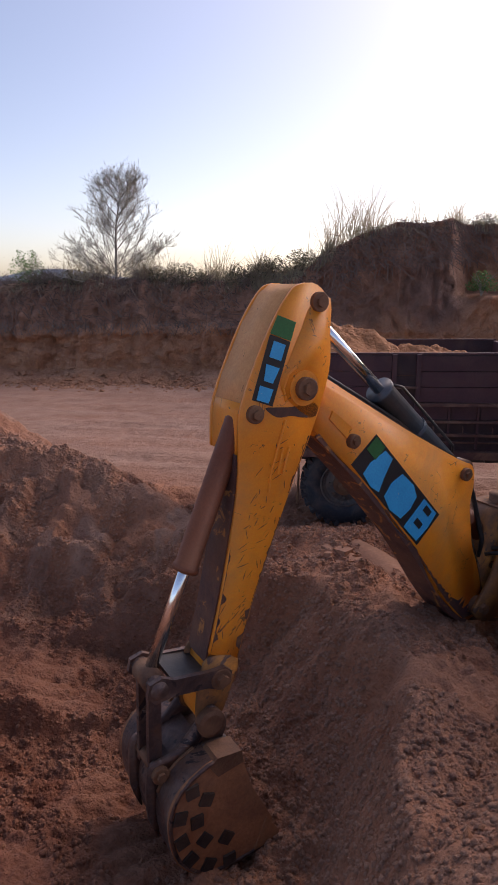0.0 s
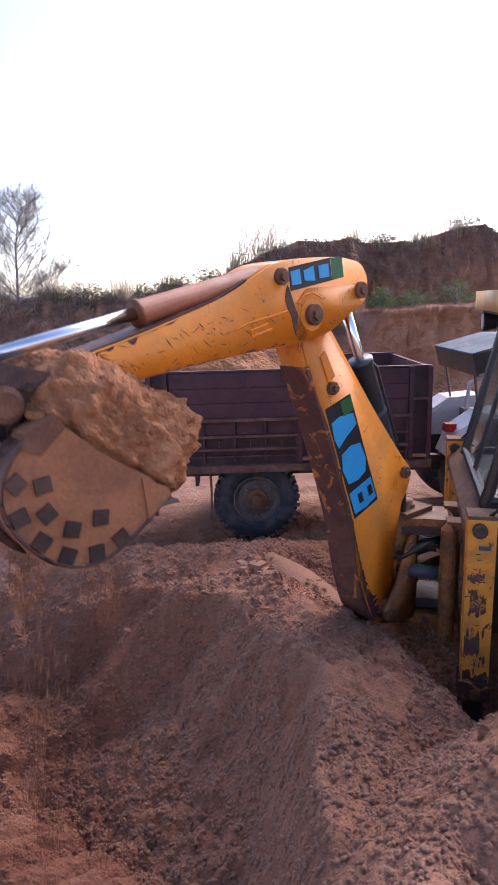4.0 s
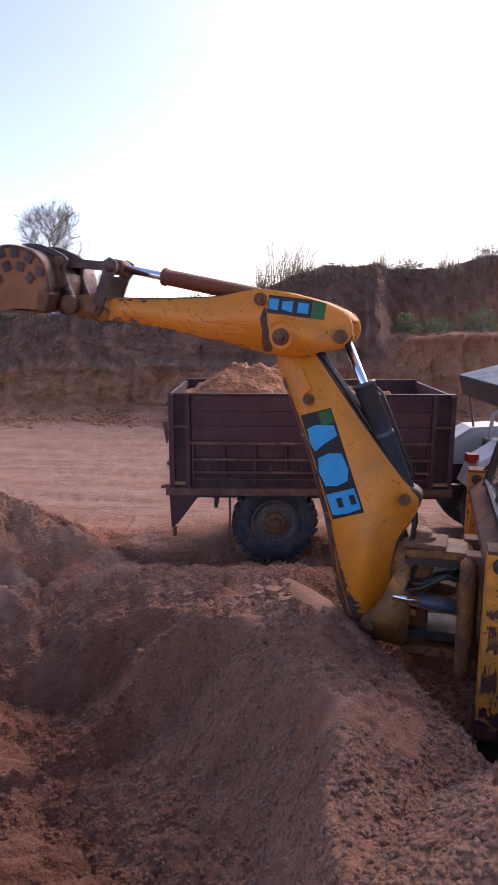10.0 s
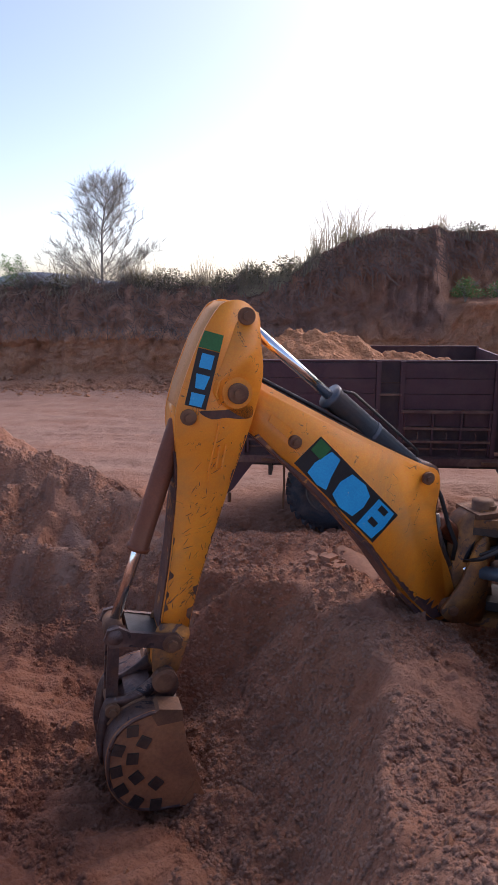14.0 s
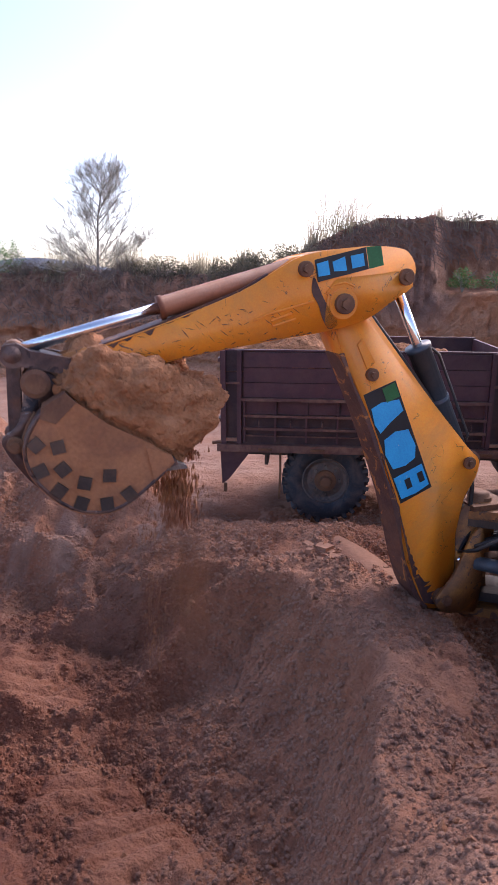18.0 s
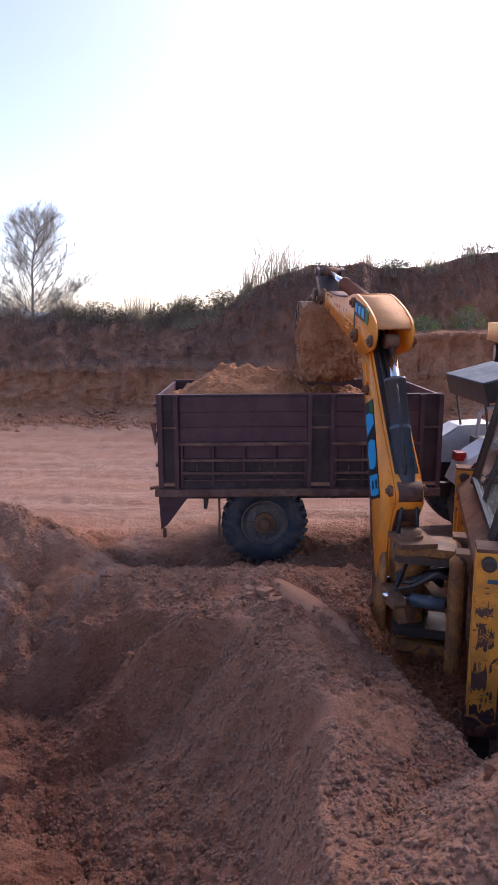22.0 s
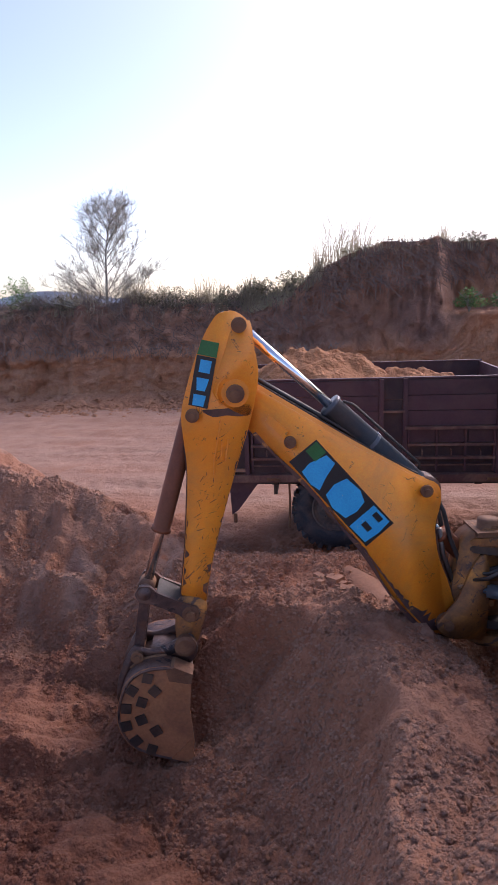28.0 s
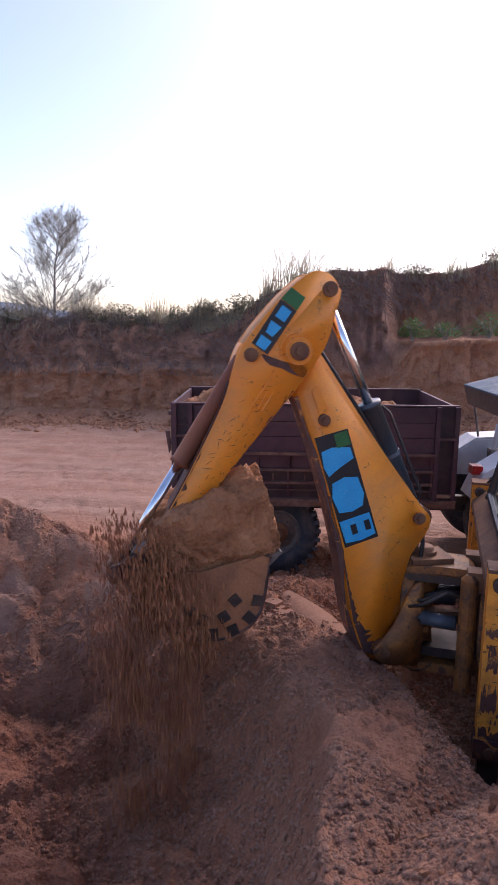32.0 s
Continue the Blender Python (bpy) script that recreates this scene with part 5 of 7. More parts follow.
def lathe(centre, side, profile, sides):
    """A turned disc about a line along y: radius and depth, from the rim inwards."""
    bm = bmesh.new()
    rings = []
    for r, d in profile:
        if r == 0:
            rings.append([bm.verts.new((centre[0], centre[1] + side * d, centre[2]))])
        else:
            rings.append([bm.verts.new((centre[0] + r * math.cos(math.tau * k / sides), centre[1] + side * d, centre[2] + r * math.sin(math.tau * k / sides))) for k in range(sides)])
    for a, b in zip(rings, rings[1:]):
        for k in range(sides):
            n = (k + 1) % sides
            bm.faces.new((a[k], a[n], b[0]) if len(b) == 1 else (a[k], a[n], b[n], b[k]))
    return bm


boom = build_boom()
dipper = build_dipper()
bucket = build_bucket()
kingpost = build_kingpost()
crowd_barrel, crowd_rod = build_ram("crowd_ram", 0.085, 0.95, 0.038, 0.98, BLUEBLACK, "blue-black painted ram barrel with a bent pipe")
curl_barrel, curl_rod = build_ram("curl_ram", 0.068, 0.92, 0.036, 0.92, BROWNRAM, "brown painted ram barrel, dusty", False)
for ram in (curl_barrel, curl_rod):            # it lies over the narrow lower arm
    for ob in (ram, *ram.children):
        ob.data.transform(Matrix.Translation((0, 0.055, 0)))
lift_barrel, lift_rod = build_ram("lift_ram", 0.07, 0.48, 0.04, 0.45, BROWNRAM, "brown painted lift ram", False)
LINK_BAR = [(-0.07, -0.03), (-0.065, 0.04), (-0.02, 0.07), (0.08, 0.055), (LINK_L - 0.09, 0.045), (LINK_L - 0.01, 0.068), (LINK_L + 0.06, 0.035), (LINK_L + 0.065, -0.04), (LINK_L + 0.01, -0.085), (LINK_L - 0.09, -0.055), (0.08, -0.045), (-0.02, -0.07)]
tip_link = part("tip_link", plate(LINK_BAR, 0.185, 0.215, 0.005), BUCKETSTEEL, machine, "greasy dark steel link")
part("far_bar", plate(LINK_BAR, -0.105, -0.075, 0.005), BUCKETSTEEL, tip_link)
part("link_web", plate([(0.04, 0.02), (LINK_L - 0.08, 0.02), (LINK_L - 0.08, 0.04), (0.04, 0.04)], -0.075, 0.185, 0), DARKSTEEL, tip_link, "dark plate between the two bars")
part("cross_pin", tube([(LINK_L, -0.115, 0), (LINK_L, 0.23, 0)], 0.05, 16), BUCKETSTEEL, tip_link, "", True)
part("sleeve", tube([(LINK_L, -0.03, 0), (LINK_L, 0.14, 0)], 0.066, 16), RUSTY, tip_link, "", True)
push_link = part("push_link", box((-0.05, 0.11, -0.038), (PUSH_L + 0.04, 0.15, 0.038), 0.012), BUCKETSTEEL, machine, "dark steel push link")
part("far_bar", box((-0.05, -0.04, -0.038), (PUSH_L + 0.04, 0.0, 0.038), 0.012), BUCKETSTEEL, push_link)
build_chassis()


# ---------------------------------------------------------------- the loaded cart
CART_X0, CART_X1, CART_Y0, CART_Y1, BED_Z, TOP_Z = -0.95, 2.30, 7.11, 8.95, 0.93, 2.03


def build_cart():
    cart = thing("farm_trailer", Matrix.Translation((CART_X0, CART_Y0, 0)), "maroon steel tipping trailer heaped with red sand", "trailer")
    L, W, T = CART_X1 - CART_X0, CART_Y1 - CART_Y0, TOP_Z
    mid = 1.47
    part("bed", box((0, 0.03, BED_Z), (L, W, BED_Z + 0.06), 0.006), MAROONDARK, cart)
    for y, s in ((0.0, -1), (W, 1)):
        wall = part("side_wall", box((0.02, min(y, y - s * 0.03), BED_Z + 0.02), (L - 0.02, max(y, y - s * 0.03), T), 0.004), MAROONDARK, cart)
        f = y
        # posts in pairs at both ends and in the middle
        for x in (0.02, 0.20, 1.72, 1.98, L - 0.26, L - 0.05):
            part("post", box((x, min(f, f + s * 0.05), BED_Z), (x + 0.05, max(f, f + s * 0.05), T + 0.005), 0.005), MAROON, wall)
        # planks of the upper board, pressed ribs of the lower panel
        for a, b in ((0.275, 1.715), (2.035, L - 0.265)):
            for k in range(3):
                z0 = mid + 0.04 + k * (T - mid - 0.045) / 3
                z1 = z0 + (T - mid - 0.045) / 3 - 0.008
                part("board", box((a, min(f, f + s * 0.022), z0), (b, max(f, f + s * 0.022), z1), 0.004), MAROON, wall)
            part("rail", box((a - 0.03, min(f, f + s * 0.075), mid), (b + 0.03, max(f, f + s * 0.075), mid + 0.035), 0.005), RAIL, wall, "dusty maroon rail")
            for z in (1.28, 1.13):
                part("rail", box((a, min(f, f + s * 0.06), z), (b, max(f, f + s * 0.06), z + 0.028), 0.004), RAIL, wall)
            part("thin_rail", box((a, min(f, f + s * 0.035), 1.05), (b, max(f, f + s * 0.035), 1.065), 0.002), RAIL, wall)
            n = 4 if b - a > 1.2 else 3
            for k in range(n + 1):
                x = a + (b - a - 0.022) * k / n
                part("rib", box((x, min(f, f + s * 0.045), BED_Z + 0.06), (x + 0.022, max(f, f + s * 0.045), mid), 0.004), MAROON, wall)
            for k in range(n):
                x = a + (b - a) * (k + 0.5) / n
                part("hook", tube([(x, f + s * 0.02, 1.24), (x, f + s * 0.06, 1.22), (x, f + s * 0.05, 1.17)], 0.008, 6), RAIL, wall)
                part("panel", box((a + (b - a) * k / n + 0.03, min(f, f + s * 0.012), 1.315), (a + (b - a) * (k + 1) / n - 0.01, max(f, f + s * 0.012), 1.46), 0.006), MAROON, wall)
        for x0, x1 in ((0.05, 0.23), (1.76, 2.0), (L - 0.22, L - 0.03)):
            part("hinge_bar", box((x0, min(f, f + s * 0.055), 1.66), (x1, max(f, f + s * 0.055), 1.685), 0.004), RAIL, wall)
            part("spilled_sand", box((x0 + 0.01, min(f, f + s * 0.045), BED_Z + 0.06), (x1 - 0.01, max(f, f + s * 0.045), BED_Z + 0.095), 0.014), CLAY, wall)
        part("sill", box((-0.03, min(f + s * 0.0, f + s * 0.085), BED_Z - 0.055), (L, max(f, f + s * 0.085), BED_Z + 0.03), 0.008), RAIL, wall, "dusty maroon bottom rail")
        for x in (0.45, 1.05, 1.62, 2.2, 2.9):
            part("clip", box((x, min(f + s * 0.08, f + s * 0.11), BED_Z - 0.03), (x + 0.16, max(f + s * 0.08, f + s * 0.11), BED_Z + 0.0), 0.006), RUSTY, wall)
        part("top_lip", box((0, min(f - s * 0.04, f + s * 0.012), T), (L, max(f - s * 0.04, f + s * 0.012), T + 0.018), 0.004), MAROON, wall)
    for x, nm in ((0.0, "tailboard"), (L - 0.035, "front_board")):
        e = part(nm, box((x, 0.035, BED_Z + 0.06), (x + 0.03, W - 0.035, T - 0.002), 0.004), MAROON, cart)
        for z in (1.2, 1.55, 1.9):
            xx = x - 0.03 if x == 0 else x + 0.03
            part("rail", box((xx, 0.04, z), (xx + 0.03, W - 0.04, z + 0.04), 0.004), RAIL, e)
    part("latch", tube([(-0.09, -0.02, BED_Z + 0.03), (0.03, -0.02, BED_Z + 0.05)], 0.02, 8), RUSTY, cart)
    part("latch_arm", bevel(add_plate(bmesh.new(), [(-0.06, 1.72), (-0.01, 1.72), (0.0, 1.5), (-0.02, 1.46)], -0.02, 0.02), 0.004), RAIL, cart)
    # tail bracket and frame
    part("tail_bracket", plate([(0.0, BED_Z - 0.05), (0.42, BED_Z - 0.05), (0.33, BED_Z - 0.10), (0.10, 0.52), (0.02, 0.46)], -0.01, 0.03, 0.005), MAROON, cart)
    part("bracket_pin", tube([(0.055, 0.01, 0.47), (0.055, 0.01, 0.36)], 0.022, 8), RUSTY, cart)
    for y in (0.35, W - 0.45):
        part("chassis_beam", box((0.1, y, BED_Z - 0.20), (L + 0.5, y + 0.10, BED_Z - 0.02), 0.01), DARKSTEEL, cart)
    for x in (0.5, 1.2, 2.0, 2.8):
        part("cross_member", box((x, 0.05, BED_Z - 0.12), (x + 0.08, W - 0.05, BED_Z - 0.02), 0.008), DARKSTEEL, cart)
    hub_x = 1.235
    part("axle", tube([(hub_x, 0.1, 0.50), (hub_x, W - 0.1, 0.50)], 0.055, 12), DARKSTEEL, cart)
    part("step_plate", box((0.52, 0.02, 0.70), (0.56, 0.3, BED_Z - 0.05), 0.006), DARKSTEEL, cart)
    part("chain", tube([(0.70, 0.03, BED_Z - 0.05), (0.705, 0.03, 0.6), (0.69, 0.04, 0.28)], 0.014, 6), RUSTY, cart)
    part("drawbar", tube([(L + 0.4, W * 0.5, 0.72), (L + 1.4, W * 0.5, 0.55)], 0.05, 8), DARKSTEEL, cart)
    for x in (0.86, 1.61):
        part("spring_hanger", box((x - 0.03, 0.30, 0.52), (x + 0.03, 0.36, BED_Z - 0.1), 0.006), DARKSTEEL, cart)
    for k in range(4):
        part("spring_leaf", tube([(0.86 + 0.06 * k, 0.33, 0.62 - 0.02 * k), (hub_x, 0.33, 0.57 - 0.022 * k), (1.61 - 0.06 * k, 0.33, 0.62 - 0.02 * k)], 0.012, 6), DARKSTEEL, cart)
    for y, s in ((0.18, -1), (W - 0.18, 1)):
        wheel = part("wheel", tyre_mesh(0.49, 0.13, 0.27, Matrix.Translation((hub_x, y, 0.50))), RUBBER, cart, "dusty blue-black truck tyre", True)
        add_lugs(wheel, (hub_x, y, 0.50), 0.49, 0.13, 28)
        f = y + s * 0.10
        part("rim", lathe((hub_x, f, 0.5), s, [(0.275, -0.03), (0.282, 0.0), (0.262, 0.004), (0.245, -0.03), (0.215, -0.045), (0.19, -0.04), (0.14, -0.025), (0.0, -0.02)], 36), RIM, wheel, "dusty dark steel rim")
        part("hub", tube([(hub_x, f - s * 0.06, 0.5), (hub_x, f + s * 0.01, 0.5), (hub_x, f + s * 0.015, 0.5), (hub_x, f + s * 0.07, 0.5), (hub_x, f + s * 0.075, 0.5)], [0.135, 0.125, 0.075, 0.062, 0.04], 22), RUSTY, wheel, "sand-coated hub")
        for k in range(8):
            a = math.tau * k / 8
            x, z = hub_x + 0.165 * math.cos(a), 0.5 + 0.165 * math.sin(a)
            part("wheel_nut", tube([(x, f - s * 0.06, z), (x, f - s * 0.005, z)], 0.02, 6), BARESTEEL, wheel)
    return cart


build_cart()


def heap_mesh(rx, ry, height, seed, n=70, power=1.5, lump=0.09):
    """A heap of loose soil over an ellipse, with clods, closed below."""
    u = np.linspace(-1.1, 1.1, n)
    x, y = np.meshgrid(u, u)
    r = np.hypot(x, y) * (1 + 0.2 * fbm(x * 1.5 + seed, y * 1.5, 3, seed))
    z = height * np.clip(1 - r ** power, -0.25, 1)
    z = z + lump * fbm(x * 4, y * 4 + seed, 4, seed + 3, 0.6) * np.clip(1.3 - r, 0, 1)
    z = z + 0.5 * lump * np.clip(value_noise(x * 9, y * 9, seed + 8) - 0.1, 0, 1)
    verts = np.stack([x * rx, y * ry, z], -1).reshape(-1, 3)
    i = np.arange(n * n).reshape(n, n)
    faces = np.stack([i[:-1, :-1], i[:-1, 1:], i[1:, 1:], i[1:, :-1]], -1).reshape(-1, 4)
    me = bpy.data.meshes.new("heap")
    me.from_pydata(verts.tolist(), [], faces.tolist())
    me.polygons.foreach_set("use_smooth", [True] * len(faces))
    return me


def build_trailer_heap():
    me = heap_mesh(1.0, 0.84, 0.40, 3, 120, 1.6, 0.16)
    me.materials.append(LOAD)
    ob = tagged(new("sand_heap", me), "heap of orange-brown sand filling the trailer", "sand heap", kind="stuff")
    ob.matrix_world = pose(0.10, 8.02, 1.90)
    me = heap_mesh(0.95, 0.82, 0.26, 9, 100, 1.5, 0.13)
    me.materials.append(LOAD)
    ob = tagged(new("sand_heap", me), "low spread of orange-brown sand in the trailer", "sand heap", kind="stuff")
    ob.matrix_world = pose(1.2, 8.02, 1.76)


build_trailer_heap()


# ---------------------------------------------------------------- the tractor beyond
def build_tractor():
    tr = thing("tractor", pose(2.95, 8.05, 0), "white and blue farm tractor with a blue canopy", "tractor")
    part("body", bevel(add_box(bmesh.new(), (0.2, -0.28, 0.55), (2.9, 0.28, 1.15)), 0.06, 3), BLUEPAINT, tr, "", True)
    part("bonnet", bevel(add_box(bmesh.new(), (1.3, -0.33, 0.95), (2.9, 0.33, 1.45)), 0.10, 3), BLUEPAINT, tr, "", True)
    for s in (-1, 1):
        y0, y1 = sorted((0.42 * s, 0.86 * s))
        arch = [(-0.42, 0.95), (-0.30, 1.25), (0.0, 1.45), (0.45, 1.48), (0.80, 1.25), (0.88, 0.95), (0.80, 0.95), (0.70, 1.2), (0.42, 1.40), (0.02, 1.38), (-0.24, 1.2), (-0.34, 0.95)]
        fender = part("mudguard", plate(arch, y0, y1, 0.01), WHITEPAINT, tr, "white mudguard")
        part("fender_side", plate([(-0.40, 0.95), (-0.28, 1.22), (0.02, 1.42), (0.44, 1.45), (0.78, 1.22), (0.86, 0.95)], *sorted((0.40 * s, 0.43 * s)), 0.006), WHITEPAINT, fender)
        part("tail_lamp", bevel(add_box(bmesh.new(), (-0.40, y0 + 0.1, 1.22), (-0.28, y0 + 0.26, 1.32)), 0.02, 2), REDLENS, fender)
        w = part("rear_wheel", tyre_mesh(0.66, 0.18, 0.33, Matrix.Translation((0.25, 0.64 * s, 0.66))), RUBBER, tr, "", True)
        part("rim", tube([(0.25, 0.55 * s, 0.66), (0.25, 0.72 * s, 0.66)], 0.35, 24), WHITEPAINT, w, "", True)
        w = part("front_wheel", tyre_mesh(0.38, 0.1, 0.2, Matrix.Translation((2.5, 0.6 * s, 0.38))), RUBBER, tr, "", True)
        part("rim", tube([(2.5, 0.54 * s, 0.38), (2.5, 0.66 * s, 0.38)], 0.21, 20), WHITEPAINT, w, "", True)
        part("canopy_post", tube([(0.1, 0.5 * s, 1.2), (-0.05, 0.55 * s, 2.10)], 0.016, 7), BARESTEEL, tr)
        part("canopy_post", tube([(1.2, 0.45 * s, 1.2), (1.15, 0.55 * s, 2.15)], 0.016, 7), BARESTEEL, tr)
    part("grab_rail", tube([(-0.05, -0.40, 1.45), (-0.02, -0.4, 1.75), (0.1, -0.4, 1.82), (0.3, -0.4, 1.8)], 0.025, 8), WHITEPAINT, tr, "", True)
    canopy = part("canopy", plate([(-0.12, 2.14), (0.5, 2.30), (1.6, 2.30), (1.6, 2.28), (0.5, 2.28), (-0.12, 2.12)], -0.72, 0.72, 0), CANVAS, tr, "blue canvas canopy with a dark valance")
    part("valance", bevel(add_plate(bmesh.new(), [(-0.12, 2.13), (-0.10, 2.13), (-0.03, 1.87), (-0.05, 1.87)], -0.72, 0.72), 0.002), BLACKFRAME, canopy)
    part("valance", bevel(add_plate(bmesh.new(), [(-0.12, 2.12), (0.5, 2.27), (1.6, 2.27), (1.6, 2.10), (-0.05, 1.90)], -0.73, -0.72), 0.0), BLACKFRAME, canopy)
    part("seat", bevel(add_box(bmesh.new(), (0.1, -0.25, 1.15), (0.55, 0.25, 1.35)), 0.06, 3), DARKSTEEL, tr, "", True)
    part("steering_wheel", tube([(0.95 + 0.05 * math.cos(a), 0.2 * math.cos(a), 1.62 + 0.18 * math.sin(a)) for a in [math.tau * k / 16 for k in range(17)]], 0.015, 6), BLACKFRAME, tr, "", True)


build_tractor()


# ---------------------------------------------------------------- growth on the bank
def blades(name, label, category, count, place, height, lean, mat, seed, width=0.012, plume=0.0):
    """Many bent stalks in one mesh; place(rng) gives a foot."""
    rng = random.Random(seed)
    verts, faces = [], []
    for _ in range(count):
        x, y, z, scale = place(rng)
        h = height * scale * rng.uniform(0.55, 1.15)
        a, l = rng.uniform(0, math.tau), lean * rng.uniform(0.2, 1.0) * h
        dx, dy = l * math.cos(a) + 0.12 * h, l * math.sin(a) * 0.5
        w = width * rng.uniform(0.6, 1.3)
        k = len(verts)
        for s, ww in ((0, 1), (0.4, 0.8), (0.75, 0.6), (1.0, 0.15)):
            bx, by, bz = x + dx * s * s, y + dy * s * s, z + h * (s - 0.12 * s * s * lean)
            verts += [(bx - w * ww, by, bz), (bx + w * ww, by, bz)]
        faces += [(k + 2 * j, k + 2 * j + 1, k + 2 * j + 3, k + 2 * j + 2) for j in range(3)]
        if plume and rng.random() < plume:
            k = len(verts)
            tx, ty, tz = x + dx, y + dy, z + h * (1 - 0.12 * lean)
            verts += [(tx - 0.05 * dx, ty, tz - 0.14 * h), (tx + 0.022, ty, tz - 0.05 * h), (tx + 0.10 * dx, ty, tz + 0.05 * h), (tx - 0.02, ty, tz - 0.04 * h)]
            faces.append((k, k + 1, k + 2, k + 3))
    me = bpy.data.meshes.new(name)
    me.from_pydata(verts, [], faces)
    me.materials.append(mat)
    return tagged(new(name, me), label, category, kind="stuff")


def on_edge(lo, hi, depth=0.8, low=0.5, high=1.0):
    def place(rng):
        x = rng.uniform(lo, hi)
        while noise.noise(Vector((x * 1.4, depth * 3, low * 7))) * 1.6 + 0.45 < rng.random():       # in tufts, with gaps
            x = rng.uniform(lo, hi)
        y, z = bank_edge(x)
        k = rng.random()
        low_here = low * (0.55 + 0.6 * (0.5 + 0.5 * math.sin(1.9 * x + 1.3 * math.sin(3.1 * x))))
        return x, y + (k - 0.35) * depth, z - 0.10 - max(0, 0.35 - k) * 0.55 * depth, rng.uniform(0.6 * low_here, min(high, high * low_here / low)) * rng.uniform(0.7, 1.1)
    return place


blades("turf_grass", "short dry grey-green grass along the top of the bank", "grass", 8000, on_edge(-26, 26, 1.1, 0.3, 1.0), 0.34, 0.7, DRYTURF, 1, 0.012)
blades("reed_grass", "tall feathery dry reeds on the crest of the bank", "grass", 240, on_edge(-1.0, 1.6, 0.9, 0.4, 1.0), 2.5, 0.8, DRYGRASS, 2, 0.008, 0.0)
blades("reed_grass", "sparse tall dry stalks beside the bare tree", "grass", 800, on_edge(-8.6, -1.0, 0.7, 0.35, 1.0), 1.6, 0.6, DRYGRASS, 3, 0.007, 0.0)
blades("reed_grass", "dense pale reeds growing over the bank's edge", "grass", 1500, on_edge(-3.2, 0.2, 1.3, 0.4, 1.0), 0.95, 0.5, DRYTURF, 4, 0.009, 0.0)
blades("reed_grass", "row of dry reeds on the higher ground", "grass", 1000, on_edge(4.3, 20, 1.2, 0.4, 1.0), 1.2, 0.5, DRYGRASS, 5, 0.008, 0.0)
blades("reed_grass", "thin row of dry stalks over the cut mound", "grass", 260, on_edge(1.2, 4.6, 0.8, 0.35, 1.0), 1.3, 0.6, DRYGRASS, 6, 0.007, 0.0)


def hanging_roots(count, lo, hi, seed, name, label):
    """Bent dry stalks and roots that hang over the upper slope."""
    rng = random.Random(seed)
    bm = bmesh.new()
    verts, faces = [], []
    for _ in range(count):
        x = rng.uniform(lo, hi)
        y, z = bank_edge(x)
        k = rng.uniform(0.0, 1.0)
        yy, zz = y - 1.35 * k - 0.12, z - 1.3 * k + 0.06
        l = rng.uniform(0.12, 0.7) * rng.uniform(0.5, 1.0)
        sx = rng.uniform(-1.3, 1.3) * l
        w = rng.uniform(0.006, 0.014)
        pts = [(x, yy, zz), (x + sx * 0.4, yy - 0.16 * l, zz + 0.05 * l), (x + sx * 0.8, yy - 0.38 * l, zz - 0.25 * l), (x + sx * rng.uniform(0.6, 1.6), yy - 0.45 * l, zz - rng.uniform(0.1, 0.9) * l)]
        b = len(verts)
        for i, (a, c, d) in enumerate(pts):
            verts += [(a - w, c, d), (a + w, c, d + w)]
        faces += [(b + 2 * j, b + 2 * j + 1, b + 2 * j + 3, b + 2 * j + 2) for j in range(3)]
    bm.free()
    me = bpy.data.meshes.new(name)
    me.from_pydata(verts, [], faces)
    me.materials.append(ROOT)
    tagged(new(name, me), label, "roots", kind="stuff")


hanging_roots(2600, -16, 16, 7, "hanging_roots", "dry brown roots and stalks hanging over the bank")
hanging_roots(450, 0.2, 4.6, 9, "hanging_roots", "fringe of fine roots on the cut upper bank")
blades("dry_scrub", "dark dry scrub along the edge of the bank", "scrub", 5200, on_edge(-12, -0.5, 0.9, 0.2, 1.0), 1.0, 1.4, DRYTWIG, 14, 0.006)
blades("green_tussock", "grey-green tussock of tall grass on the bank", "grass", 900, on_edge(-2.6, -0.7, 0.8, 0.4, 1.0), 1.2, 0.6, DRYTURF, 24, 0.009)
blades("dry_scrub", "dark dry scrub on the higher ground", "scrub", 2000, on_edge(4.5, 20, 1.2, 0.3, 1.0), 0.5, 1.0, DRYTWIG, 15, 0.01)


def on_shelf(lo, hi):
    def place(rng):
        x = rng.gauss(0, 0.25) + rng.choice([lo + (hi - lo) * k / 13 for k in range(14)])
        return x, float(bank_foot(np.array([x]))[0]) + 1.3 + rng.uniform(-0.12, 0.3), 1.38 + rng.uniform(-0.08, 0.25), rng.uniform(0.3, 1.0)
    return place


blades("dry_scrub", "grey twigs caught on the break of the slope", "scrub", 1600, on_shelf(-11, 0.5), 0.3, 2.2, DRYTWIG, 16, 0.008)


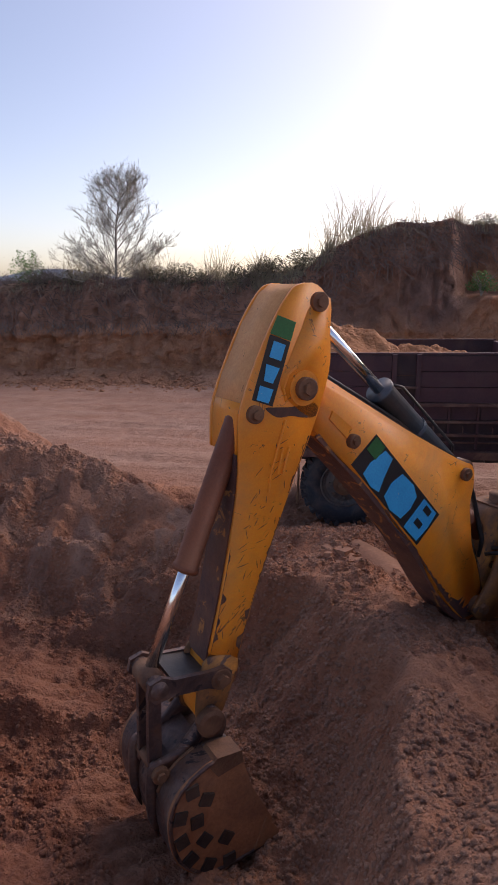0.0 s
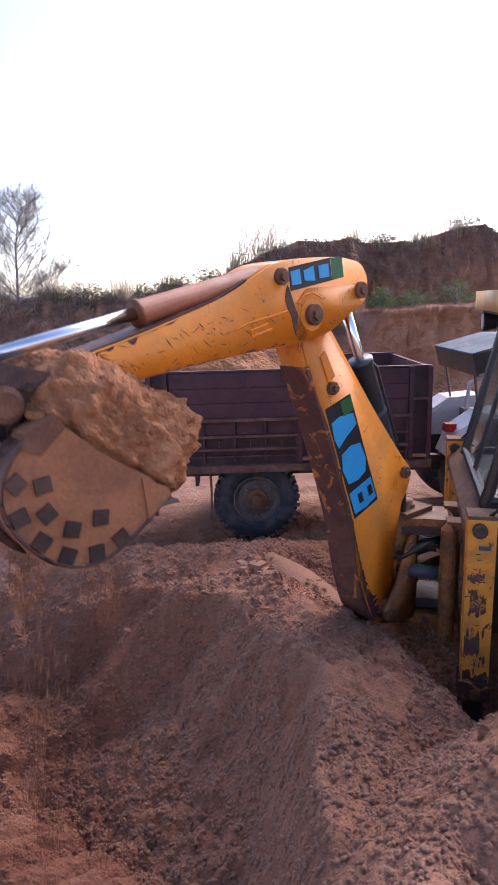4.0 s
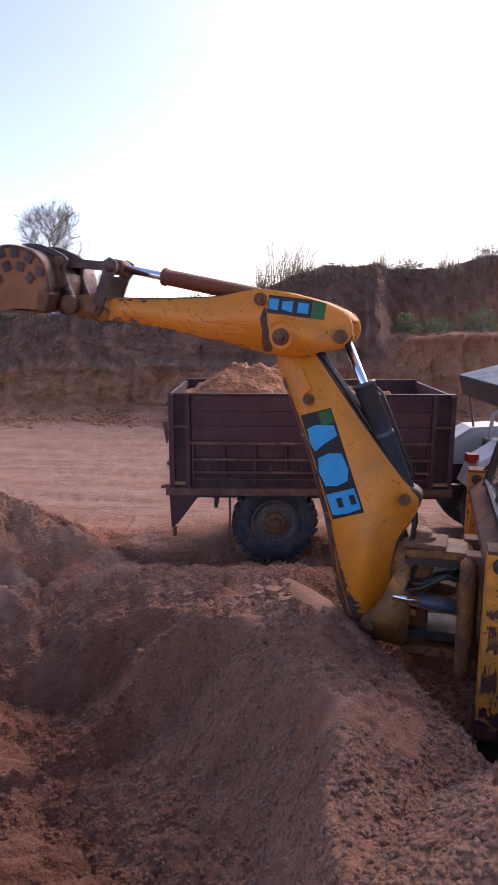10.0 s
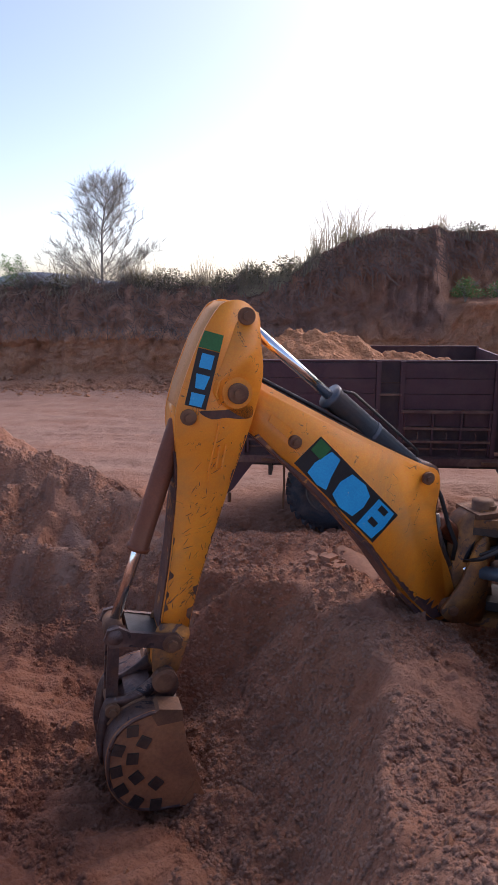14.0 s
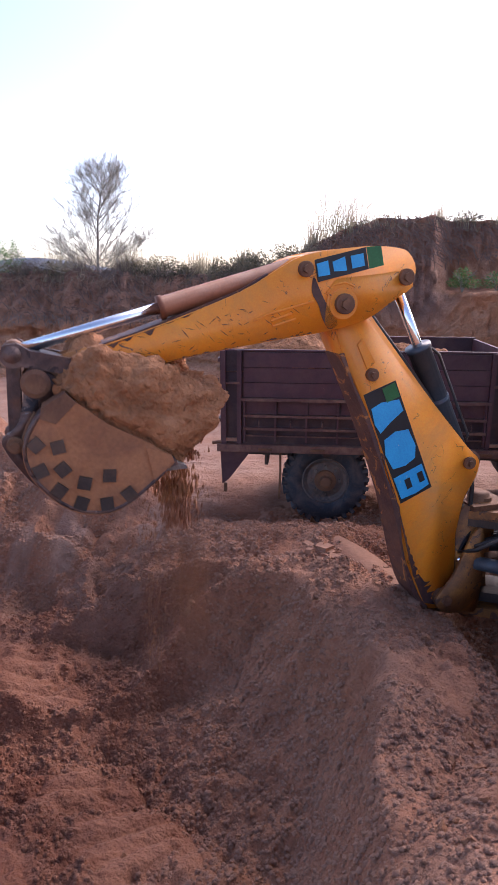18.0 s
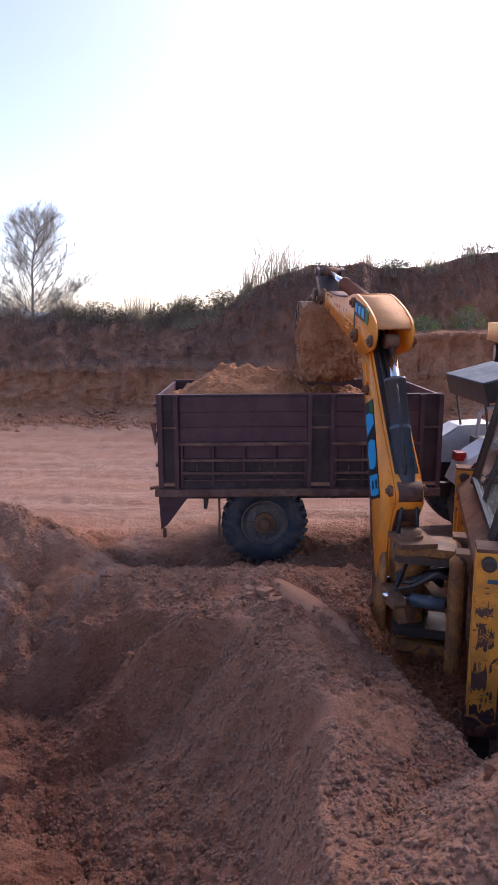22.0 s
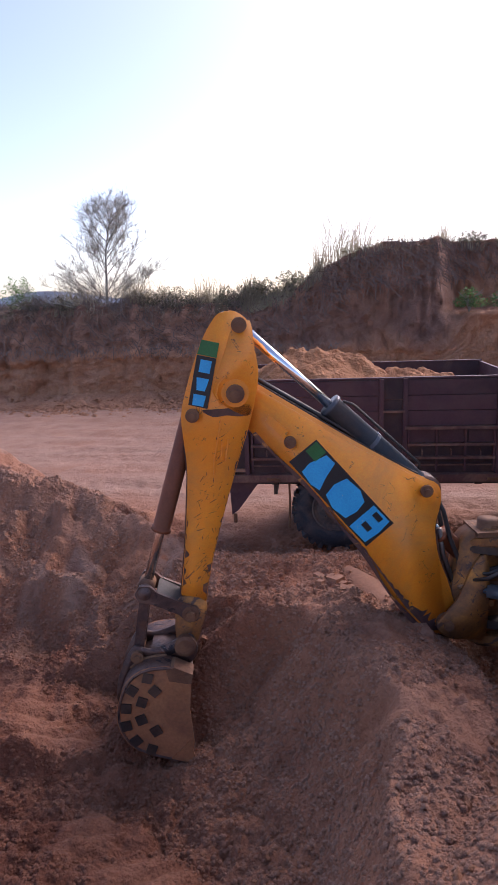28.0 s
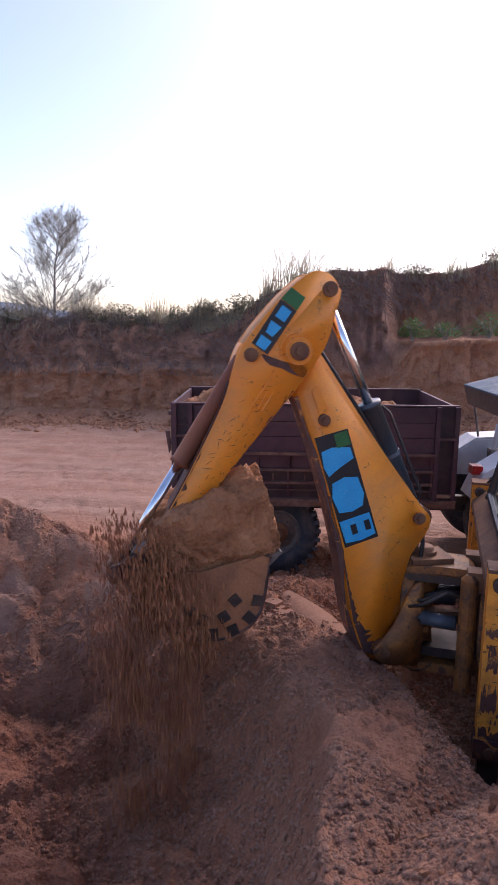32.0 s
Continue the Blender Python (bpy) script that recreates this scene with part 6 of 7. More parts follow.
def root_tangle(count, lo, hi, seed, label):
    """Pale woody roots that wander down from the edge."""
    rng = random.Random(seed)
    bm = bmesh.new()
    for _ in range(count):
        x = rng.uniform(lo, hi)
        y, z = bank_edge(x)
        p = Vector((x, y - rng.uniform(0.1, 0.5), z - rng.uniform(0.05, 0.3)))
        d = Vector((rng.uniform(-1, 1), -0.5, rng.uniform(-0.6, 0.3))).normalized()
        pts, rad = [], []
        n, r, l = rng.randint(5, 8), rng.uniform(0.005, 0.013), rng.uniform(0.4, 1.3)
        for i in range(n):
            pts.append(p.copy())
            rad.append(r * (1 - 0.75 * i / n))
            d = (d + Vector((rng.uniform(-0.7, 0.7), rng.uniform(-0.25, 0.15), rng.uniform(-0.6, 0.15)))).normalized()
            p = p + d * l / n
        add_tube(bm, pts, rad, 4, False)
    tagged(mesh_object("root_tangle", bm, PALEROOT), label, "roots", kind="stuff")


root_tangle(220, -12.5, -6.6, 3, "tangle of pale woody roots hanging from the bank")
root_tangle(130, -6.8, -2.6, 4, "pale roots under the bare tree")
root_tangle(60, 0.0, 4.2, 5, "few pale roots in the cut bank")


def build_bare_tree(x):
    """A slender trunk, limbs that sweep upwards into an egg-shaped crown of fine twigs, and a skirt of low shoots."""
    y, z = bank_edge(x)
    tree = thing("bare_tree", pose(x, y + 0.25, z - 0.15), "leafless pale grey thorn tree on the edge of the bank", "tree")
    rng = random.Random(4)
    twigs = bmesh.new()

    def shoot(p, way, length, r, bend, steps, jitter):
        pts, rad, d = [p.copy()], [r], way.normalized()
        for i in range(steps):
            d = (d + Vector((rng.gauss(0, jitter), rng.gauss(0, jitter), rng.gauss(0, jitter) + bend))).normalized()
            pts.append(pts[-1] + d * length / steps)
            rad.append(max(0.0032, r * (1 - 0.8 * (i + 1) / steps)))
        return pts, rad

    def along(pts, u):
        i = min(int(u * (len(pts) - 1)), len(pts) - 2)
        return pts[i].lerp(pts[i + 1], u * (len(pts) - 1) - i), (pts[i + 1] - pts[i]).normalized()

    def sprays(pts, count, length, depth):
        for _ in range(count):
            at, d = along(pts, rng.uniform(0.2, 1.0))
            a = rng.uniform(0, math.tau)
            out = Vector((math.cos(a), math.sin(a), rng.uniform(-0.1, 0.6)))
            ps, rs = shoot(at, d * 0.8 + out * 0.75, length * rng.uniform(0.6, 1.2), 0.0065 if depth else 0.0052, 0.06, 3, 0.16)
            add_tube(twigs, ps, rs, 3, False)
            if depth:
                sprays(ps, 6, length * 0.55, depth - 1)

    trunk_pts, trunk_rad = shoot(Vector((0, 0, 0)), Vector((-0.02, 0, 1)), 3.15, 0.055, 0.03, 9, 0.05)
    part("trunk", tube(trunk_pts, trunk_rad, 8), BARK, tree, "", True)
    for k in range(22):
        u = 0.34 + 0.62 * (k + rng.random()) / 22
        at, d = along(trunk_pts, u)
        a = k * 2.4 + rng.uniform(-0.4, 0.4)
        out = Vector((math.cos(a), math.sin(a) * 0.8, 0))
        pts, rad = shoot(at, out * 0.95 + Vector((0, 0, 0.7)), (1.5 - 0.75 * abs(u - 0.55) / 0.4) * rng.uniform(0.8, 1.05), 0.018, 0.10, 5, 0.09)
        part("branch", tube(pts, rad, 5), BARK, tree, "", True)
        sprays(pts, 20, 0.46, 1)
    for k in range(36):
        a = rng.uniform(0, math.tau)
        out = Vector((math.cos(a), math.sin(a) * 0.6, rng.uniform(0.25, 0.9)))
        pts, rad = shoot(Vector((rng.uniform(-0.5, 0.4), 0, rng.uniform(0, 0.5))), out, rng.uniform(1.2, 2.4), 0.013, 0.03, 5, 0.14)
        part("low_branch", tube(pts, rad, 4), BARK, tree, "", True)
        sprays(pts, 13, 0.38, 1)
    part("twig_mass", twigs, TWIG, tree, "fine pale twigs")["kind"] = "stuff"


build_bare_tree(-6.85)


def build_shrub(name, at, radius, height, count, seed, label, leaf=0.05, mat=LEAF):
    rng = random.Random(seed)
    shrub = thing(name, pose(*at), label, "shrub")
    stems, verts, faces = bmesh.new(), [], []
    for k in range(14):
        a = rng.uniform(0, math.tau)
        add_tube(stems, [(0, 0, -0.1), (0.3 * radius * math.cos(a), 0.3 * radius * math.sin(a), height * 0.5), (0.8 * radius * math.cos(a), 0.8 * radius * math.sin(a), height * rng.uniform(0.6, 1.0))], [0.014, 0.010, 0.004], 5)
    for _ in range(count):
        a, r, h = rng.uniform(0, math.tau), radius * math.sqrt(rng.random()), rng.random()
        r *= 0.55 + 0.6 * math.sin(math.pi * min(1, h + 0.15)) * (0.75 + 0.25 * math.sin(3 * a + seed))
        p = Vector((r * math.cos(a), r * math.sin(a), height * (0.1 + 0.9 * h) * (0.85 + 0.2 * math.sin(2 * a))))
        u = Vector((rng.uniform(-1, 1), rng.uniform(-1, 1), rng.uniform(-0.6, 0.6))).normalized() * leaf * rng.uniform(0.6, 1.3)
        v = u.cross(Vector((rng.uniform(-1, 1), rng.uniform(-1, 1), 1))).normalized() * leaf * 0.4
        b = len(verts)
        verts += [tuple(p - u), tuple(p + v), tuple(p + u), tuple(p - v)]
        faces.append((b, b + 1, b + 2, b + 3))
    part("stems", stems, BARK, shrub)
    me = bpy.data.meshes.new("foliage")
    me.from_pydata(verts, [], faces)
    me.materials.append(mat)
    ob = new("foliage", me)
    ob.parent = shrub


def at_edge(x, dy, dz):
    y, z = bank_edge(x)
    return x, y + dy, z + dz


build_shrub("green_shrub", (4.55, 19.9, 2.5), 0.5, 0.6, 650, 3, "green leafy shrub on the ledge of the bank")
build_shrub("green_shrub", (5.6, 20.1, 2.5), 0.6, 0.5, 420, 5, "low green shrub on the ledge of the bank")
build_shrub("green_shrub", (7.0, 20.3, 2.55), 0.7, 0.75, 520, 6, "dull green shrub at the foot of the upper bank")
build_shrub("green_shrub", (-12.3, 26.0, 2.9), 0.75, 1.35, 1500, 8, "small green bush standing behind the bank")
build_shrub("green_shrub", at_edge(11.5, 1.2, 0.1), 0.7, 0.9, 1200, 9, "dark green bush on top of the bank")
build_shrub("green_shrub", at_edge(13.5, 1.5, 0.1), 0.9, 1.1, 1200, 10, "dark green bush on top of the bank")


for k, (bush_x, wide, tall, many) in enumerate(((-9.6, 0.8, 0.45, 900), (-8.3, 0.7, 0.5, 800), (-5.6, 0.6, 0.55, 800), (-4.7, 0.75, 0.75, 1300), (-3.9, 0.6, 0.5, 700), (-2.6, 0.8, 0.7, 1200), (-1.7, 0.6, 0.8, 1000), (-0.7, 0.7, 0.7, 1000), (5.2, 0.9, 0.5, 700), (8.2, 1.0, 0.6, 700))):
    build_shrub("dry_bush", at_edge(bush_x, 0.15, -0.12), wide, tall, many, 40 + k, "low dull grey-green bush on the edge of the bank", 0.045, DULLLEAF)


def build_sprig():
    x, y = -4.55, 7.55
    z = float(ground_height(np.array([x]), np.array([y]))[0])
    build_shrub("green_sprig", (x, y, z), 0.14, 0.36, 60, 12, "small green seedling on the spoil heap", 0.05)


build_sprig()


def build_hills():
    bm = bmesh.new()
    xs = np.linspace(-900, 900, 120)
    h = 10 + 12 * np.clip(fbm(xs * 0.004 + 3, xs * 0, 4, 81) + 0.35, 0, 2) + 18 * np.exp(-((xs + 440) / 90) ** 2)
    a = [bm.verts.new((x, 1000, -5)) for x in xs]
    b = [bm.verts.new((x, 1010, z)) for x, z in zip(xs, h)]
    c = [bm.verts.new((x, 1200, -5)) for x in xs]
    for i in range(len(xs) - 1):
        bm.faces.new((a[i], a[i + 1], b[i + 1], b[i]))
        bm.faces.new((b[i], b[i + 1], c[i + 1], c[i]))
    tagged(mesh_object("backdrop_hills", bm, HILL, True), "far hazy blue hills on the horizon", "hills", kind="structure")


build_hills()


# ---------------------------------------------------------------- clods and stones on the dug soil
def clod_mesh(seed, name="clod", rough=0.75):
    rng = random.Random(seed)
    bm = bmesh.new()
    bmesh.ops.create_icosphere(bm, subdivisions=2, radius=1.0)
    ax = Vector((rng.uniform(0.7, 1.2), rng.uniform(0.7, 1.2), rng.uniform(0.5, 0.85)))
    off = Vector((seed * 3.1, 0, 0))
    for v in bm.verts:
        n = noise.noise(v.co * 1.3 + off) * rough + noise.noise(v.co * 3.1 + off) * rough * 0.45
        v.co = Vector((v.co.x * ax.x, v.co.y * ax.y, v.co.z * ax.z)) * (1 + n)
    me = bpy.data.meshes.new(name)
    bm.to_mesh(me)
    bm.free()
    return me


def height_at(x, y):
    a, b = np.array([x]), np.array([y])
    z = ground_height(a, b)
    return float((z + ground_rough(a, b, z))[0])


def build_clods():
    meshes = [clod_mesh(k) for k in range(6)]
    for me in meshes:
        me.materials.append(CLOD)
    rng = random.Random(21)
    # larger lumps, each a thing
    for k in range(260):
        x, y = (rng.uniform(-3.6, 1.7), rng.uniform(2.4, 6.9)) if k < 200 else (rng.uniform(0.6, 2.3), rng.uniform(2.0, 3.2))
        s = 0.009 + 0.03 * rng.random() ** 3
        ob = new("clod", meshes[k % 6])
        ob.matrix_world = Matrix.LocRotScale((x, y, height_at(x, y) - s * 0.1), Euler((rng.uniform(0, 6), rng.uniform(0, 6), rng.uniform(0, 6))), (s, s, s))
        tagged(ob, "lump of crumbly red-brown soil on the slope", "clod", "clods on the dug soil")
    # crumbs, past counting
    verts, faces = [], []
    base = [(1, 0, -0.3), (-0.5, 0.85, -0.3), (-0.5, -0.85, -0.3), (0.15, 0.1, 0.9), (0.7, 0.7, 0.3), (-0.8, 0.1, 0.45), (0.4, -0.8, 0.35)]
    tri = [(0, 1, 4), (1, 5, 4), (1, 2, 5), (2, 6, 5), (2, 0, 6), (0, 4, 6), (3, 4, 5), (3, 5, 6), (3, 6, 4)]
    n = 150000
    xs, ys = [], []
    for _ in range(n):
        xs.append(rng.uniform(-4.6, 2.4))
        ys.append(rng.uniform(1.75, 7.4))
    xs, ys = np.array(xs), np.array(ys)
    zs = ground_height(xs, ys)
    zs = zs + ground_rough(xs, ys, zs)
    keep = (fbm(xs * 1.1, ys * 1.1, 3, 91) > -0.22) & (drag_marks(xs, ys) < 0.3)
    for x, y, z in zip(xs[keep], ys[keep], zs[keep]):
        s = 0.0035 + 0.022 * rng.random() ** 3.4
        a = rng.uniform(0, math.tau)
        c, d = math.cos(a) * s, math.sin(a) * s
        b = len(verts)
        verts += [(x + px * c - py * d, y + px * d + py * c, z + pz * s * rng.uniform(0.6, 1.0)) for px, py, pz in base]
        faces += [tuple(b + i for i in t) for t in tri]
    me = bpy.data.meshes.new("crumbs")
    me.from_pydata(verts, [], faces)
    me.polygons.foreach_set("use_smooth", [True] * len(faces))
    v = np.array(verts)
    pit_dark = pit_damp_shade(v[:, 0], v[:, 1])
    # crumbs carry the same painted darkening as the floor below them
    me.attributes.new("damp_shade", "FLOAT", "POINT").data.foreach_set("value", (0.7 * pit_dark).astype(np.float32))
    me.attributes.new("dry", "FLOAT", "POINT").data.foreach_set("value", (0.6 * (1 - pit_dark)).astype(np.float32))      # loose crumbs dry first
    me.materials.append(EARTH)
    tagged(new("crumbs", me), "small crumbs of red-brown soil over the slopes", "soil", kind="stuff")


build_clods()


def build_rubble():
    """Crumbled earth along the foot of the bank."""
    rng = random.Random(44)
    verts, faces = [], []
    base = [(1, 0, -0.3), (-0.5, 0.85, -0.3), (-0.5, -0.85, -0.3), (0.15, 0.1, 0.8), (0.7, 0.7, 0.3), (-0.8, 0.1, 0.45), (0.4, -0.8, 0.35)]
    tri = [(0, 1, 4), (1, 5, 4), (1, 2, 5), (2, 6, 5), (2, 0, 6), (0, 4, 6), (3, 4, 5), (3, 5, 6), (3, 6, 4)]
    for _ in range(5200):
        x = rng.uniform(-15, 10)
        d = rng.gauss(0.1, 0.55)
        y = float(bank_foot(np.array([x]))[0]) + d
        s = 0.012 + 0.10 * rng.random() ** 4
        z, a, b = max(0.0, 0.29 * d), rng.uniform(0, math.tau), len(verts)
        c, e = math.cos(a) * s, math.sin(a) * s
        verts += [(x + px * c - py * e, y + px * e + py * c, z + pz * s * rng.uniform(0.6, 1.0)) for px, py, pz in base]
        faces += [tuple(b + i for i in t) for t in tri]
    me = bpy.data.meshes.new("rubble")
    me.from_pydata(verts, [], faces)
    me.materials.append(BANK)
    tagged(new("rubble", me), "crumbled tan earth along the foot of the bank", "rubble", kind="stuff")


build_rubble()


def build_slab():
    """A pressed strip of pale clay on the ridge, cracked into blocks at its lower edge."""
    a, b = Vector((0.30, 5.60, 0)), Vector((0.92, 4.55, 0))
    way = (b - a).normalized()
    out = Vector((-way.y, way.x, 0))
    bm = bmesh.new()
    rows = []
    for i in range(15):
        p = a.lerp(b, i / 14)
        w = 0.16 * math.sin(math.pi * (0.12 + 0.8 * i / 14)) + 0.02
        z = height_at(p.x, p.y)
        top = 0.45 - 0.10 * i / 14
        rows.append([bm.verts.new(p + out * o * w + Vector((0, 0, max(z - 0.02, top) + d))) for o, d in ((1.2, -0.35), (1.0, 0.02), (0.2, 0.012), (-0.9, -0.03), (-1.05, -0.30))])
    for r, q in zip(rows, rows[1:]):
        for k in range(4):
            bm.faces.new((r[k], r[k + 1], q[k + 1], q[k]))
    bm.faces.new(rows[0])
    bm.faces.new(rows[-1][::-1])
    tagged(mesh_object("clay_slab", bm, CLAY, True), "pale smooth strip of pressed clay on the ridge", "clay slab")
    rng = random.Random(5)
    for k in range(12):
        s, o = rng.uniform(0.02, 0.42), rng.uniform(-0.36, -0.16)
        p = a.lerp(b, s) + out * o
        bm = bevel(add_box(bmesh.new(), (-0.06, -0.045, -0.025), (0.06, 0.045, 0.025)), 0.014, 2)
        for v in bm.verts:
            v.co += Vector((rng.uniform(-1, 1), rng.uniform(-1, 1), rng.uniform(-1, 1))) * 0.008
        ob = mesh_object("clay_block", bm, CLAY)
        ob.matrix_world = pose(p.x, p.y, height_at(p.x, p.y) + 0.012, rng.uniform(-12, 12), rng.uniform(-12, 12), rng.uniform(0, 180)) @ Matrix.Diagonal((rng.uniform(0.5, 1.1), rng.uniform(0.5, 1.1), rng.uniform(0.6, 1.2), 1))
        tagged(ob, "cracked block of pale dry clay", "clay block", "cracked clay blocks")


build_slab()


# ---------------------------------------------------------------- sand that the bucket carries and drops
def load_mesh(seed, heap):
    """A bucketful: it fills the bucket and stands up above its mouth. In the bucket's own space."""
    bm = bmesh.new()
    bmesh.ops.create_icosphere(bm, subdivisions=6, radius=1.0)
    off = Vector((seed * 7.3, 1.7, 0))
    for v in bm.verts:
        p = v.co.copy()
        n1 = noise.noise(p * 1.6 + off) * 0.12 + noise.noise(p * 4.5 + off) * 0.10 + noise.noise(p * 11 + off) * 0.07 + noise.noise(p * 24 + off) * 0.04
        q = p * (1 + n1)
        q = q / (p.x ** 6 + p.y ** 6 + p.z ** 6) ** (1 / 6)
        v.co = Vector((0.55 + q.x * (0.35 if q.z > 0 else 0.46) * (1 - 0.35 * max(0.0, q.z) ** 2), q.y * (BUCKET_W + 0.012 if q.z < -0.15 else BUCKET_W - 0.03), 0.0 + q.z * (0.40 if q.z > 0 else heap) * (1.0 if q.z > 0 else 0.92 + 0.18 * q.x)))
    me = bpy.data.meshes.new("sand_load")
    bm.to_mesh(me)
    bm.free()
    me.polygons.foreach_set("use_smooth", [True] * len(me.polygons))
    me.materials.append(LOAD)
    return me


def grain_mesh(seed, count, spread, tall, big):
    """A loose shower of crumbs, drawn out upwards."""
    rng = np.random.RandomState(seed)
    at = np.stack([rng.normal(0, spread, count), rng.normal(0, spread, count), tall * rng.rand(count) ** 1.5], -1)
    size = 0.003 + big * rng.rand(count) ** 3.2
    corner = np.array([(1, 0, -0.4), (-0.6, 0.8, -0.3), (-0.5, -0.8, -0.4), (0.1, 0.1, 1.0), (0.5, 0.6, 0.4)])
    tri = np.array([(0, 2, 1), (0, 1, 4), (1, 3, 4), (1, 2, 3), (2, 0, 3), (0, 4, 3)])
    a = rng.rand(count) * math.tau
    c, s = np.cos(a)[:, None], np.sin(a)[:, None]
    x, y, z = corner[None, :, 0] * c - corner[None, :, 1] * s, corner[None, :, 0] * s + corner[None, :, 1] * c, corner[None, :, 2] * (1.2 + 3 * rng.rand(count)[:, None])
    verts = at[:, None, :] + np.stack([x, y, z], -1) * size[:, None, None]
    faces = tri[None] + (np.arange(count) * 5)[:, None, None]
    me = bpy.data.meshes.new("falling_sand")
    verts, faces = verts.reshape(-1, 3).tolist(), faces.reshape(-1, 3).tolist()
    if seed // 60 in (0, 2, 3, 6) and seed % 2:                 # a thick gush: a torn lump of sand among the grains
        bm = bmesh.new()
        bmesh.ops.create_icosphere(bm, subdivisions=4, radius=1.0)
        k = len(verts)
        for v in bm.verts:
            n = 1 + 0.5 * noise.noise(v.co * 1.7 + Vector((seed, 0, 0))) + 0.35 * noise.noise(v.co * 5 + Vector((seed, 3, 0))) + 0.2 * noise.noise(v.co * 12)
            verts.append((v.co.x * n * 0.12, v.co.y * n * 0.10, 0.2 + v.co.z * n * 0.24))
        faces += [[k + v.index for v in f.verts] for f in bm.faces]
        bm.free()
    me.from_pydata(verts, [], faces)
    me.materials.append(DARKSAND if seed % 2 == 0 else LOAD)
    return me


loads = [tagged(new("sand_load", load_mesh(k + 1, (0.50, 0.54, 0.56)[k])), "bucketful of damp orange-brown sand", "sand", kind="stuff") for k in range(3)]
# seconds of the drop, how long it lasts, grains, spread, tall, largest grain, number of showers
DROPS = ((1.35, 1.55, 50, 0.12, 0.5, 0.018), (3.4, 1.5, 14, 0.05, 0.9, 0.006), (7.25, 1.6, 18, 0.13, 0.4, 0.02), (15.2, 1.7, 44, 0.12, 0.5, 0.018),
         (17.4, 2.2, 8, 0.04, 1.0, 0.004), (19.7, 1.8, 10, 0.05, 0.8, 0.006), (21.8, 1.7, 20, 0.13, 0.4, 0.02), (30.5, 1.5, 46, 0.10, 0.5, 0.013), (17.8, 0.9, 12, 0.07, 0.35, 0.014), (19.45, 0.7, 12, 0.08, 0.3, 0.016))
showers = []
for n_drop, (start, span, many, spread, tall, big) in enumerate(DROPS):
    for k in range(many):
        ob = new("falling_sand", grain_mesh(n_drop * 60 + k, 300 if n_drop in (1, 4, 5) else 850, spread, tall, big))
        tagged(ob, "loose sand falling from the bucket", "sand", kind="stuff")
        showers.append((ob, start + span * k / many, n_drop, k))


# ---------------------------------------------------------------- how the arm moves
# seconds; swing away from the camera, boom, dipper (degrees above level); bucket against the dipper
FIRST_SCOOP = (
    (0, -37.6, 47.7, -70.2, -40),
    (0.5, -38.1, 47.3, -70.4, -50),
    (1, -37.9, 46.9, -71.6, -62),
    (1.5, -38, 51.3, -68.8, -74),
    (2, -37.9, 59.6, -60.6, -94),
    (2.5, -38, 67.3, -52.2, -112),
    (3, -37.6, 70.7, -36.8, -118),
    (3.5, -37.5, 70.2, -23, -127),
    (4, -38.4, 69.7, -9.2, -132),
    (4.5, -37.2, 70.1, 3.5, -133),
    (6.5, 31, 71.8, 16.1, -133),
)
FIRST_DUMP = (
    (7, 53.3, 72.3, 17.2, -130),
    (7.5, 71.3, 70.8, 5.5, -98),
    (8, 74.9, 71.2, 5.6, -48),
    (8.5, 75.1, 71.4, 6.2, -15),
    (9, 72.3, 71.9, 6.1, -8),
    (9.5, 50.3, 71.1, 8.6, -8),
    (10, 19, 71.1, 7.9, -9),
    (10.5, -9, 64.8, -10.1, -11),
    (11, -20.1, 47.4, -49.1, -13),
)
SECOND_SCOOP = (
    (11.5, -20.6, 44, -59.4, -14),
    (12, -21.2, 44.3, -60.1, -14),
    (12.5, -22.3, 45.9, -66.6, -14),
    (13, -22.5, 47.1, -73, -15),
    (13.5, -22.9, 46.3, -74, -20),
    (14, -23.2, 46.3, -73.8, -27),
    (14.5, -23.5, 45.9, -74.5, -38),
    (16.5, -23, 65.8, -55.1, -131),
    (17, -22.6, 67.1, -39.7, -132),
    (17.5, -22.6, 67.2, -25.3, -132),
    (18, -22.3, 67, -12.2, -133),
    (18.5, -19.5, 66.9, -3.5, -133),
    (19, -9.8, 67.5, 3.2, -131),
    (19.5, 5.4, 67.9, 8.3, -132),
)
SECOND_DUMP = (
    (20, 23.3, 68.4, 11.6, -133),
    (20.5, 42.8, 69.4, 13.1, -133),
    (21, 61.4, 69.6, 13.3, -133),
    (21.5, 76.8, 70.1, 14, -128),
    (22, 85, 70.3, 13.5, -98),
    (22.5, 86.7, 70.9, 13, -62),
    (23, 84.1, 71.2, 13.4, -24),
    (23.5, 78.8, 71.4, 14.5, -10),
    (24, 57.5, 69.9, 13, -13),
    (24.5, 27, 69.4, 8.9, -15),
    (25, 2.8, 63.9, -18.5, -18),
    (25.5, -7.3, 48.3, -54.6, -16),
)
THIRD_SCOOP = (
    (27.5, -7.1, 49.1, -71.9, -10),
    (28, -8.4, 49.9, -76.3, -12),
    (28.5, -8.5, 48.9, -75.4, -16),
    (29, -8.9, 48.4, -75.6, -26),
    (29.5, -9.4, 48.4, -75.9, -46),
    (30, -10, 48, -76.9, -72),
    (30.5, -10.6, 48.2, -77.8, -98),
    (31, -10.7, 54.6, -72.8, -116),
    (31.5, -10.9, 62.3, -65.3, -132),
    (32, -10.3, 72.5, -55.3, -134),
)


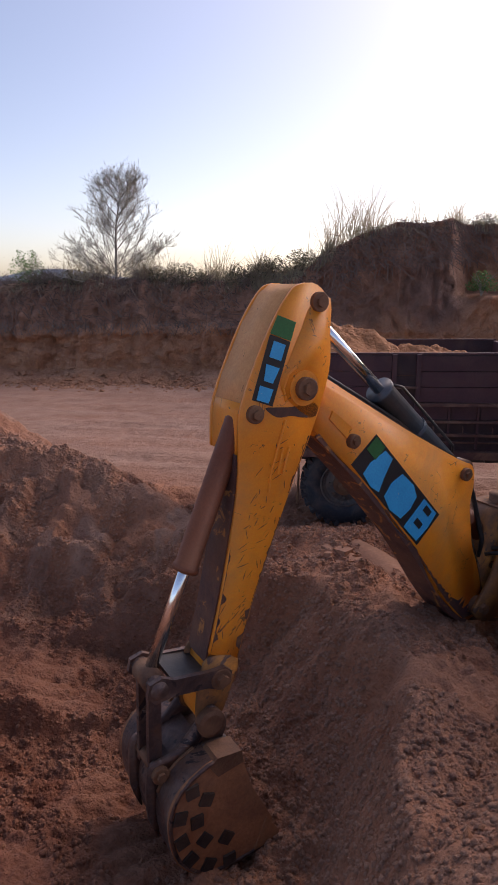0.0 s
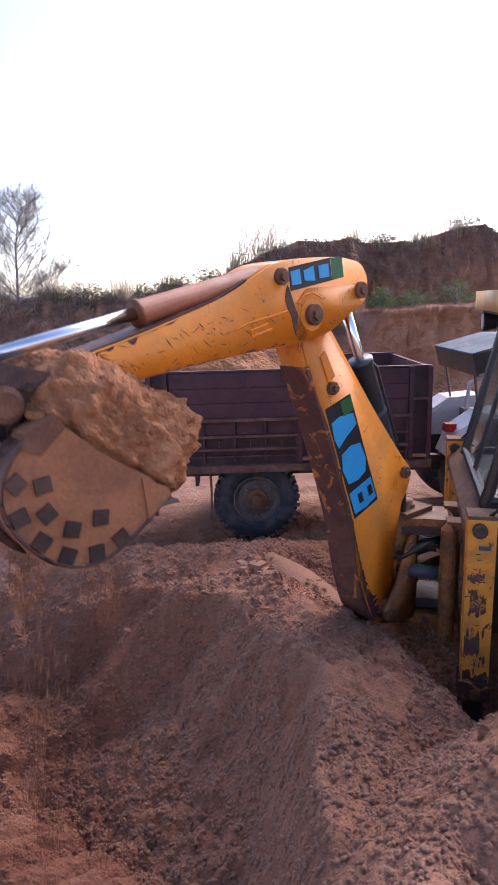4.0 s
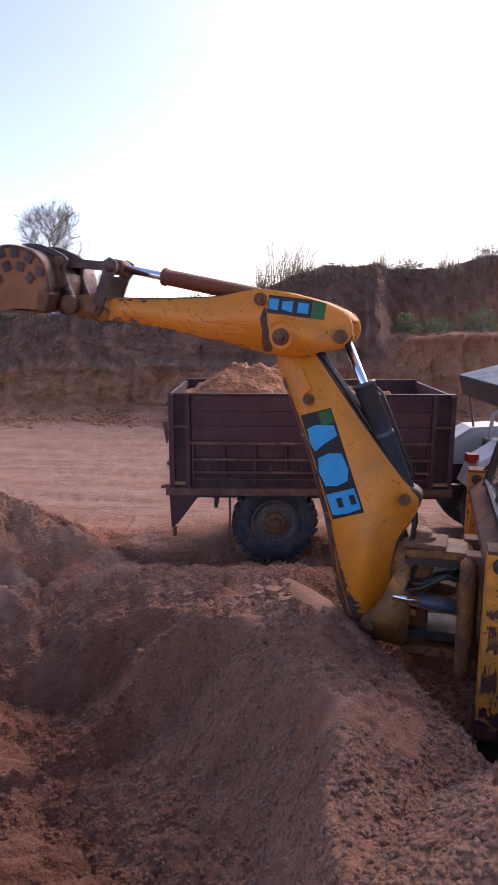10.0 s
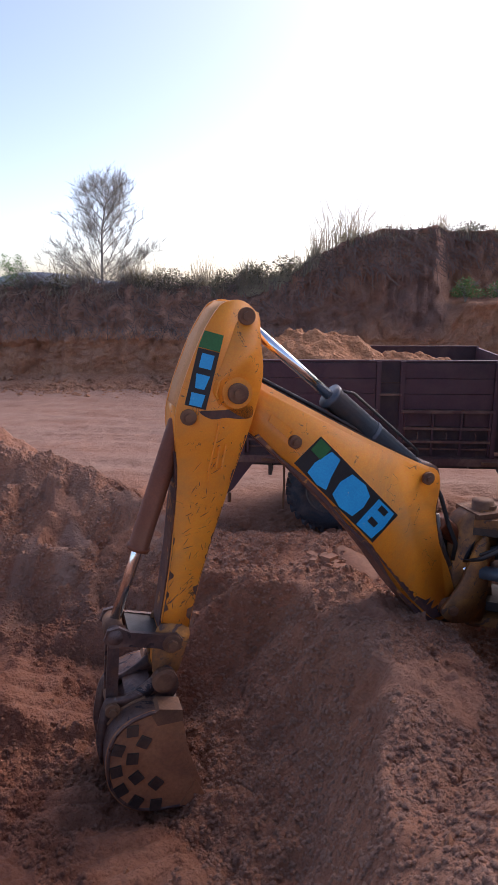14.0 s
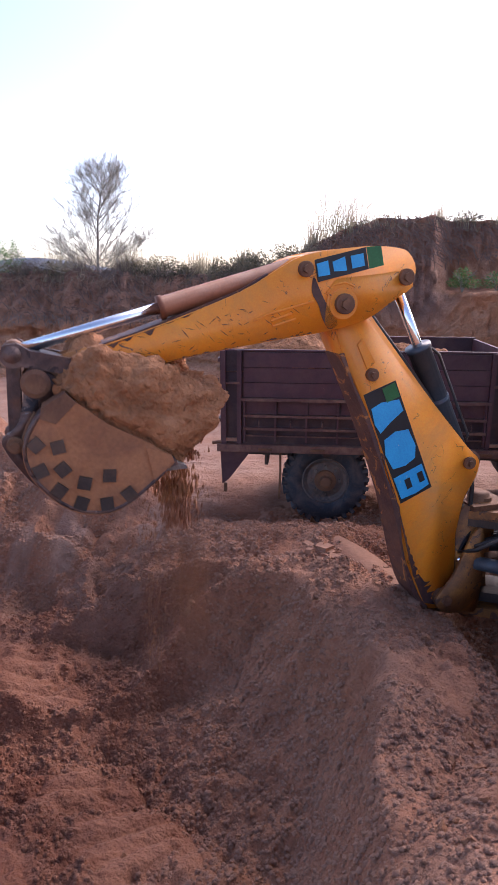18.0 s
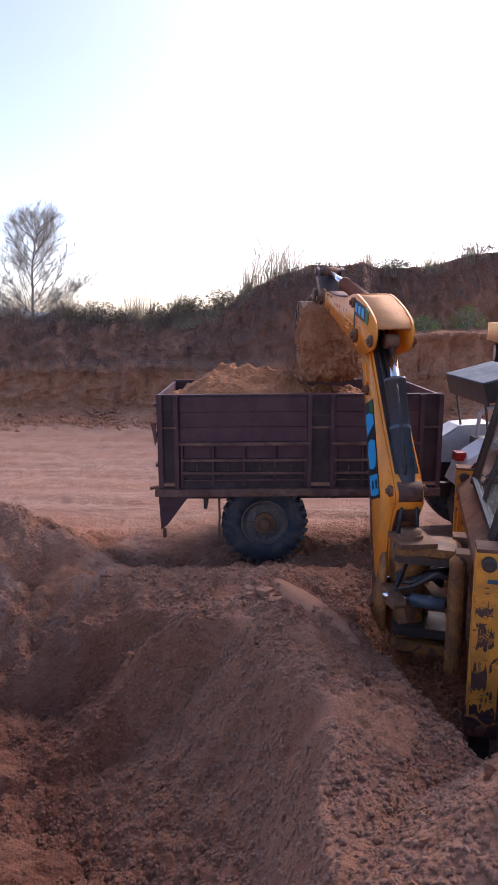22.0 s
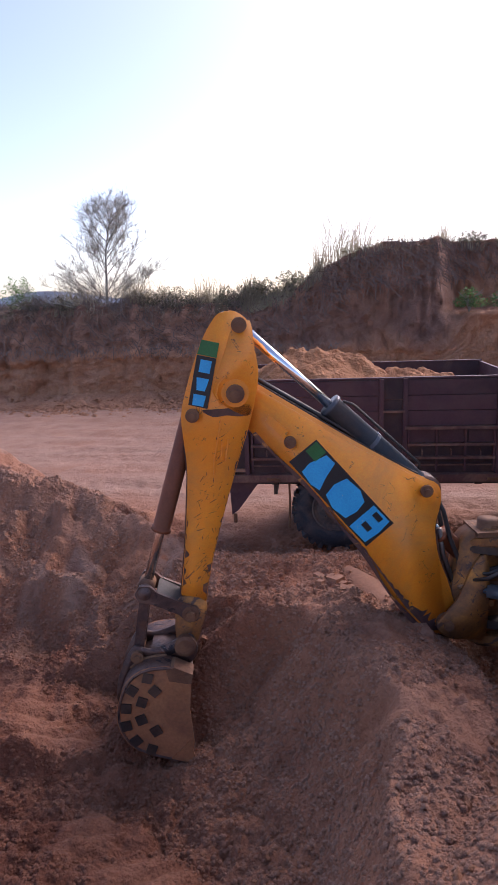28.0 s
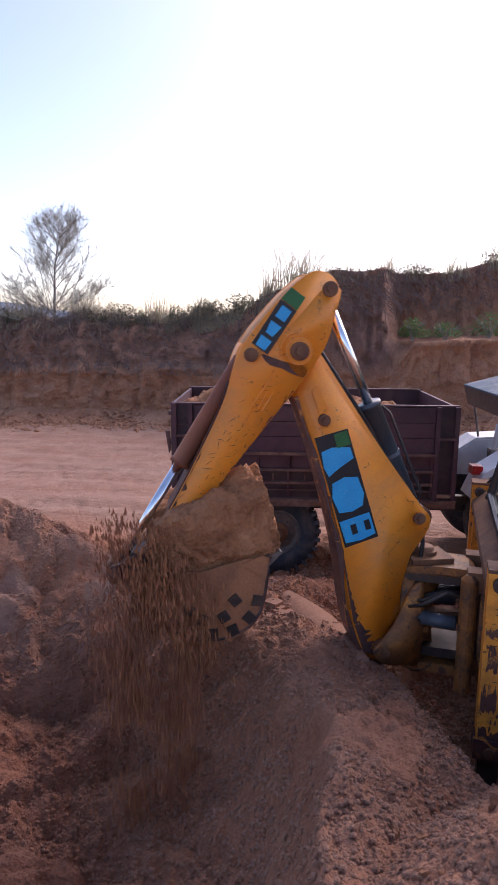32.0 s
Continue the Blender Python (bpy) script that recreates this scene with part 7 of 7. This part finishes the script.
def arm_angles():
    """Angles every tenth of a second, on smooth curves through the rows."""
    rows = np.array(FIRST_SCOOP + FIRST_DUMP + SECOND_SCOOP + SECOND_DUMP + THIRD_SCOOP, float)
    ts = rows[:, 0]
    out = {}
    slopes = np.gradient(rows[:, 1:], ts, axis=0)
    for k in range(4):                               # no overshoot: flatten at turning points
        d = np.diff(rows[:, 1 + k]) / np.diff(ts)
        for i in range(1, len(ts) - 1):
            slopes[i, k] = 0 if d[i - 1] * d[i] <= 0 else 2 * d[i - 1] * d[i] / (d[i - 1] + d[i])
    for n in range(0, 321):
        t = n / 10
        i = min(int(np.searchsorted(ts, t, side="right")) - 1, len(ts) - 2)
        h = ts[i + 1] - ts[i]
        u = (t - ts[i]) / h
        a, b, c, d = 2 * u ** 3 - 3 * u ** 2 + 1, u ** 3 - 2 * u ** 2 + u, -2 * u ** 3 + 3 * u ** 2, u ** 3 - u ** 2
        out[n] = [radians(v) for v in rows[i, 1:] * a + slopes[i] * b * h + rows[i + 1, 1:] * c + slopes[i + 1] * d * h]
    return out


def arm_poses(swing, boom_a, dip_a, curl):
    """Poses of all moving parts, in the machine's space."""
    u, side, up = Vector((-math.cos(swing), math.sin(swing), 0)), Vector((-math.sin(swing), -math.cos(swing), 0)), Vector((0, 0, 1))

    def put(p, a):
        x, z = u * math.cos(a) + up * math.sin(a), -u * math.sin(a) + up * math.cos(a)
        return Matrix(((x.x, side.x, z.x, p.x), (x.y, side.y, z.y, p.y), (x.z, side.z, z.z, p.z), (0, 0, 0, 1)))

    def flat(p):
        return p.dot(u), p.z

    def aim(p, q):
        (a, b), (c, d) = flat(p), flat(q)
        return put(p, math.atan2(d - b, c - a))

    at = {}
    at[kingpost] = put(Vector((0, 0, 0)), 0)
    at[boom] = put(u * FOOT_R + up * FOOT_Z, boom_a)
    elbow = at[boom] @ Vector((BOOM_L, 0, 0))
    at[dipper] = put(elbow, dip_a)
    at[bucket] = put(at[dipper] @ Vector((HINGE_AT, 0, -0.01)), dip_a + curl)
    wrist = at[dipper] @ Vector((LINK_AT, 0, 0))
    ear = at[bucket] @ Vector((EAR[0], 0, EAR[1]))
    (wx, wz), (ex, ez) = flat(wrist), flat(ear)          # the four-bar linkage: where the two links meet
    d = max(math.hypot(ex - wx, ez - wz), LINK_L - PUSH_L + 0.002)
    along = (d * d + LINK_L ** 2 - PUSH_L ** 2) / (2 * d)
    turn = math.acos(max(-1, min(1, along / LINK_L)))
    lam = math.atan2(ez - wz, ex - wx) + turn
    at[tip_link] = put(wrist, lam)
    knuckle = at[tip_link] @ Vector((LINK_L, 0, 0))
    at[push_link] = aim(ear, knuckle)
    curl_foot = at[dipper] @ Vector((CURL_FOOT[0], 0, CURL_FOOT[1] - 0.015))
    at[curl_barrel], at[curl_rod] = aim(curl_foot, knuckle), aim(knuckle, curl_foot)
    ram_foot, tail = at[boom] @ Vector((RAM_FOOT[0], 0, RAM_FOOT[1])), at[dipper] @ Vector((TAIL[0], 0, TAIL[1]))
    at[crowd_barrel], at[crowd_rod] = aim(ram_foot, tail), aim(tail, ram_foot)
    low = u * 0.02 + up * 0.72
    high = at[boom] @ Vector((0.85, 0, 0.40))
    at[lift_barrel], at[lift_rod] = aim(low, high), aim(high, low)
    return at


def motions():
    angles = arm_angles()
    place = Matrix.Translation(KING)
    keyed = {n: arm_poses(*a) for n, a in angles.items()}
    for ob in keyed[0]:
        walk(ob, [(n / 10, keyed[n][ob]) for n in range(0, 321, 2)])
    # loads: in the ground until the bucket takes them, with the bucket, then down into the cart
    rest = ((0.55, 8.0, 1.80), (0.75, 8.05, 1.92), None)
    for ob, took, left, down in zip(loads, (1.9, 15.3, 30.6), (7.4, 22.0, 33.0), rest):
        low = Matrix.Translation((0, 0, -2.2)) @ place @ keyed[int(took * 10)][bucket]
        rows = [(0.0, low), (max(0.1, took - 1.7), low)]
        for n in range(int(took * 10), min(int(left * 10), 320) + 1, 2):
            rows.append((n / 10, place @ keyed[n][bucket]))
        if down:
            last = rows[-1][1]
            end = Matrix.LocRotScale(down, (last.to_quaternion() @ Euler((0, radians(-35), 0)).to_quaternion()), None)
            for s in (0.25, 0.5, 0.75, 1.0):
                p = last.translation.lerp(end.translation, s)
                p.z = last.translation.z + (end.translation.z - last.translation.z) * s * s
                rows.append((left + 0.9 * s, Matrix.LocRotScale(p, last.to_quaternion().slerp(end.to_quaternion(), s), None)))
            rows.append((32.0, rows[-1][1]))
        walk(ob, rows)
    rng = random.Random(77)
    for ob, start, n_drop, k in showers:
        n0 = int(round(start * 10))
        b = place @ keyed[n0][bucket]
        into_cart = n_drop in (2, 6)
        if n_drop in (0, 3, 7):                           # the bucket breaks out of the pit: sand pours over its near side
            p = b @ Vector((rng.uniform(-0.1, 0.9 if n_drop != 7 else 0.45), rng.uniform(0.25, 0.62), rng.uniform(-0.4, 0.1)))
        elif n_drop in (8, 9):                                 # lumps that break off at the teeth
            p = b @ Vector((rng.uniform(0.86, 1.02), rng.uniform(-0.3, 0.3), rng.uniform(-0.3, 0.0)))
        else:
            p = b @ Vector((rng.uniform(-0.05, 0.6), rng.uniform(-0.3, 0.3), rng.uniform(-0.35, 0.1)))
        drift = place @ keyed[min(n0 + 1, 320)][bucket].translation - place @ keyed[max(n0 - 1, 0)][bucket].translation
        drift = Vector((drift.x, drift.y, 0)) * 4.0              # metres a second, a little less than the bucket's own
        below = 0.6 if into_cart else DROPS[n_drop][4] + 0.05 if n_drop in (1, 4, 5) else 0.25
        floor = 1.55 if into_cart else -1.9
        rows = [(0.0, Matrix.Translation((p.x, p.y, floor - 0.6)))]
        rows.append((max(0.0, start - 0.1), Matrix.Translation((p.x, p.y, floor - 0.6))))
        rows.append((start, Matrix.Translation((p.x, p.y, p.z - below))))
        t = 0.0
        while True:
            t += 0.1
            z = p.z - below - 0.6 * t - 4.6 * t * t
            rows.append((start + t, Matrix.Translation((p.x + drift.x * t, p.y + drift.y * t, max(z, floor - 0.6)))))
            if z < floor - 0.6:
                break
        rows.append((32.5, rows[-1][1]))
        walk(ob, rows)


motions()
